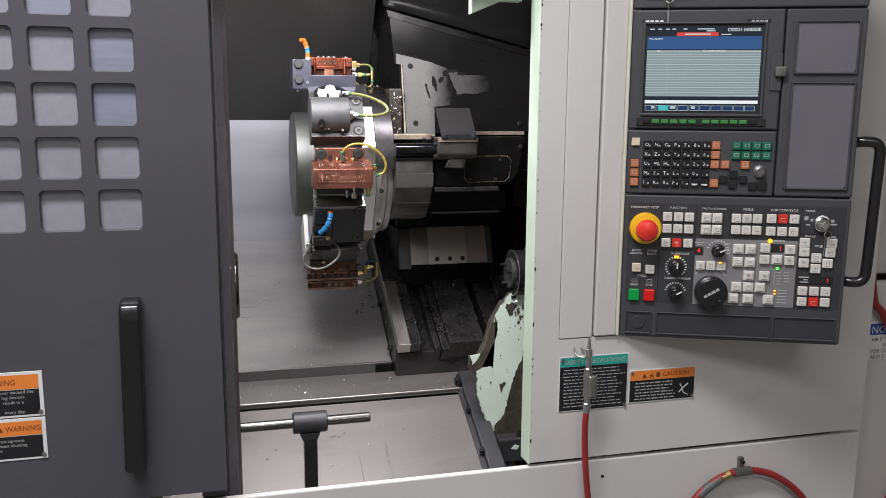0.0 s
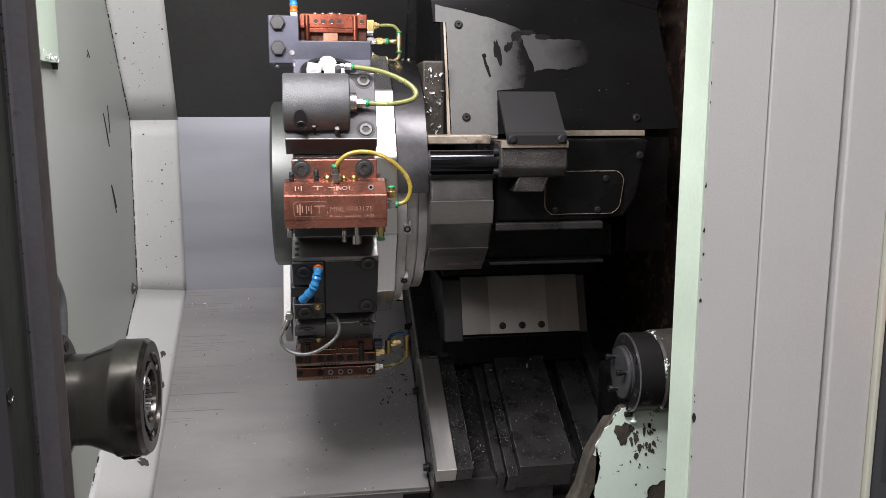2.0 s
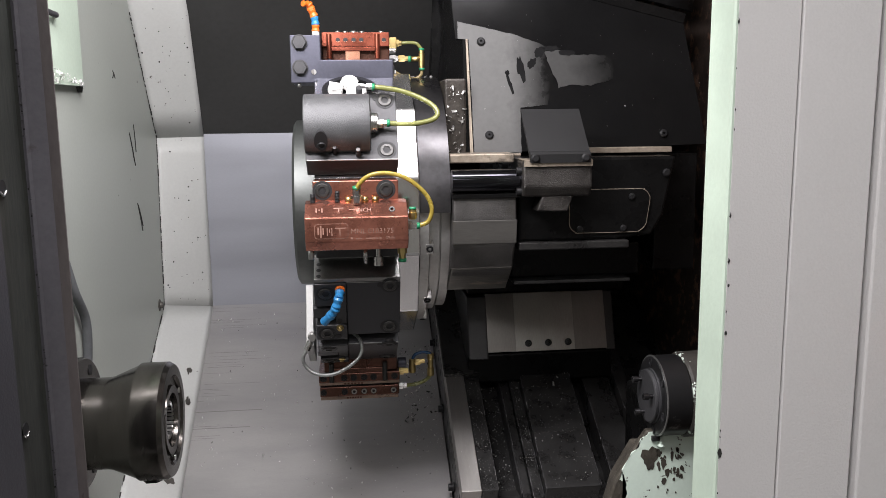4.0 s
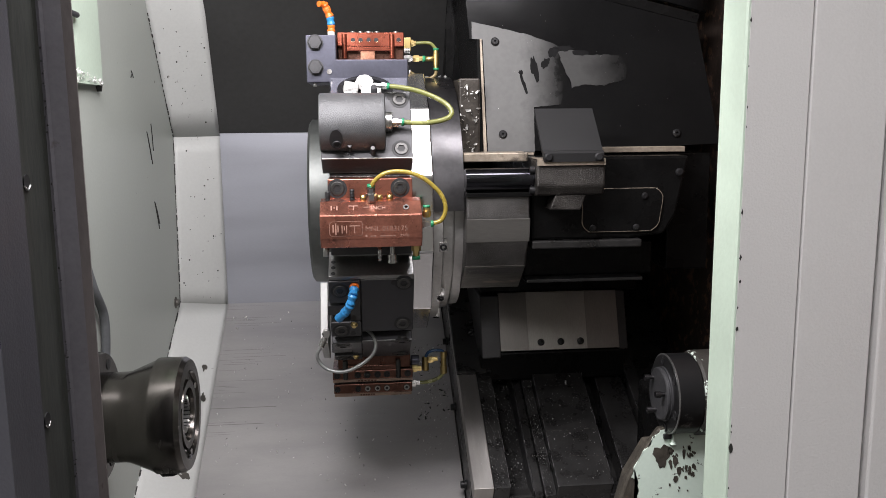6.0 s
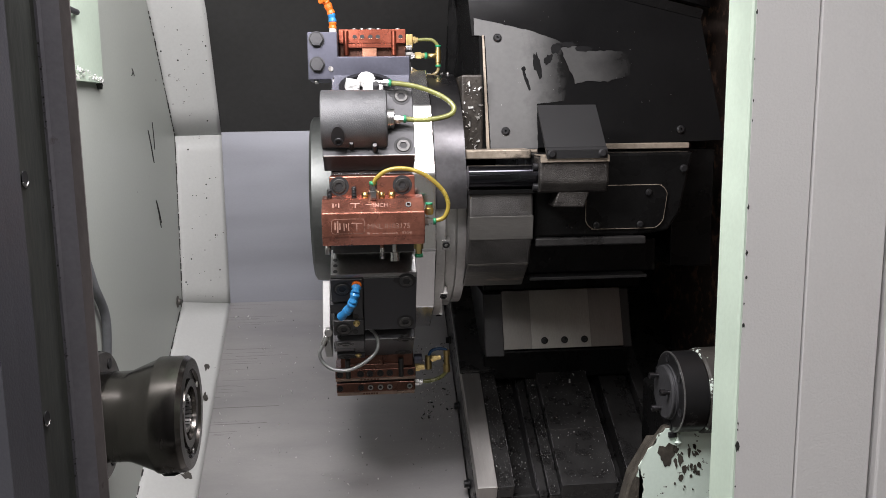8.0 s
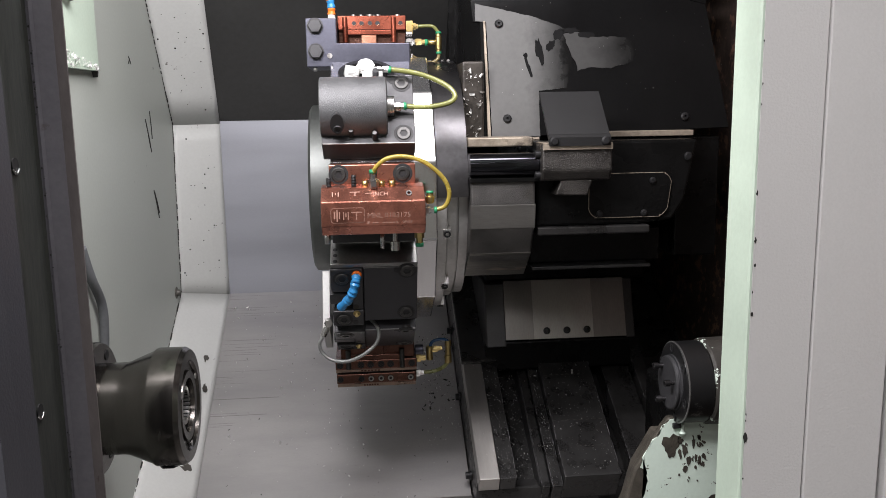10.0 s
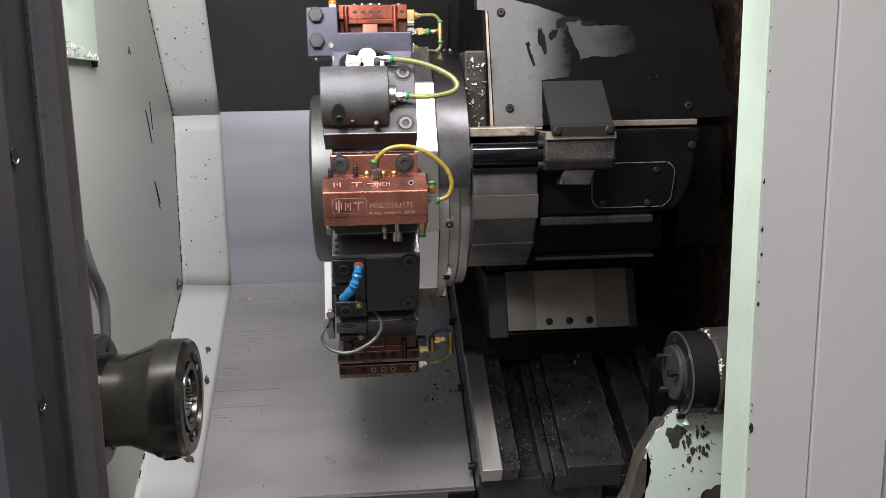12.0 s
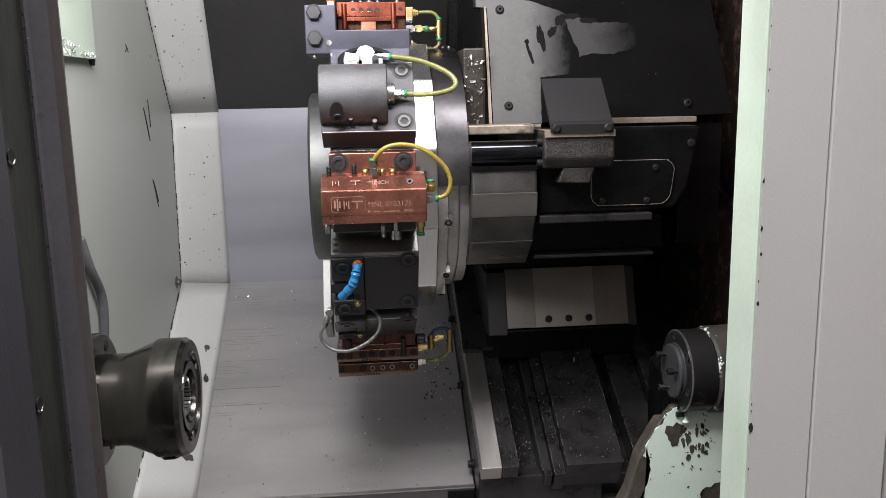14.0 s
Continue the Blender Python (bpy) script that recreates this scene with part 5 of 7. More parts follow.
part("bare_edge", prism([(0.0600, 0.3062), (0.0600, 0.3112), (0.0520, 0.3135), (0.0520, 0.3062)], 0.2835, 0.4110, "x"), M["copper_bare"], t2, "bare bright copper edge")
part("web", box(0.290, 0.405, -0.04, 0.054, 0.2820, 0.2902), M["recess"], h)
part("engraved_mark", bars([(0.322 + 0.0055 * k, 0.3255 + 0.0055 * k, -0.2858, -0.2832) for k in range(6)], None, Matrix(((1, 0, 0, 0), (0, 0, 1, 0.0604), (0, -1, 0, 0), (0, 0, 0, 1)))), M["copper_shaded"], t1)
part("engraved_mark", bars([(0.326 + 0.0042 * k, 0.3290 + 0.0042 * k, -0.3100, -0.3074) for k in range(6)], None, Matrix(((1, 0, 0, 0), (0, 0, 1, 0.0604), (0, -1, 0, 0), (0, 0, 0, 1)))), M["copper_shaded"], t2)
SOCK = lambda x, z, y: Matrix(((1, 0, 0, x), (0, 0, 1, y), (0, -1, 0, z), (0, 0, 0, 1)))
for x in (0.2883, 0.3222, 0.3380, 0.3550, 0.3705, 0.4050):
    part("screw_hole", cyl((x, 0.0590, 0.2748), (x, 0.0606, 0.2748), 0.0056, 18), M["recess"], t1)
    part("socket_screw", socket_screw(bmesh.new(), 0, 0, 0, 0.0046, m=SOCK(x, 0.2748, 0.0585)), M["screw"], t1)
for k, x in enumerate((0.2883, 0.3225, 0.3382, 0.3546, 0.3700, 0.4030)):
    part("screw_hole", cyl((x, 0.0590, 0.2985), (x, 0.0606, 0.2985), 0.0052, 18), M["recess"], t2)
    part("socket_screw", socket_screw(bmesh.new(), 0, 0, 0, 0.0046, m=SOCK(x, 0.2985, 0.0590)), M["socket_lit"] if k in (2, 3, 4, 5) else M["screw"], t2, "bright socket screw" if k > 1 else "")
for x in (0.3022, 0.3894):
    part("pin", cyl((x, 0.0600, 0.2500), (x, 0.0600, 0.2810), 0.0042, 16), M["socket"], h)
fitting(h, (0.412, 0.03, 0.2755), (0.430, 0.03, 0.2760), 0.0070, M["brass"])
part("elbow_fitting", cyl((0.4370, 0.03, 0.2800), (0.4370, 0.03, 0.2560), 0.0056, 14, bev=0.001), M["brass"], h)
fitting(h, (0.440, 0.03, 0.2620), (0.458, 0.03, 0.2600), 0.0058, M["brass"])
part("port_plug", cyl((0.412, 0.034, 0.2600), (0.426, 0.034, 0.2600), 0.0085, 18, bev=0.001), M["oxide"], h)
part("tee_fitting", lathe((0.4682, 0.03, 0.2480), (0, 0, 1), [(0, 0.0056), (0.009, 0.0056), (0.010, 0.0048), (0.024, 0.0048), (0.025, 0.0060), (0.038, 0.0060)], 14), M["brass"], h, "brass tee fitting")
fitting(h, (0.412, 0.03, 0.3015), (0.427, 0.03, 0.3015), 0.0065, M["steel"])
part("coolant_hose", hose([(0.425, 0.03, 0.3018), (0.4423, 0.03, 0.3005), (0.4591, 0.03, 0.2943), (0.4680, 0.03, 0.2850)], 0.0032, 14), M["hose_green"], h)
part("coolant_hose", hose([(0.4375, 0.03, 0.2575), (0.4420, 0.03, 0.2490), (0.4529, 0.03, 0.2453), (0.4640, 0.03, 0.2465), (0.4685, 0.03, 0.2500)], 0.0026), M["hose_blue"], h, "blue coolant hose")

# ---- turret carriage ----
carriage = thing("turret_carriage", "oily black turret carriage with bolted sheet cover", "machine carriage")


def on_cover(poly, d0, d1):
    """A sheet on the leaning cover plane; polygon of (x, height along the plane), from d0 to d1 proud."""
    up, out = Vector((0, 0.1961, 0.9806)), Vector((0, -0.9806, 0.1961))
    o = Vector((0, 2.404, 1.469))
    bm = bmesh.new()
    lo = [bm.verts.new(o + Vector((x, 0, 0)) + up * v + out * d0) for x, v in poly]
    hi = [bm.verts.new(o + Vector((x, 0, 0)) + up * v + out * d1) for x, v in poly]
    bm.faces.new(lo)
    bm.faces.new(hi[::-1])
    for k in range(len(poly)):
        bm.faces.new((lo[k], hi[k], hi[(k + 1) % len(poly)], lo[(k + 1) % len(poly)]))
    bmesh.ops.recalc_face_normals(bm, faces=bm.faces[:])
    return bm


part("cover_sheet", on_cover([(0.537, 0.004), (0.907, 0.014), (0.878, 0.205), (0.507, 0.297), (0.515, 0.180), (0.534, 0.180)], -0.006, 0.0), M["cover"], carriage, "dark sheet cover with oily smears")
part("cover_border", on_cover([(0.532, 0.0), (0.610, 0.0), (0.610, 0.0035), (0.5365, 0.0035), (0.5335, 0.180), (0.5305, 0.180)], -0.008, 0.001), M["edge_metal"], carriage, "bare bright edge")
part("cover_side", prism([(2.406, 1.469), (2.440, 1.645), (2.468, 1.765), (2.9, 1.765), (2.9, 1.469)], 0.526, 0.5300, "x"), M["cover"], carriage)
part("upper_fold", on_cover([(0.505, 0.300), (0.880, 0.207), (0.885, 0.222), (0.500, 0.318)], -0.03, -0.004), M["black"], carriage)
part("upper_sheet", quad_strip((0.495, 2.480, 1.790), (0.90, 2.460, 1.690), (0.97, 2.62, 2.09), (0.495, 2.62, 2.09)), M["cover"], carriage)
for x, v in ((0.554, 0.176), (0.562, 0.032), (0.838, 0.031)):
    cp = Vector((x, 2.404, 1.469)) + Vector((0, 0.1961, 0.9806)) * v
    part("button_screw", lathe(cp, Vector((0, -0.9806, 0.1961)), [(0, 0.0065), (0.002, 0.0065), (0.004, 0.0045), (0.004, 0.002), (0.001, 0.002)], 16), M["screw"], carriage)
for sd, size, poly in ((41, 0.0005, [(0.5186, 0.2074), (0.6055, 0.1875), (0.6455, 0.1735), (0.662, 0.165), (0.665, 0.120), (0.655, 0.078), (0.612, 0.074), (0.6115, 0.0045), (0.5385, 0.0045), (0.5350, 0.1795), (0.5185, 0.1805)]), (42, 0.0014, [(0.6525, 0.1601), (0.672, 0.1640), (0.690, 0.1565), (0.7453, 0.1545), (0.764, 0.148), (0.760, 0.118), (0.7249, 0.1067), (0.690, 0.1085), (0.6727, 0.1033), (0.6700, 0.118), (0.6626, 0.1326)])):
    part("reflecting_film", on_cover(jagged(poly, sd, size), -0.001, 0.0003 if sd == 41 else 0.0006), M["film_wide"] if sd == 41 else M["film_patch"], carriage, "dull grey film with the sheet's reflection in its colour")
def smear(x, v, a, b, lean):
    pts = []
    for k in range(18):
        q = 2 * math.pi * k / 18
        w = 1 + 0.55 * noise.noise(Vector((3 * math.cos(q) + x * 90, 3 * math.sin(q), v * 70)))
        u0, v0 = a * w * math.cos(q), b * w * math.sin(q)
        pts.append((x + u0 + lean * v0, v + v0))
    return on_cover(pts, -0.001, 0.0009)


for x, v, a, b, ln in ((0.597, 0.111, 0.0026, 0.018, -0.28), (0.5935, 0.128, 0.0035, 0.004, 0.0), (0.6145, 0.134, 0.0055, 0.018, -0.2), (0.6320, 0.142, 0.0065, 0.008, 0.3), (0.6450, 0.160, 0.0080, 0.0085, 0.3), (0.664, 0.1655, 0.014, 0.0042, -0.3), (0.688, 0.1585, 0.013, 0.0045, -0.4)):
    part("oil_smear", smear(x, v, a, b, ln), M["oil"], carriage, "dark oily smear")
part("slide_block", box(0.4935, 0.5255, 2.40, 2.60, 1.462, 1.585, 0.003), M["grimy_iron"], carriage)
part("slide_block", box(0.4935, 0.590, 2.352, 2.398, 1.4615, 1.475, 0.002), M["edge_metal"], carriage)
part("casing", prism([(0.592, 1.346), (0.748, 1.346), (0.795, 1.352), (0.812, 1.38), (0.830, 1.468), (0.592, 1.468)], 2.335, 2.70, "y", 0.004), M["black"], carriage)
part("casing_lip", box(0.712, 0.843, 2.385, 2.402, 1.4715, 1.4800, 0.001), M["edge_metal"], carriage, "bare bright edge")
part("casing_side", box(0.831, 0.90, 2.42, 2.75, 1.28, 1.4685, 0.003), M["black"], carriage)
part("access_plate", prism([(x - 0.14 * max(0, 1.40 - z) * (x > 0.75), z + 0.003) for x, z in rounded(0.668, 0.790, 1.354, 1.418, 0.016, 6)], 2.3315, 2.3348, "y", 0.0), M["black"], carriage)
t = [(x - 0.14 * max(0, 1.40 - z) * (x > 0.75), z + 0.003) for x, z in rounded(0.668, 0.790, 1.354, 1.418, 0.016, 6)]
part("access_plate_edge", hose([(x, 2.332, z) for x, z in t[4:] + t[:5]], 0.0007, 5, 2), M["edge_metal"], carriage)
for x, z in ((0.762, 1.410), (0.750, 1.363), (0.684, 1.363)):
    part("plate_screw", lathe((x, 2.3315, z), (0, -1, 0), [(0, 0.0050), (0.002, 0.005), (0.003, 0.003)], 12), M["screw"], carriage)
part("casing_screw", lathe((0.815, 2.335, 1.444), (0, -1, 0), [(0, 0.006), (0.003, 0.006), (0.004, 0.004)], 12), M["screw"], carriage)
part("ledge", box(0.592, 0.758, 2.326, 2.60, 1.334, 1.3458, 0.002), M["bed"], carriage)
part("under_block", box(0.594, 0.80, 2.40, 2.70, 1.279, 1.3305, 0.003), M["black"], carriage)
part("under_lip", box(0.594, 0.778, 2.375, 2.60, 1.2735, 1.2785, 0.001), M["cast_dim"], carriage)
part("shaft", cyl((0.492, 2.318, 1.438), (0.592, 2.318, 1.438), 0.0165, 40), M["shaft"], carriage, "polished shaft")
part("shaft_guard", box(0.4925, 0.592, 2.312, 2.345, 1.4135, 1.4200, 0.001), M["black"], carriage)
part("bracket", prism([(2.298, 1.467), (2.290, 1.460), (2.288, 1.430), (2.296, 1.416), (2.334, 1.412), (2.334, 1.467)], 0.590, 0.689, "x", 0.003), M["cast_dark"], carriage)
part("bracket_top", prism([(2.287, 1.4675), (2.2865, 1.459), (2.289, 1.4595), (2.290, 1.4685), (2.334, 1.4685), (2.334, 1.4675)], 0.5905, 0.6885, "x"), M["edge_metal"], carriage)
part("bracket_stem", prism([(0.619, 1.4165), (0.611, 1.395), (0.656, 1.394), (0.664, 1.4165)], 2.297, 2.334, "y", 0.002), M["cast_dark"], carriage)
for z in (1.452, 1.423):
    part("bracket_screw", cyl((0.590, 2.305, z), (0.583, 2.305, z), 0.0055, 14), M["screw"], carriage)
part("flap", prism([(2.284, 1.4760), (2.288, 1.4790), (2.292, 1.4800), (2.3505, 1.5385), (2.3540, 1.5365), (2.296, 1.4760), (2.290, 1.4700), (2.284, 1.4640)], 0.5985, 0.6850, "x"), M["flap"], carriage, "matte dark hinged flap")
for x in (0.6055, 0.6775):
    part("button_screw", lathe((x, 2.2845, 1.4705), (0, -1, 0.1), [(0, 0.0062), (0.002, 0.0062), (0.004, 0.0042)], 16), M["screw"], carriage)
# One plate in three tones: darker ends, lighter middle.
for x0, x1, key in ((0.592, 0.6445, "way_dark"), (0.6447, 0.7555, "way_plate"), (0.7557, 0.8165, "way_dark")):
    part("sloped_bracket", prism([(2.600, 1.100), (2.636, 1.202), (2.9, 1.202), (2.9, 1.100)], x0, x1, "x", 0.0), M[key], carriage, "dull ground way plate")
part("sloped_bracket_side", prism([(2.605, 1.095), (2.640, 1.200), (2.9, 1.200), (2.9, 1.095)], 0.8170, 0.835, "x", 0.002), M["cast_dim"], carriage)
part("sloped_bracket_side", prism([(2.590, 1.090), (2.625, 1.20), (2.9, 1.200), (2.9, 1.09)], 0.556, 0.5915, "x", 0.002), M["cast_dim"], carriage)
part("slide_under", box(0.556, 0.83, 2.61, 2.9, 1.04, 1.0945, 0.004), M["black"], carriage)
part("slide_top", box(0.56, 0.86, 2.64, 2.94, 1.201, 1.29, 0.004), M["black"], carriage)
for x in (0.668, 0.7055, 0.743):
    part("socket_screw", lathe((x, 2.6043, 1.1135), (0, -0.94, 0.345), [(0, 0.0065), (0.002, 0.0065), (0.0025, 0.0035), (-0.002, 0.003)], 16), M["screw"], carriage)

# ---- mint chute at the headstock wall ----
ch = thing("mint_chute", "mint green sheet metal chute on the headstock wall", "chute")
part("side_sheet", prism([(2.16, 1.577), (2.4215, 1.579), (2.426, 2.09), (2.16, 2.09)], -0.0395, -0.0300, "x"), M["mint"], ch)
part("bottom_edge", prism([(2.16, 1.5758), (2.4220, 1.5778), (2.4215, 1.579), (2.16, 1.577)], -0.0395, -0.0292, "x"), M["mint"], ch)
part("corner_notch", prism([(2.418, 1.5772), (2.429, 1.5782), (2.424, 1.569)], -0.0399, -0.0330, "x"), M["weld"], ch, "dark notch at the chute corner")
part("latch", hose([(-0.029, 2.275, 1.668), (-0.022, 2.300, 1.664), (-0.029, 2.318, 1.667)], 0.004, 8), M["dark_steel"], ch)

# ---- bar on a stand ----
stand = thing("bar_stand", "steel bar clamped in a sleeve on a black post", "work stand", Matrix.Translation((0.00999, 0.03222, 0.13878)) @ Matrix.Scale(0.91, 4))
part("bar", cyl((0.02, 2.10, 0.857), (0.39, 2.10, 0.857), 0.011, 24, bev=0.001), M["dark_bar"], stand)
part("sleeve", cyl((0.22, 2.10, 0.857), (0.294, 2.10, 0.857), 0.0235, 32, bev=0.002), M["dark_steel"], stand)
part("collar", prism([(0.233, 0.8375), (0.2785, 0.8375), (0.2715, 0.820), (0.2400, 0.820)], 2.083, 2.117, "y", 0.002), M["black_plastic"], stand)
part("post", box(0.2425, 0.2715, 2.085, 2.115, 0.558, 0.834, 0.003), M["black_plastic"], stand)

# ---- sliding door ----
DM = Matrix.Translation((0.111, 0.358, 1.542)) @ Matrix.Scale(0.9824, 4) @ Matrix.Translation((-0.111, -0.358, -1.542))   # door plane at y = 1.75
door = thing("sliding_door", "dark grey sliding machine door with a grid of windows, pushed open", "machine door", DM)
DI = DM.inverted()
DX0, DX1, DY = -1.2, 0.082, 1.775
cols = [(-0.034 - 0.0875 * k - 0.064, -0.034 - 0.0875 * k) for k in range(5)][::-1]
rows_z = [(1.341 + 0.0843 * k, 1.341 + 0.0843 * k + 0.064) for k in range(8)]
gx0, gx1, gz0, gz1 = cols[0][0] - 0.02, cols[-1][1] + 0.02, rows_z[0][0] - 0.02, rows_z[-1][1] + 0.02


def plate_with_hole(x0, x1, z0, z1, hole, y0, y1):
    """One square cell of the grid with a rounded opening through it and a rolled rim."""
    bm = bmesh.new()
    n = len(hole)
    out = []
    cx, cz = (x0 + x1) / 2, (z0 + z1) / 2
    for x, z in hole:
        d = max(abs(x - cx) / ((x1 - x0) / 2), abs(z - cz) / ((z1 - z0) / 2))
        out.append((cx + (x - cx) / d, cz + (z - cz) / d))
    rim = [(cx + (x - cx) * 1.05, cz + (z - cz) * 1.05) for x, z in hole]
    rings = [[bm.verts.new((x, y0, z)) for x, z in out], [bm.verts.new((x, y0, z)) for x, z in rim],
             [bm.verts.new((x, y0 + 0.003, z)) for x, z in hole], [bm.verts.new((x, y1, z)) for x, z in hole]]
    for a, b in zip(rings, rings[1:]):
        for k in range(n):
            bm.faces.new((a[k], a[(k + 1) % n], b[(k + 1) % n], b[k]))
    corners = [(x0, z0), (x1, z0), (x1, z1), (x0, z1)]
    for c in corners:
        near = min(((k, (k + 1) % n) for k in range(n)), key=lambda e: sum(abs(out[k][0] - c[0]) + abs(out[k][1] - c[1]) for k in e) + (10 if min(abs(out[e[0]][0] - out[e[1]][0]), abs(out[e[0]][1] - out[e[1]][1])) < 1e-6 else 0))
        v = bm.verts.new((c[0], y0, c[1]))
        bm.faces.new((v, rings[0][near[0]], rings[0][near[1]]))
    bmesh.ops.recalc_face_normals(bm, faces=bm.faces[:])
    return bm


leaf = bmesh.new()
for a in ((DX0, gx0, SILL + 0.024, 2.08), (gx1, DX1, SILL + 0.024, 2.08), (gx0, gx1, SILL + 0.024, gz0), (gx0, gx1, gz1, 2.08)):
    box(a[0], a[1], DY, DY + 0.03, a[2], a[3], 0.0, leaf)
part("door_leaf", leaf, M["door"], door)
xs = [gx0] + [(cols[k][1] + cols[k + 1][0]) / 2 for k in range(len(cols) - 1)] + [gx1]
zs = [gz0] + [(rows_z[k][1] + rows_z[k + 1][0]) / 2 for k in range(len(rows_z) - 1)] + [gz1]
for i, (x0, x1) in enumerate(cols):
    for j, (z0, z1) in enumerate(rows_z):
        part("window_cell", plate_with_hole(xs[i], xs[i + 1], zs[j], zs[j + 1], rounded(x0, x1, z0, z1, 0.008), DY, DY + 0.02), M["door"], door)
        part("window_pane", box(x0 - 0.004, x1 + 0.004, DY + 0.010, DY + 0.014, z0 - 0.004, z1 + 0.004), M["pane_blue_reflection"] if (i, j) in ((4, 2), (4, 3), (3, 4)) else M["pane"], door, "grey clouded window pane")
part("door_back", box(gx0, gx1, DY + 0.032, DY + 0.036, gz0, gz1), M["panel"], door)
part("edge_channel", prism([(0.040, 1.7815), (0.0815, 1.7815), (0.0822, 1.8145), (0.040, 1.8145)], SILL + 0.012, 2.09, "z", m=DI), M["door"], door)
part("seal_channel", prism([(0.040, 1.8150), (0.0800, 1.8150), (0.0812, 1.866), (0.0835, 1.868), (0.040, 1.868)], 0.79, 2.09, "z", m=DI), M["door_seal"], door, "oily dark channel along the door edge")
part("edge_flange", prism([(0.040, 1.8685), (0.0842, 1.8685), (0.0862, 1.8672), (0.0885, 1.8690), (0.1020, 1.8722), (0.1015, 1.8800), (0.094, 1.905), (0.040, 1.905)], 0.79, 2.09, "z", m=DI), M["door_in"], door, "oily grimy inner door flange")
part("flange_tip", prism([(0.1022, 1.8716), (0.1095, 1.8738), (0.1090, 1.8775), (0.1022, 1.8800)], 0.79, 2.09, "z", m=DI), M["rusty_edge"], door, "rust-stained door edge")
for z in (1.48, 1.283, 1.10):
    part("drain_hole", cyl((0.0803, 1.826, z), (0.0812, 1.826, z), 0.0060, 14, m=DI), M["recess"], door)
    part("hole_rim", hose([(0.0812, 1.8205, z - 0.003), (0.0813, 1.826, z - 0.0066), (0.0814, 1.8315, z - 0.003)], 0.0008, 6, 4, m=DI), M["steel"], door)
random.seed(21)
for k in range(110):
    z = random.uniform(0.92, 1.72)
    part("grime_spot", lathe((0.0852 + random.uniform(-0.0012, 0.0012), 1.8676, z), (0.5, -0.9, 0), [(0, random.choice((0.0005, 0.0008, 0.0011))), (0.0006, 0.0004)], 6, m=DI), M["lip"] if k % 2 else M["weld"], door)
part("handle", prism([(1.7745, 1.229), (1.752, 1.229), (1.741, 1.225), (1.733, 1.216), (1.730, 1.203), (1.730, 0.945), (1.733, 0.938), (1.7745, 0.938)], -0.0165, 0.0165, "x", 0.005, m=Matrix(((1, 0, 0.0163, -0.0775), (0, 1, 0, 0), (0, 0, 1, 0), (0, 0, 0, 1)))), M["black_plastic"], door, "glossy black pull handle")
FR = pose(0, DY - 0.0008, 0, 90, 0, 0)


def warning_sign(z0, z1, head, lines):
    sg = thing("warning_sign", "orange and black warning plate riveted to the dark door", "warning sign", DM, "warning signs on the door")
    part("plate", box(-0.345, -0.202, DY - 0.0016, DY - 0.0001, z0, z1, 0.0006), M["sign_white"], sg)
    m = pose(0, DY - 0.0019, 0, 90, 0, 0)
    part("header", bars([(-0.340, -0.208, z1 - 0.029, z1 - 0.005)], None, m), M["sign_orange"], sg)
    part("field", bars([(-0.340, -0.208, z0 + 0.004, z1 - 0.030)], None, m), M["sign_black"], sg)
    m2 = pose(0, DY - 0.0022, 0, 90, 0, 0)
    lettering("WARNING", 0.0128, M["sign_brown"], sg, m2 @ Matrix.Translation((head, z1 - 0.0215, 0)), False, 0.86)
    part("warning_triangle", prism([(head - 0.0125, z1 - 0.0215), (head - 0.0035, z1 - 0.0215), (head - 0.0080, z1 - 0.0125)], DY - 0.0023, DY - 0.0021, "y"), M["sign_brown"], sg)
    for words, right, z in lines:
        ob = lettering(words, 0.0078, M["print"], sg, m2)
        xs = [v.co.x for v in ob.data.vertices]
        ob.data.transform(Matrix.Translation((right - max(xs), 0, z - 0.0024)))
    part("rivet", cyl((-0.2075, DY - 0.0018, z0 + 0.008), (-0.2075, DY - 0.004, z0 + 0.008), 0.0035, 12), M["steel"], sg)
    return sg


M["sign_brown"] = mat("dark_brown_print", (0.16, 0.04, 0.015), 0.5, 0, 0.05, 20, 200, 0.0)
warning_sign(1.036, 1.113, -0.2960, [("ever exceed the", -0.2166, 1.0790), ("ing devices.", -0.2292, 1.0705), ("result in a", -0.2321, 1.0620), ("every day.", -0.2302, 1.0455)])
warning_sign(0.962, 1.034, -0.2630, [("not operate", -0.2360, 0.9965), ("hout shutting", -0.2321, 0.9885), ("or.", -0.2679, 0.9805)])

# ---- control pendant ----
PM = pose(0.834, 1.795, -0.0065, 0, 0, -22.5)
pend = thing("control_pendant", "charcoal machine control pendant with screen, keyboard and switches", "control panel", PM)
PW = 0.411
wedge = [(0.0, 0.012), (PW, 0.012), (PW, 0.065), (0.16, 0.065), (0.0, 0.013)]
part("rear_shell", prism(wedge, 1.105, 1.9, "z", 0.0), M["panel"], pend)


def slab(name, u0, u1, z0, z1, material, parent, label="", depth=0.012, out=0.0, bevel=0.003):
    return part(name, box(u0, u1, -out, depth - out - 0.0002, z0, z1, bevel), material, parent, label)


top = slab("top_bezel", 0.0, PW, 1.7285, 1.9, M["panel"], pend)
for u in ((0.02, 0.115), (0.135, 0.20), (0.215, 0.28), (0.295, 0.36)):
    part("recess", box(u[0], u[1], -0.0012, 0.001, 1.742, 1.87, 0.001), M["panel2"], top)
scr_b = slab("screen_bezel", 0.0, 0.2705, 1.5105, 1.7255, M["panel"], pend, "charcoal screen bezel")
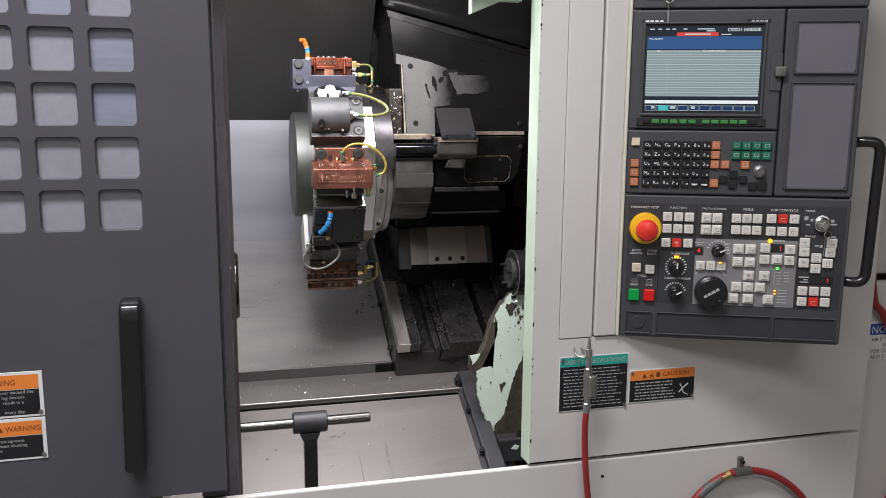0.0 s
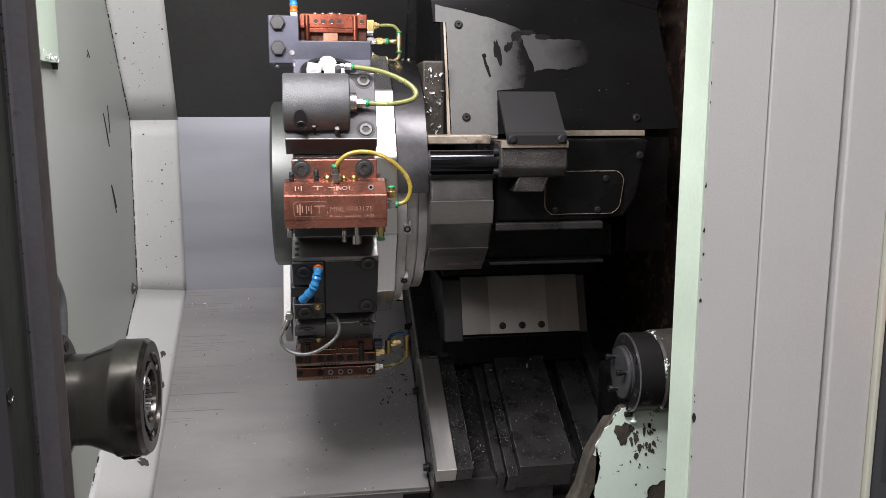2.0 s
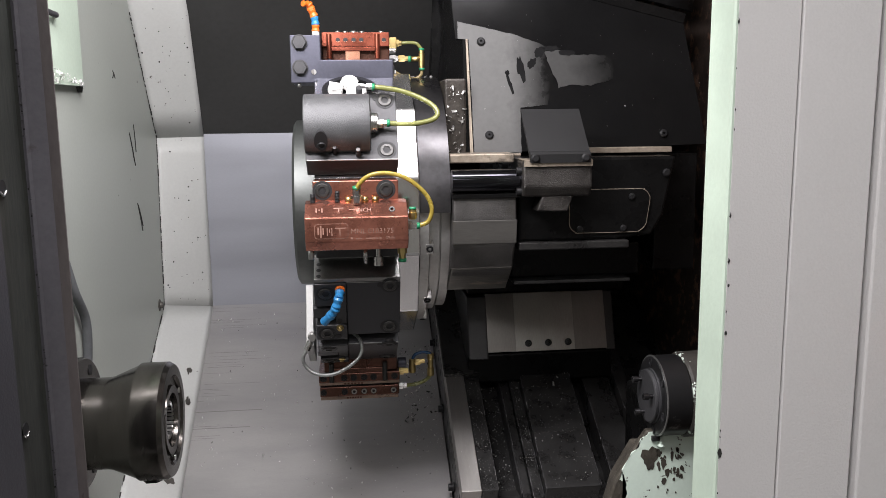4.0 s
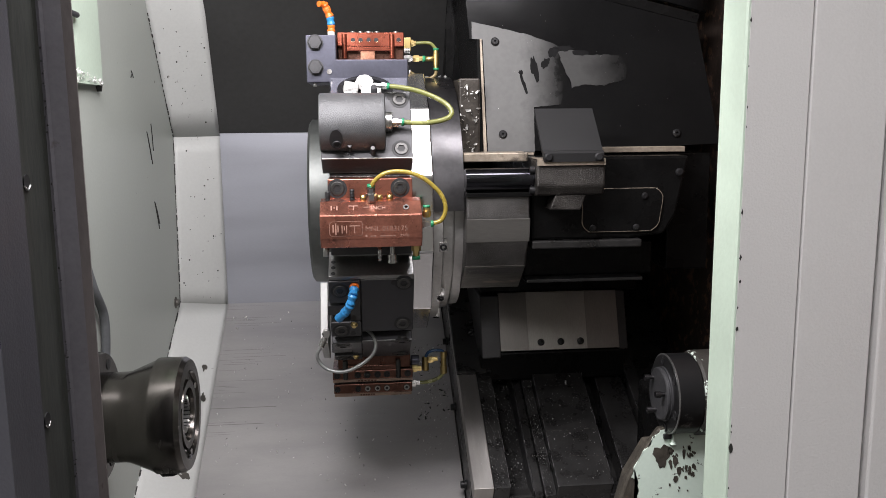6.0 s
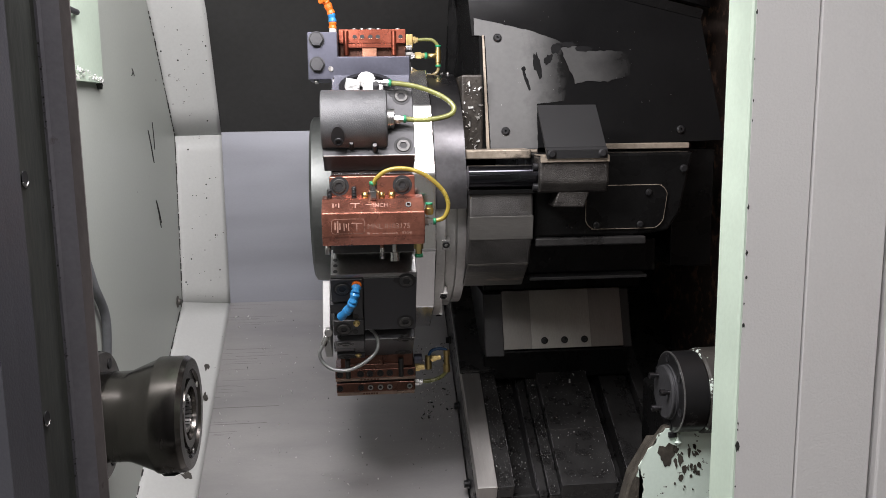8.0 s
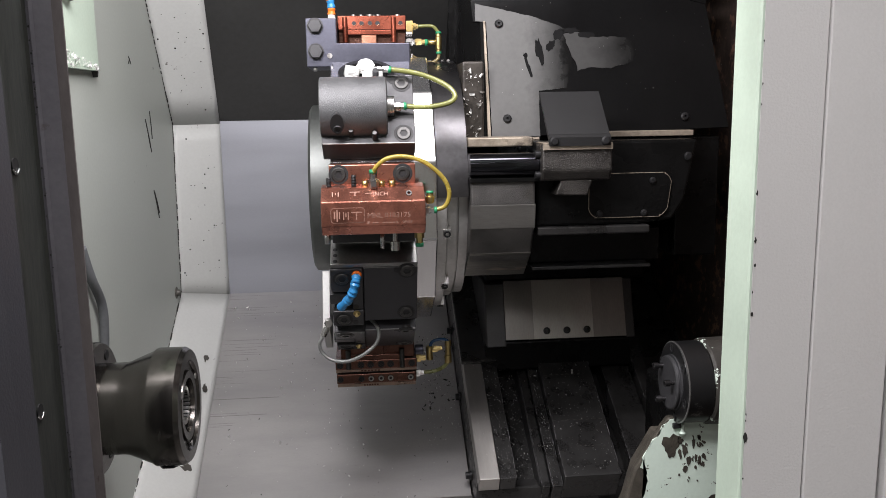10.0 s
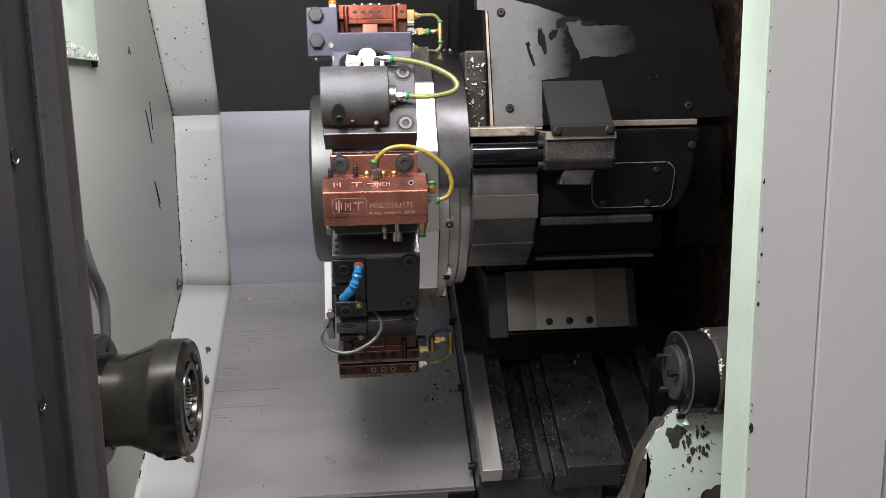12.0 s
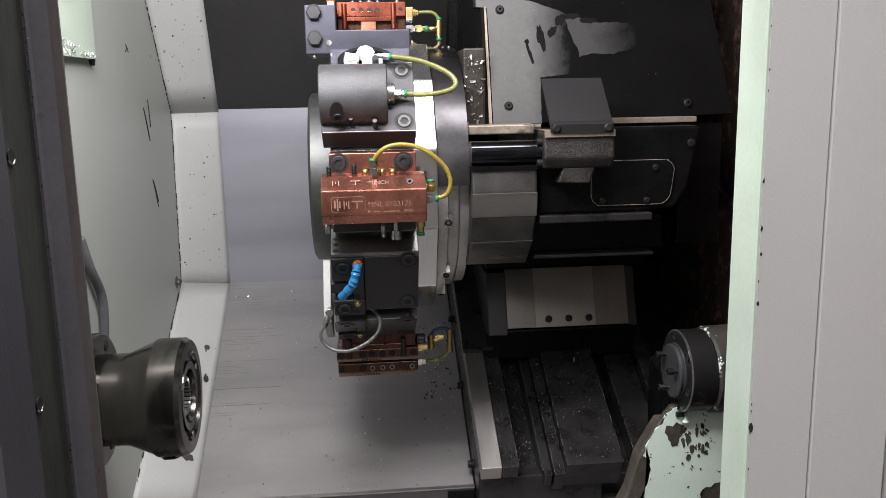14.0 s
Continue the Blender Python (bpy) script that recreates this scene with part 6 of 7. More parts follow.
right_b = slab("blank_bezel", 0.2735, PW, 1.3885, 1.7255, M["panel"], pend)
key_b = slab("keyboard_bezel", 0.0, 0.2705, 1.3885, 1.5075, M["panel"], pend)
op_b = slab("operator_bezel", 0.0, PW, 1.1085, 1.3855, M["panel"], pend)


def rim_recess(parent, u0, u1, z0, z1, material):
    part("recess", prism(rounded(u0, u1, z0, z1, 0.006, 4), -0.0012, 0.001, "y", 0.0), material, parent)
    n = 0.003
    t = bmesh.new()
    for a in ((u0 - n, u1 + n, z0 - n, z0), (u0 - n, u1 + n, z1, z1 + n), (u0 - n, u0, z0, z1), (u1, u1 + n, z0, z1)):
        box(a[0], a[1], -0.0045, 0.0, a[2], a[3], 0.0008, t)
    part("recess_rim", t, M["panel"], parent)


rim_recess(right_b, 0.293, 0.396, 1.614, 1.702, M["panel2"])
rim_recess(right_b, 0.2915, 0.396, 1.405, 1.594, M["panel2"])
latch = part("latch_plate", box(0.250, 0.2705, -0.0025, 0.001, 1.581, 1.647, 0.001), M["panel"], right_b)
part("latch", box(0.2575, 0.277, -0.011, -0.0026, 1.606, 1.624, 0.002), M["steel_grey"], latch, "small grey latch knob")


def fl(d):
    """The pendant's plane, d metres proud: x along it, y up."""
    return Matrix(((1, 0, 0, 0), (0, 0, -1, -d), (0, 1, 0, 0), (0, 0, 0, 1)))


# screen
S0, S1, T0, T1 = 0.030, 0.232, 1.543, 1.696
part("screen_recess", bars([(S0 - 0.004, S1 + 0.004, T0 - 0.004, T1 + 0.003)], None, fl(0.0004)), M["recess"], scr_b)
t = bmesh.new()
for a in ((S0 - 0.008, S1 + 0.008, T0 - 0.009, T0 - 0.004), (S0 - 0.008, S0 - 0.004, T0 - 0.004, T1 + 0.004), (S1 + 0.004, S1 + 0.008, T0 - 0.004, T1 + 0.004), (S0 - 0.008, S1 + 0.008, T1 + 0.004, T1 + 0.007)):
    box(a[0], a[1], -0.005, 0.0, a[2], a[3], 0.001, t)
part("screen_rim", t, M["panel"], scr_b)
scr = part("screen", bars([(S0, S1, T0, T1)], None, fl(0.0008)), M["scr_black"], scr_b, "lit display showing an empty alarm table")
part("screen_band", bars([(S0, S1, 1.655, 1.678)], None, fl(0.0011)), M["scr_blue"], scr)
part("screen_table", bars([(S0, S1, 1.570, 1.6535)], None, fl(0.0011)), M["scr_grey"], scr)
for k in range(18):
    part("screen_rule", bars([(S0, S1, 1.572 + 0.0046 * k, 1.5729 + 0.0046 * k)], None, fl(0.0014)), M["scr_line"], scr)
part("screen_rule", bars([(S0 + 0.038, S0 + 0.0387, 1.570, 1.6535)], None, fl(0.0015)), M["scr_yellow"], scr)
part("screen_prompt", bars([(S0, S1, 1.557, 1.563)], None, fl(0.0011)), M["scr_white"], scr)
for k in range(10):
    part("screen_softkey", bars([(S0 + 0.001 + 0.0198 * k, S0 + 0.0195 + 0.0198 * k, T0 + 0.001, T0 + 0.0105)], None, fl(0.0011)), M["scr_blue_dim"], scr)
    frame_lines(S0 + 0.001 + 0.0198 * k, S0 + 0.0195 + 0.0198 * k, T0 + 0.001, T0 + 0.0105, 0.0006, M["scr_line"], scr, fl(0.0013), "softkey_frame")
part("screen_active_key", bars([(S0 + 0.025, S0 + 0.043, T0 + 0.0015, T0 + 0.010)], None, fl(0.0014)), M["scr_cyan"], scr)
part("screen_alarm", bars([(S0 + 0.052, S0 + 0.126, 1.6785, 1.685)], None, fl(0.0014)), M["scr_red"], scr)
lettering("O0001 N00000", 0.0092, M["scr_white"], scr, fl(0.0014) @ Matrix.Translation((S0 + 0.141, 1.6865, 0)), squeeze=1.0)
lettering("PLC ALARM", 0.0046, M["scr_white"], scr, fl(0.0014) @ Matrix.Translation((S0 + 0.003, 1.672, 0)))
lettering("PLC ALARM MESSAGE", 0.0042, M["scr_white"], scr, fl(0.0016) @ Matrix.Translation((S0 + 0.100, 1.6508, 0)))
lettering("No.", 0.0042, M["scr_white"], scr, fl(0.0016) @ Matrix.Translation((S0 + 0.018, 1.6508, 0)))
part("screen_small_print", bars([(S0 + 0.003, S0 + 0.012, 1.690, 1.692), (S0 + 0.018, S0 + 0.025, 1.690, 1.692), (S0 + 0.032, S0 + 0.039, 1.690, 1.692), (S0 + 0.043, S0 + 0.050, 1.690, 1.692), (S0 + 0.063, S0 + 0.070, 1.690, 1.692), (S0 + 0.088, S0 + 0.118, 1.690, 1.692), (S0 + 0.104, S0 + 0.120, 1.6865, 1.6885), (S0 + 0.130, S0 + 0.148, 1.680, 1.682)] + [(S0 + 0.012, S0 + 0.018, 1.5475, 1.552), (S0 + 0.046, S0 + 0.056, 1.5475, 1.552), (S0 + 0.084, S0 + 0.091, 1.5475, 1.552)] + [(S0 + 0.066, S0 + 0.112, 1.6805, 1.683)], None, fl(0.0017)), M["scr_line"], scr)
part("maker_plate", bars([(0.018, 0.066, 1.7025, 1.7085)], None, fl(0.0004)), M["recess"], scr_b)
part("maker_mark", bars([(0.025 + 0.0085 * k, 0.0315 + 0.0085 * k, 1.7038, 1.7072) for k in range(4)], None, fl(0.0007)), M["sign_white"], scr_b)
part("model_plate", bars([(0.203, 0.246, 1.7015, 1.7078)], None, fl(0.0004)), M["recess"], scr_b)
part("model_mark", bars([(0.212 + 0.0075 * k, 0.2175 + 0.0075 * k, 1.7032, 1.7062) for k in range(4)], None, fl(0.0007)), M["print"], scr_b)
part("softkey_strip", box(0.0165, 0.248, -0.003, 0.001, 1.5165, 1.531, 0.001), M["recess"], scr_b)


def key(name, u, z, w, hgt, material, parent, out=0.004, base=0.0):
    return part(name, box(u - w / 2, u + w / 2, -base - out, -base + 0.0008, z - hgt / 2, z + hgt / 2, 0.0012, seg=1), material, parent)


for k in range(12):
    u = 0.0345 + 0.0166 * k + (0.0075 if k > 5 else 0)
    key("softkey", u, 1.524, 0.0135, 0.0075, M["softkey"] if k not in (0, 11) else M["key_black"], scr_b, 0.003, 0.003)

# keyboard
legend = ["ONGP789", "XZCY456", "UWHV123", "MSTL-0.", "IKRF/  "]
for j, row in enumerate(legend):
    for i, ch in enumerate(row):
        u, z = 0.039 + 0.0178 * i, 1.4805 - 0.0176 * j
        kk = key("key", u, z, 0.0152, 0.0148, M["key_black"], key_b, 0.005)
        if ch != " ":
            lettering(ch, 0.0088, M["sign_white"], kk, fl(0.0053) @ Matrix.Translation((u - 0.0052, z - 0.0025, 0)))
            part("legend_bar", bars([(u + 0.002, u + 0.0055, z - 0.003, z)], None, fl(0.0053)), M["print"], kk)
        else:
            part("legend_bar", bars([(u - 0.005, u + 0.005, z - 0.004, z - 0.001)], None, fl(0.0053)), M["sign_white"], kk)
for u, z in ((0.0172, 1.4455), (0.0172, 1.428), (0.0172, 1.4105), (0.1633, 1.4805), (0.1633, 1.4629), (0.1633, 1.4453), (0.1815, 1.4453), (0.2175, 1.4453), (0.1633, 1.4101)):
    kk = key("key", u, z, 0.0155, 0.0148, M["key_brown"], key_b, 0.005)
    frame_lines(u - 0.004, u + 0.004, z - 0.003, z + 0.004, 0.0009, M["print"], kk, fl(0.0053), "legend")
key("key", 0.0172, 1.486, 0.0155, 0.0148, M["key_cream"], key_b, 0.005)
for j in range(2):
    for i in range(4):
        u, z = 0.200 + 0.0179 * i, 1.4805 - 0.0176 * j
        kk = key("key", u, z, 0.0158, 0.0150, M["key_green"], key_b, 0.005)
        frame_lines(u - 0.004, u + 0.004, z - 0.002, z + 0.004, 0.0009, M["print"], kk, fl(0.0053), "legend")
for u, z in ((0.179, 1.418), (0.1968, 1.4275), (0.2148, 1.418), (0.1968, 1.409), (0.233, 1.4065), (0.2505, 1.4065)):
    key("key", u, z, 0.0152, 0.0142, M["key_black"], key_b, 0.005)
part("round_socket", lathe((0.2435, 0, 1.4335), (0, -1, 0), [(0, 0.0115), (0.003, 0.0115), (0.004, 0.009), (0.010, 0.009), (0.0115, 0.007)], 28), M["steel_grey"], key_b, "round grey socket cap")

# operator panel
part("overlay", bars([(0.010, 0.404, 1.176, 1.3705)], None, fl(0.0003)), M["overlay"], op_b)
part("overlay_inset", bars([(0.137, 0.322, 1.177, 1.305)], None, fl(0.0006)), M["overlay_grey"], op_b)
for d in ((0.0700, 0.0712, 1.178, 1.369), (0.1350, 0.1362, 1.178, 1.369), (0.1985, 0.1995, 1.306, 1.369), (0.2600, 0.261, 1.306, 1.369), (0.3245, 0.3255, 1.178, 1.369), (0.3255, 0.403, 1.318, 1.319), (0.071, 0.135, 1.2805, 1.2815)):
    part("overlay_divider", bars([d], None, fl(0.0009)), M["recess"], op_b)
TX = lambda words, u, z, sz: lettering(words, sz, M["sign_white"], op_b, fl(0.0012) @ Matrix.Translation((u, z, 0)), True)
TX("EMERGENCY STOP", 0.040, 1.3625, 0.0062)
TX("FUNCTION", 0.102, 1.3625, 0.0062)
TX("TAILSTOCK SPINDLE", 0.167, 1.3625, 0.0048)
TX("MODE", 0.229, 1.3625, 0.0062)
TX("CHIP CONVEYOR", 0.294, 1.3625, 0.0062)
TX("PANEL", 0.340, 1.3625, 0.0058)
TX("DOOR", 0.028, 1.279, 0.0056)
TX("UNLOCK", 0.028, 1.273, 0.0056)
TX("SINGLE", 0.057, 1.279, 0.0056)
TX("BLOCK", 0.057, 1.273, 0.0056)
TX("CYCLE", 0.040, 1.2295, 0.0058)
TX("START", 0.026, 1.2115, 0.0058)
TX("STOP", 0.055, 1.2115, 0.0058)
TX("% OVERRIDE", 0.110, 1.2745, 0.0060)
TX("% RAPID OVERRIDE", 0.107, 1.2265, 0.0056)
TX("SPINDLE", 0.343, 1.3148, 0.0050)
TX("ING", 0.384, 1.3148, 0.0050)
for u in (0.0265, 0.055):
    frame_lines(u - 0.005, u + 0.005, 1.2165, 1.2225, 0.0008, M["print"], op_b, fl(0.0012), "outline_mark")
es = part("emergency_stop", lathe((0.0425, 0, 1.322), (0, -1, 0), [(0, 0.0300), (0.006, 0.0300), (0.010, 0.0285), (0.012, 0.017)], 48), M["yellow_plastic"], op_b, "yellow collar of the emergency stop")
part("mushroom", lathe((0.0425, -0.011, 1.322), (0, -1, 0), [(0, 0.013), (0.012, 0.013), (0.016, 0.020), (0.024, 0.0205), (0.031, 0.017), (0.034, 0.010), (0.035, 0.003)], 40), M["red_plastic"], es, "red mushroom button")


MARKS = (
    ((-0.0045, 0.0035, 0.0010, 0.0016), (-0.0045, -0.0039, -0.0035, 0.0010), (-0.002, 0.0045, -0.0055, -0.0048)),
    ((-0.0040, 0.0040, -0.0022, -0.0016), (0.0022, 0.0040, -0.0032, -0.0006), (-0.0035, 0.0020, 0.0030, 0.0036)),
    ((-0.0030, -0.0024, -0.0030, 0.0035), (0.0024, 0.0030, -0.0030, 0.0035), (-0.0024, 0.0024, 0.0029, 0.0035), (-0.004, 0.004, -0.0056, -0.0050)),
    ((-0.0035, 0.0035, 0.0002, 0.0008), (-0.0006, 0.0000, -0.0028, 0.0038), (-0.0042, 0.0042, -0.0058, -0.0051)),
    ((-0.0040, 0.0010, 0.0028, 0.0034), (-0.0040, 0.0040, 0.0008, 0.0013), (-0.0040, 0.0025, -0.0012, -0.0007), (-0.0030, 0.0040, -0.0056, -0.0050)),
)


def cap(u, z, material=None, w=0.0168, hgt=0.0168, mark=True, parent=None):
    kk = key("push_button", u, z, w, hgt, material or M["key_white"], parent or op_b, 0.0055, 0.0006)
    if material is M["key_clear"]:
        part("button_cap", box(u - w * 0.36, u + w * 0.36, -0.0078, -0.0055, z - hgt * 0.36, z + hgt * 0.36, 0.0010, seg=1), M["key_white"], kk)
    if mark:
        rows = MARKS[int(u * 1000 + z * 1700) % len(MARKS)]
        red = material is M["red_plastic"]
        part("button_mark", bars([(u + a, u + b, z + c, z + d) for a, b, c, d in rows], None, fl(0.0081 if material is M["key_clear"] else 0.0064)), M["sign_white"] if red else M["overlay_grey"], kk)
    return kk


for j in range(2):
    for i in range(3):
        cap(0.0825 + 0.0200 * i, 1.3455 - 0.0228 * j)
        cap(0.2083 + 0.0188 * i, 1.3455 - 0.0218 * j)
        cap(0.2712 + 0.0203 * i, 1.3465 - 0.0238 * j, M["red_plastic"] if (i, j) == (1, 0) else None)
    for i in range(2):
        cap(0.1538 + 0.0197 * i, 1.3450 - 0.0225 * j, M["key_clear"], 0.0182, 0.0190)
for i, m in enumerate((None, M["red_plastic"], None)):
    cap(0.0818 + 0.0203 * i, 1.2955, m)
cap(0.029, 1.2455, M["key_cream"])
cap(0.0545, 1.2425)
for u, m in ((0.0262, "btn_green"), (0.0550, "btn_red")):
    part("start_button" if m == "btn_green" else "stop_button", box(u - 0.0098, u + 0.0098, -0.008, 0.0002, 1.1815, 1.2035, 0.002), M[m], op_b, "lit green square button" if m == "btn_green" else "lit red square button")
for i in range(3):
    cap(0.1480 + 0.0190 * i, 1.2535, mark=True)
for u, z in ((0.2155, 1.2875), (0.2375, 1.2875), (0.2155, 1.2625), (0.2375, 1.2625), (0.2370, 1.2370), (0.2655, 1.2370), (0.2160, 1.2145), (0.2375, 1.2145), (0.2590, 1.2145), (0.2115, 1.1920), (0.2385, 1.1920), (0.2755, 1.1915), (0.2860, 1.2690)):
    cap(u, z, M["key_clear"], 0.0190, 0.0185)
for u, z in ((0.2638, 1.2905), (0.3085, 1.2890), (0.2638, 1.2690), (0.3085, 1.2680), (0.3335, 1.3030), (0.3815, 1.3030), (0.3340, 1.2855), (0.3800, 1.2855), (0.3560, 1.2745), (0.3345, 1.2645), (0.3765, 1.2650), (0.3560, 1.2545)):
    cap(u, z, None, 0.0180, 0.0172)
for i in range(3):
    cap(0.3362 + 0.0206 * i, 1.2110)
    cap(0.3365 + 0.0206 * i, 1.1905, M["red_plastic"] if i == 1 else None)
part("digit_window", box(0.1365, 0.1515, -0.0025, 0.0, 1.2745, 1.2895, 0.0008), M["recess"], op_b)
lettering("4", 0.012, M["led_red"], op_b, fl(0.0028) @ Matrix.Translation((0.1405, 1.278, 0)))
part("digit_window", box(0.2745, 0.2980, -0.0025, 0.0, 1.2830, 1.2985, 0.0008), M["recess"], op_b)
lettering("1", 0.012, M["led_red"], op_b, fl(0.0028) @ Matrix.Translation((0.2885, 1.2865, 0)))
part("digit_window", box(0.3255, 0.3895, -0.0025, 0.0, 1.2245, 1.2405, 0.0008), M["recess"], op_b)
lettering("1", 0.011, M["led_red"], op_b, fl(0.0028) @ Matrix.Translation((0.377, 1.2285, 0)))
part("window_print", bars([(0.328, 0.346, 1.2360, 1.2385), (0.336, 0.344, 1.2315, 1.2335), (0.330, 0.346, 1.2270, 1.2290)], None, fl(0.0028)), M["print"], op_b)


def dial(u, z, r, tall, ticks, parent, pointer=60):
    d = part("rotary_knob", lathe((u, -0.001, z), (0, -1, 0), [(0, r), (tall * 0.35, r), (tall * 0.45, r * 0.78), (tall, r * 0.7), (tall + 0.001, r * 0.6)], 32), M["black_plastic"], parent, "black rotary knob")
    a = math.radians(pointer)
    part("grip", box(-r * 0.22, r * 0.22, -tall - 0.006, -tall * 0.4, -r * 0.85, r * 0.95, 0.001, m=Matrix.Translation((u, 0, z)) @ Matrix.Rotation(-a, 4, "Y")), M["black_plastic"], d)
    part("pointer", box(-r * 0.10, r * 0.10, -tall - 0.0066, -tall - 0.0058, 0, r * 0.9, 0.0, m=Matrix.Translation((u, 0, z)) @ Matrix.Rotation(-a, 4, "Y")), M["sign_white"], d)
    rects = bmesh.new()
    for k in range(ticks[0]):
        q = math.radians(ticks[1] + (ticks[2] - ticks[1]) * k / (ticks[0] - 1))
        box(-0.0009, 0.0009, -0.0013, -0.0009, r * 1.35, r * 1.62, 0.0, rects, Matrix.Translation((u, 0, z)) @ Matrix.Rotation(q, 4, "Y"))
    part("dial_ticks", rects, M["sign_white"], parent)
    return d


dial(0.1030, 1.2490, 0.0125, 0.016, (18, -140, 140), op_b, 0)
dial(0.1040, 1.1990, 0.0125, 0.016, (11, -75, 75), op_b, -60)
dial(0.1790, 1.2830, 0.0125, 0.016, (11, -75, 105), op_b, -65)
part("dial_lamp", box(0.099, 0.108, -0.003, 0.0, 1.2655, 1.2705, 0.0005), M["led_amber"], op_b)
part("lamp", cyl((0.272, -0.0005, 1.3040), (0.272, -0.003, 1.3040), 0.0042, 16), M["led_amber"], op_b, "lit amber lamp")
part("lamp", cyl((0.2885, -0.0005, 1.2520), (0.2885, -0.003, 1.2520), 0.0026, 12), M["led_green"], op_b, "lit green lamp")
for z in (1.2090, 1.2030):
    part("lamp", cyl((0.2870, -0.0005, z), (0.2870, -0.0022, z), 0.0018, 10), M["led_amber"], op_b)
part("lamp", box(0.181, 0.186, -0.0068, -0.006, 1.259, 1.2615), M["led_amber"], op_b)
part("axis_print", bars([(0.284, 0.285, 1.220, 1.244)] + [(0.288, 0.296, 1.2435 - 0.0055 * k, 1.2450 - 0.0055 * k) for k in range(5)] + [(0.302, 0.311, 1.2435 - 0.0055 * k, 1.2450 - 0.0055 * k) for k in range(4)] + [(0.292, 0.309, 1.2085 - 0.0058 * k, 1.2105 - 0.0058 * k) for k in range(5)], None, fl(0.0012)), M["print"], op_b)
part("symbol_print", bars([(0.330, 0.337, 1.345, 1.352), (0.341, 0.346, 1.343, 1.348), (0.377, 0.383, 1.342, 1.347), (0.376, 0.388, 1.3365, 1.3395), (0.333, 0.341, 1.335, 1.3375), (0.352, 0.359, 1.2960, 1.2985), (0.361, 0.366, 1.294, 1.299), (0.278, 0.299, 1.3025, 1.3060), (0.136, 0.154, 1.2960, 1.2980), (0.140, 0.148, 1.2920, 1.2945), (0.193, 0.202, 1.285, 1.287), (0.193, 0.201, 1.277, 1.279), (0.190, 0.199, 1.2945, 1.2975), (0.140, 0.141, 1.2375, 1.2385)], None, fl(0.0012)), M["print"], op_b)
jog = part("handwheel", lathe((0.1690, -0.001, 1.2040), (0, -1, 0), [(0, 0.030), (0.004, 0.0305), (0.014, 0.0300), (0.016, 0.027), (0.018, 0.026), (0.019, 0.0245), (0.0195, 0.010)], 56), M["black_plastic"], op_b, "large black jog wheel")
part("finger_knob", lathe((0.185, -0.018, 1.187), (0, -1, 0), [(0, 0.005), (0.008, 0.006), (0.010, 0.004)], 20), M["black_plastic"], jog)
part("wheel_mark", bars([(-0.016 + 0.0082 * k, -0.0095 + 0.0082 * k, -0.0025, 0.0025) for k in range(4)], None, Matrix.Translation((0.169, 0, 1.204)) @ fl(0.0208) @ Matrix.Rotation(math.radians(32), 4, "Z")), M["print"], jog)
part("wheel_arrows", hose([(0.140, -0.001, 1.236), (0.146, -0.001, 1.2425), (0.154, -0.001, 1.2455)], 0.0006, 6), M["sign_white"], op_b)
part("wheel_arrows", hose([(0.181, -0.001, 1.2455), (0.190, -0.001, 1.2415), (0.196, -0.001, 1.234)], 0.0006, 6), M["sign_white"], op_b)
ks = part("key_switch", lathe((0.361, -0.0005, 1.338), (0, -1, 0), [(0, 0.0135), (0.006, 0.0135), (0.008, 0.011), (0.012, 0.010)], 28), M["steel"], op_b, "chrome key switch")
part("key", box(0.3585, 0.3635, -0.034, -0.012, 1.331, 1.345, 0.001, m=Matrix.Translation((0.361, 0, 1.338)) @ Matrix.Rotation(math.radians(40), 4, "Y") @ Matrix.Translation((-0.361, 0, -1.338))), M["steel"], ks)
part("key_ring", hose([(0.366, -0.028, 1.331), (0.371, -0.028, 1.325), (0.370, -0.027, 1.318), (0.364, -0.026, 1.316), (0.360, -0.026, 1.322), (0.364, -0.027, 1.330)], 0.0009, 6), M["steel"], ks)
part("key_chain", hose([(0.366, -0.012, 1.316), (0.3665, -0.010, 1.300), (0.366, -0.010, 1.285), (0.3665, -0.010, 1.2795)], 0.0007, 6), M["steel"], ks)
part("dial_ticks", prism([(0.349, 1.347), (0.355, 1.353), (0.362, 1.355), (0.370, 1.352), (0.374, 1.347), (0.373, 1.345), (0.369, 1.349), (0.362, 1.352), (0.356, 1.350), (0.351, 1.345)], -0.0012, -0.0009, "y"), M["sign_white"], op_b)
# trays along the foot of the pendant
for u0, u1 in ((0.0125, 0.0620), (0.0705, 0.2835), (0.2885, 0.4000)):
    t = bmesh.new()
    z0, z1 = 1.1145, 1.159
    for a in ((u0, u1, z0, z0 + 0.003), (u0, u1, z1 - 0.002, z1), (u0, u0 + 0.002, z0 + 0.003, z1 - 0.002), (u1 - 0.002, u1, z0 + 0.003, z1 - 0.002)):
        box(a[0], a[1], -0.004, 0.0, a[2], a[3], 0.0008, t)
    part("tray_rim", t, M["panel"], op_b)
    part("tray", bars([(u0 + 0.002, u1 - 0.002, z0 + 0.003, z1 - 0.002)], None, fl(0.0005)), M["overlay"], op_b)
part("blank_plug", lathe((0.037, -0.0005, 1.137), (0, -1, 0), [(0, 0.0135), (0.0015, 0.013), (0.002, 0.011)], 28), M["overlay"], op_b)
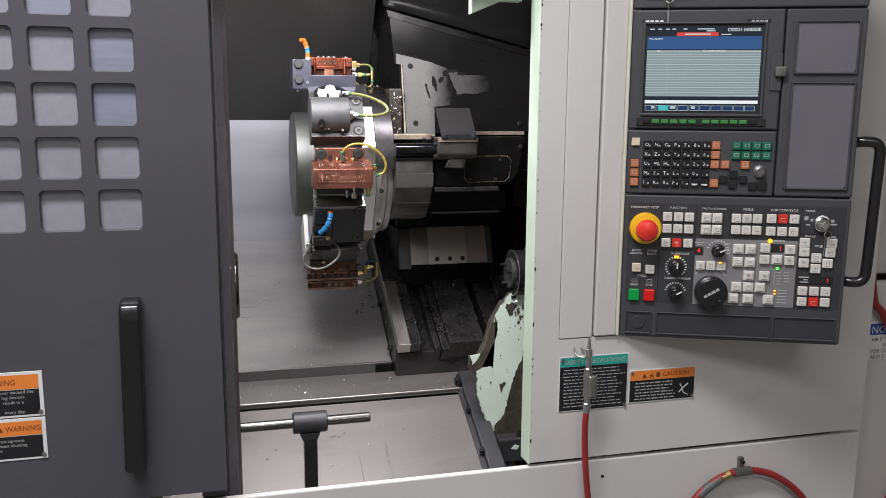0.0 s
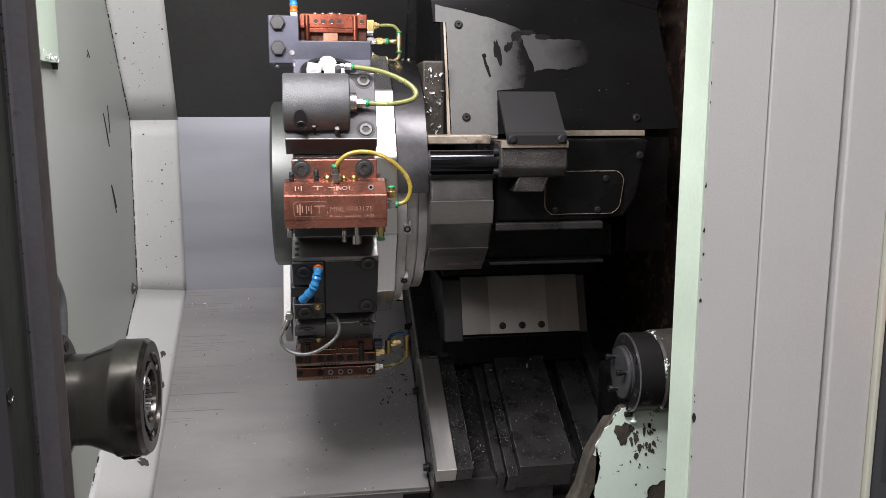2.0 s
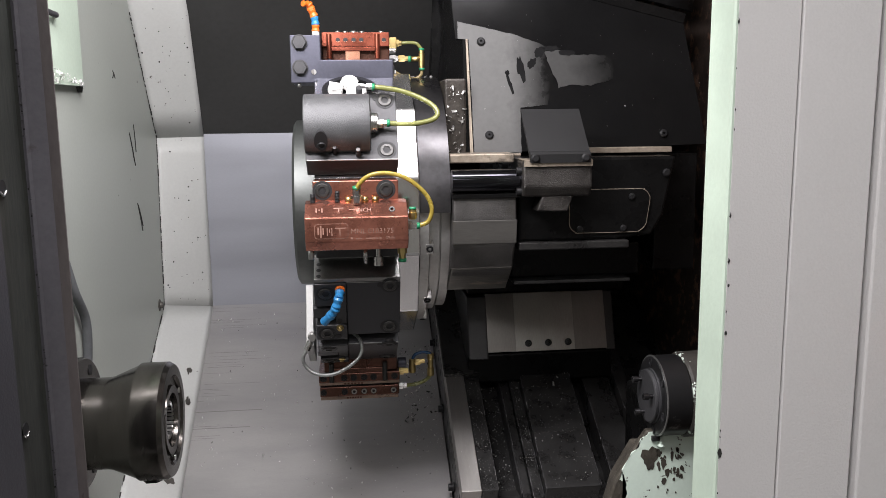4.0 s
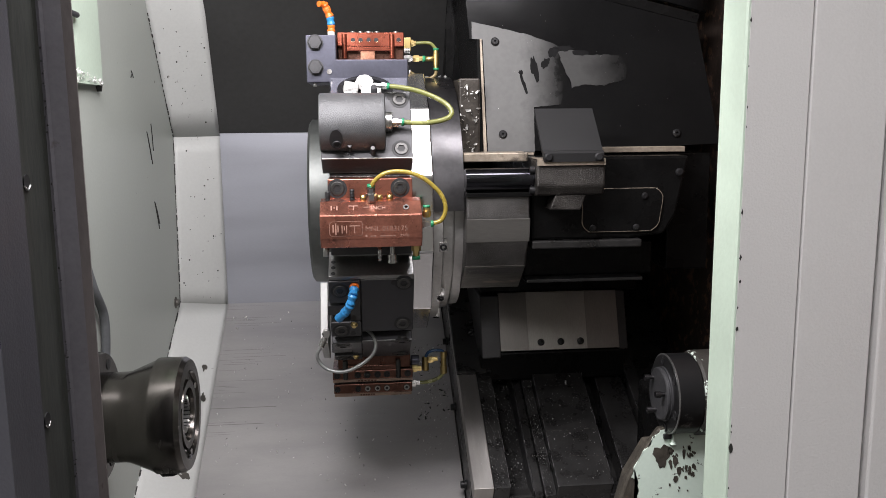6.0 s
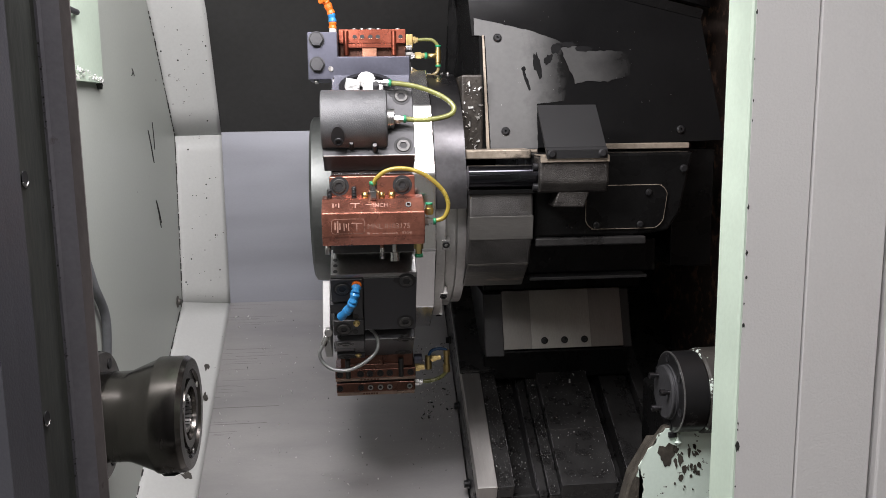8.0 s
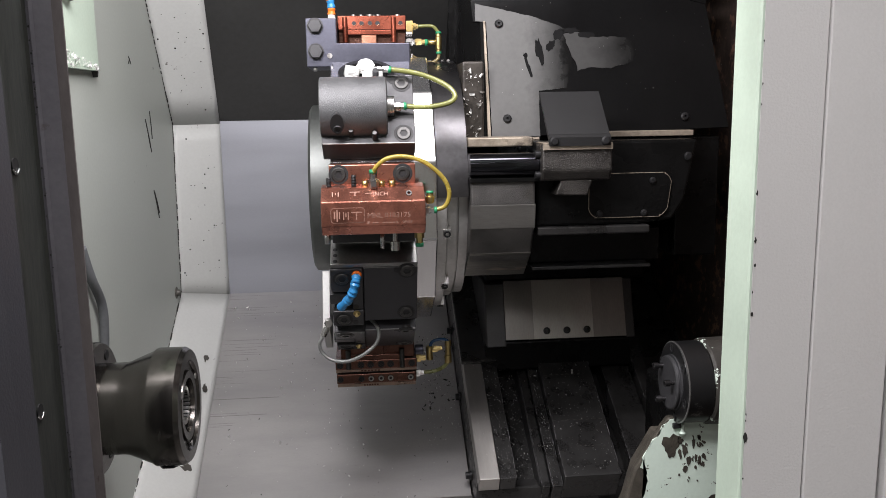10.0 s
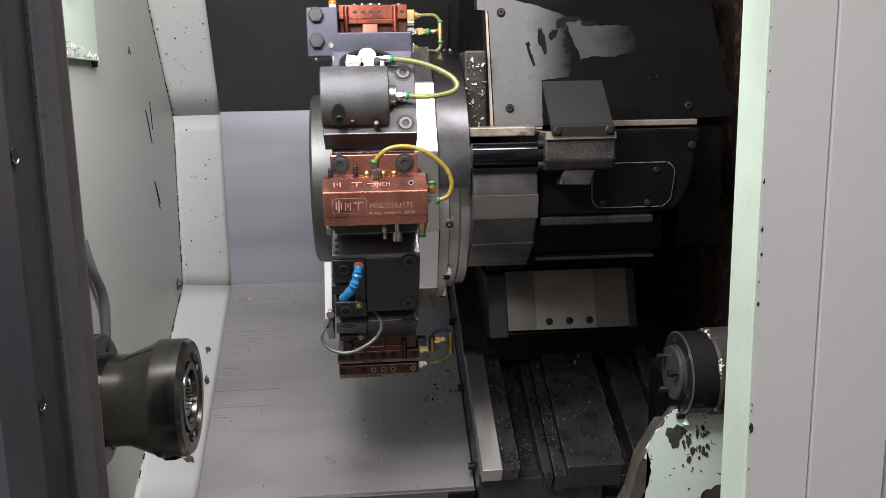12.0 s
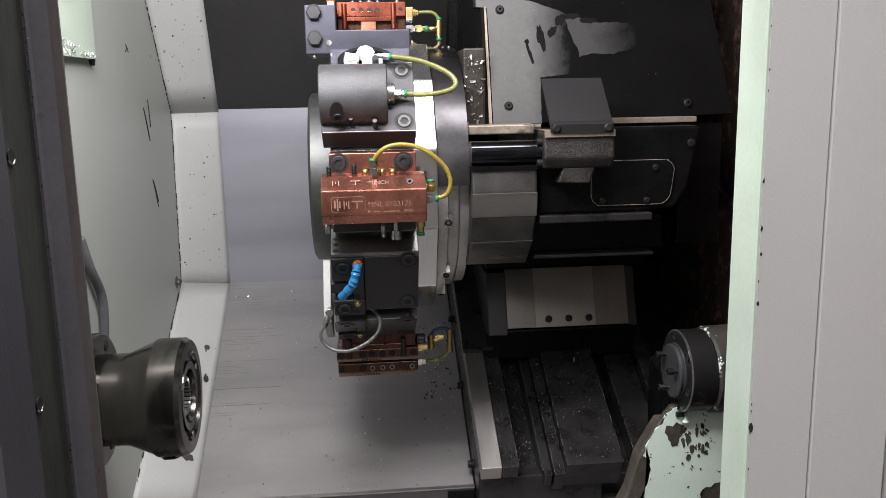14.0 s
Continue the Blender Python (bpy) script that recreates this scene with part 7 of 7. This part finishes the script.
part("grab_handle", hose([(0.405, 0.03, 1.486), (0.428, 0.020, 1.490), (0.448, 0.016, 1.488), (0.456, 0.016, 1.478), (0.457, 0.016, 1.462), (0.4555, 0.016, 1.40), (0.4535, 0.016, 1.30), (0.452, 0.016, 1.252), (0.450, 0.016, 1.238), (0.442, 0.016, 1.229), (0.425, 0.020, 1.227), (0.405, 0.03, 1.228)], 0.0098, 18), M["black_plastic"], pend, "black tubular grab handle")
part("hanging_key", box(0.0625, 0.0665, -0.0035, -0.0015, 1.700, 1.722, 0.0006), M["steel"], pend, "key on a ring")
part("hanging_key_chain", hose([(0.0655, -0.005, 1.76), (0.0645, -0.003, 1.74), (0.0645, -0.0025, 1.722)], 0.0008, 6), M["steel"], pend)
part("hanging_key_ring", hose([(0.058, -0.004, 1.742), (0.064, -0.006, 1.737), (0.072, -0.004, 1.741), (0.076, -0.003, 1.750)], 0.0011, 6), M["steel"], pend)

# ---- signs, hoses and fittings on the white front ----
def front_plate(x0, x1, z0, z1, y=1.7999):
    return box(x0, x1, y - 0.0015, y - 0.0001, z0, z1, 0.0005)


def word_rows(x0, x1, z_top, rows, pitch, hgt, seed):
    random.seed(seed)
    out = []
    for k in range(rows):
        x, end = x0 + 0.004 * random.random(), x1 - 0.02 * random.random()
        while x < end:
            w = 0.004 + 0.011 * random.random()
            out.append((x, min(x + w, end), z_top - pitch * k - hgt, z_top - pitch * k))
            x += w + 0.0025
    return [a for a in out if a[1] - a[0] > 0.001]


SG = pose(0, 1.7980, 0, 90, 0, 0)
SG2 = pose(0, 1.7976, 0, 90, 0, 0)
sg = thing("safety_sign", "teal and black safety precautions plate screwed to the white panel", "safety sign")
part("plate", front_plate(0.714, 0.8615, 0.951, 1.0635), M["sign_white"], sg)
part("header", bars([(0.716, 0.8595, 1.0425, 1.0615)], None, SG), M["teal"], sg)
part("field", bars([(0.716, 0.8595, 0.953, 1.0423)], None, SG), M["sign_black"], sg)
lettering("SAFETY PRECAUTIONS", 0.0128, M["print"], sg, SG2 @ Matrix.Translation((0.789, 1.0520, 0)), True, 1.0)
part("small_print", bars(word_rows(0.722, 0.855, 1.037, 12, 0.0068, 0.0019, 5), None, SG2), M["print"], sg)
for x, z in ((0.7205, 1.057), (0.8555, 0.957)):
    part("screw", cyl((x, 1.798, z), (x, 1.7955, z), 0.0038, 14), M["steel"], sg)
sg = thing("caution_sign", "orange and black caution plate screwed to the white panel", "caution sign")
part("plate", front_plate(0.8645, 1.0125, 0.957, 1.0255), M["sign_white"], sg)
part("header", bars([(0.8665, 1.0105, 1.0035, 1.0235)], None, SG), M["sign_orange"], sg)
part("field", bars([(0.8665, 1.0105, 0.959, 1.0033)], None, SG), M["sign_black"], sg)
lettering("CAUTION", 0.0130, M["sign_brown"], sg, SG2 @ Matrix.Translation((0.938, 1.0090, 0)))
part("warning_triangle", prism([(0.893, 1.008), (0.903, 1.008), (0.898, 1.0175)], 1.7975, 1.7979, "y"), M["sign_brown"], sg)
part("header_mark", bars([(0.909, 0.918, 1.0085, 1.0100), (0.909, 0.918, 1.0120, 1.0135), (0.913, 0.9145, 1.0085, 1.0175), (0.924, 0.932, 1.0085, 1.0180)], None, SG2), M["sign_brown"], sg)
part("small_print", bars(word_rows(0.877, 0.968, 0.9985, 6, 0.0066, 0.0024, 9), None, SG2), M["print"], sg)
part("pictogram", hose([(0.978, 1.7974, 0.990), (0.984, 1.7974, 0.980), (0.986, 1.7974, 0.972), (0.996, 1.7974, 0.966)], 0.0014, 6), M["print"], sg)
part("pictogram", hose([(0.976, 1.7974, 0.972), (0.984, 1.7974, 0.980), (0.996, 1.7974, 0.990)], 0.0012, 6), M["print"], sg)
for x, z in ((0.8705, 1.0205), (1.0065, 0.963)):
    part("screw", cyl((x, 1.798, z), (x, 1.796, z), 0.003, 12), M["steel"], sg)

gun = thing("air_blow_gun", "chrome air blow gun hung on a ring with red hose", "air gun")
part("hanger_ring", hose([(0.744, 1.797, 1.080), (0.740, 1.785, 1.076), (0.744, 1.775, 1.070), (0.756, 1.770, 1.070), (0.764, 1.775, 1.073), (0.764, 1.785, 1.077), (0.758, 1.797, 1.080)], 0.002, 8), M["steel"], gun)
part("nozzle", lathe((0.760, 1.765, 1.108), (0, 0.0, -1), [(0, 0.0025), (0.020, 0.0045), (0.021, 0.0065), (0.032, 0.0075), (0.036, 0.005), (0.058, 0.006), (0.060, 0.0075), (0.070, 0.0075)], 18), M["steel"], gun)
part("lever", box(0.757, 0.774, 1.750, 1.762, 0.995, 1.036, 0.003), M["steel"], gun, "thumb lever")
part("body", lathe((0.7595, 1.765, 1.038), (0, 0, -1), [(0, 0.0085), (0.045, 0.0085), (0.047, 0.006), (0.058, 0.006), (0.060, 0.008), (0.078, 0.007)], 18), M["steel"], gun)
part("air_hose", hose([(0.7595, 1.765, 0.964), (0.758, 1.766, 0.93), (0.762, 1.768, 0.86), (0.772, 1.770, 0.78), (0.785, 1.770, 0.70), (0.80, 1.772, 0.58), (0.83, 1.77, 0.40), (0.88, 1.75, 0.15), (0.95, 1.70, 0.012)], 0.0062), M["red_hose"], gun, "red rubber air hose")

hs = thing("red_air_hose", "red air hose with grey sleeve, clamped to the white panel", "air hose")
part("hose_line", hose([(0.985, 1.785, 0.60), (0.995, 1.785, 0.68), (1.020, 1.785, 0.738), (1.068, 1.785, 0.776), (1.110, 1.785, 0.789), (1.150, 1.785, 0.790), (1.215, 1.785, 0.768), (1.285, 1.785, 0.710), (1.33, 1.785, 0.62), (1.35, 1.785, 0.45), (1.36, 1.75, 0.02)], 0.0075), M["red_hose"], hs)
part("sleeve", hose([(1.030, 1.785, 0.746), (1.050, 1.785, 0.763), (1.078, 1.785, 0.779)], 0.0092), M["grey_tape"], hs, "grey tape sleeve")
part("coupling", hose([(1.080, 1.785, 0.780), (1.100, 1.785, 0.787)], 0.0088), M["brass"], hs)
part("clamp", cyl((1.108, 1.785, 0.7885), (1.148, 1.785, 0.790), 0.0098, 18), M["steel_grey"], hs, "grey pipe clamp")
part("clamp_tab", box(1.124, 1.136, 1.790, 1.7995, 0.79, 0.818, 0.002), M["steel_grey"], hs)
part("clamp_screw", cyl((1.130, 1.790, 0.810), (1.130, 1.784, 0.810), 0.004, 12), M["screw"], hs)

ns = thing("notice_sign", "white and blue air notice sign on the grey cabinet", "notice sign")
m = pose(0, 1.8585, 0, 90, 0, 0)
part("plate", box(1.475, 1.675, 1.8588, 1.8598, 0.985, 1.075, 0.0004), M["sign_white"], ns)
part("header", bars([(1.482, 1.670, 1.043, 1.069)], None, m), M["sign_blue"], ns)
m = pose(0, 1.8581, 0, 90, 0, 0)
lettering("NO", 0.024, M["sign_white"], ns, m @ Matrix.Translation((1.487, 1.047, 0)))
for k, w in enumerate(("AIR P", "30", "FOR CLE", "AND E")):
    lettering(w, 0.0125, M["sign_black"], ns, m @ Matrix.Translation((1.489 + (0.03 if k == 1 else 0), 1.028 - 0.0135 * k, 0)))

cab = thing("side_cabinet", "grey-white side cabinet behind the control pendant", "cabinet")
part("body", box(1.46, 2.05, 1.93, 2.5, 1.165, 2.09, 0.006), M["white"], cab)
part("label", box(1.461, 1.60, 1.9280, 1.9296, 1.545, 1.626), M["yellow_label"], cab, "pale yellow paper label")
av = thing("air_valve", "brass air valve with green and red hoses", "air valve")
part("valve_body", box(1.436, 1.452, 1.845, 1.865, 1.490, 1.528, 0.004), M["cast_dark"], av)
part("valve_knob", lathe((1.456, 1.855, 1.512), (0, -1, 0), [(0, 0.013), (0.006, 0.014), (0.010, 0.010), (0.012, 0.006)], 8), M["steel_grey"], av)
part("valve_seat", box(1.450, 1.475, 1.847, 1.865, 1.495, 1.530, 0.004), M["steel_grey"], av)
part("brass_fitting", lathe((1.462, 1.855, 1.528), (0, 0, 1), [(0, 0.007), (0.004, 0.010), (0.016, 0.010), (0.018, 0.007), (0.028, 0.008)], 14), M["brass"], av)
part("green_hose", hose([(1.462, 1.855, 1.552), (1.464, 1.854, 1.60), (1.470, 1.852, 1.66), (1.485, 1.855, 1.80), (1.50, 1.88, 2.05)], 0.0065), M["green_hose"], av)
part("red_hose", hose([(1.436, 1.855, 1.492), (1.405, 1.856, 1.49), (1.396, 1.85, 1.46), (1.403, 1.846, 1.41), (1.425, 1.845, 1.33), (1.452, 1.845, 1.24), (1.470, 1.842, 1.13), (1.50, 1.84, 1.09), (1.58, 1.84, 0.95), (1.60, 1.84, 0.75), (1.53, 1.83, 0.60), (1.46, 1.80, 0.40), (1.45, 1.75, 0.02)], 0.0085), M["red_hose"], av)

# ---- loose chips ----
def scatter(name, count, seed, at, size, label, material=None):
    """Loose curled chips, too small and too many to tell apart."""
    random.seed(seed)
    vs, fs = [], []
    for k in range(count):
        o, rot = at(random.random(), random.random()), Euler([random.uniform(0, 6.28) for q in range(3)]).to_matrix()
        q = size * random.choice((0.35, 0.45, 0.5, 0.6, 0.8, 1.0, 1.9))
        b = len(vs)
        for p in ((-1, -0.4, 0), (1, -0.3, 0.2), (1.1, 0.4, 0), (-0.9, 0.5, 0.3), (0, 0, 0.7)):
            vs.append(tuple(Vector(o) + rot @ (Vector(p) * q)))
        fs += [(b, b + 1, b + 4), (b + 1, b + 2, b + 4), (b + 2, b + 3, b + 4), (b + 3, b, b + 4), (b + 3, b + 2, b + 1, b)]
    me = bpy.data.meshes.new(name)
    me.from_pydata(vs, [], fs)
    me.materials.append(material or M["chips"])
    return tagged(new(name, me), label, "metal chips", kind="stuff")


def on_slope(x0, x1, a0, a1, h, bias=1.0):
    return lambda u, v: SL @ Vector((x0 + (x1 - x0) * u, a0 + (a1 - a0) * v ** bias, h))


scatter("metal_chips", 220, 1, on_slope(0.06, 0.50, 0.03, 0.54, -0.105), 0.0014, "scattered bright metal chips on the sloping plate")
scatter("metal_chips", 160, 2, on_slope(0.445, 0.508, 0.15, 0.42, -0.105), 0.0013, "scattered metal chips beside the guide way")
scatter("metal_chips", 420, 3, on_slope(0.655, 0.746, -0.01, 0.32, -0.002), 0.0006, "fine metal chips on the black way cover")
scatter("metal_chips", 420, 4, on_slope(0.578, 0.618, -0.01, 0.30, -0.0605), 0.0008, "fine metal chips between the ways")
scatter("metal_chips", 110, 5, lambda u, v: (0.06 + 0.58 * u, 2.305 + 0.16 * v, 0.8375), 0.0013, "metal chips on the flat shelf")
scatter("metal_chips", 130, 6, lambda u, v: (0.02 + 0.6 * u, 1.92 + 0.36 * v, 0.6395 + 0.488 * 0.36 * v), 0.0016, "metal chips on the lower chute")
scatter("metal_chips", 160, 7, lambda u, v: (-0.0285 + 0.002 * u, 2.22 + 0.195 * v, 1.5795 + (0.003 + 0.024 * (1 - v)) * u), 0.0022, "bright metal chips heaped along the chute edge")
scatter("metal_chips", 60, 8, lambda u, v: (0.495 + 0.03 * u, 2.398 - 0.002 * v, 1.465 + 0.11 * v), 0.0022, "curled chips on the slide block")
scatter("metal_chips", 24, 9, lambda u, v: (0.450 + 0.04 * u, 2.50 + 0.06 * v, 1.5925), 0.0022, "curled chips on top of the cover ring")
scatter("metal_chips", 300, 10, on_slope(0.5495, 0.5745, -0.01, 0.22, -0.001), 0.0006, "fine metal chips on the dark side of the guide way")
scatter("metal_chips", 320, 11, on_slope(0.636, 0.652, -0.015, 0.28, -0.0195), 0.0006, "fine metal chips on the narrow way strip")
scatter("metal_chips", 90, 12, lambda u, v: (0.54 + 0.36 * u, 2.404 + 0.1961 * 0.22 * v - 0.002, 1.469 + 0.9806 * 0.22 * v), 0.0003, "tiny chips stuck to the sheet cover")
scatter("metal_chips", 14, 13, on_slope(0.58, 0.74, 0.0, 0.28, -0.0015), 0.0022, "a few larger bright chips on the way covers")
scatter("metal_chips", 60, 14, on_slope(0.513, 0.546, 0.0, 0.24, 0.0105), 0.0006, "fine chips on the bright guide way")
scatter("grit", 130, 23, on_slope(0.43, 0.505, 0.22, 0.42, -0.1055), 0.0021, "coarse dark grit heaped beside the guide way", M["weld"])
scatter("grit", 160, 21, on_slope(0.05, 0.51, 0.03, 0.54, -0.1055), 0.0011, "fine dark grit on the sloping plate", M["weld"])
scatter("grit", 70, 22, lambda u, v: (0.02 + 0.6 * u, 1.84 + 0.44 * v, 0.5995 + 0.488 * 0.44 * v), 0.0010, "fine dark grit on the lower chute", M["weld"])
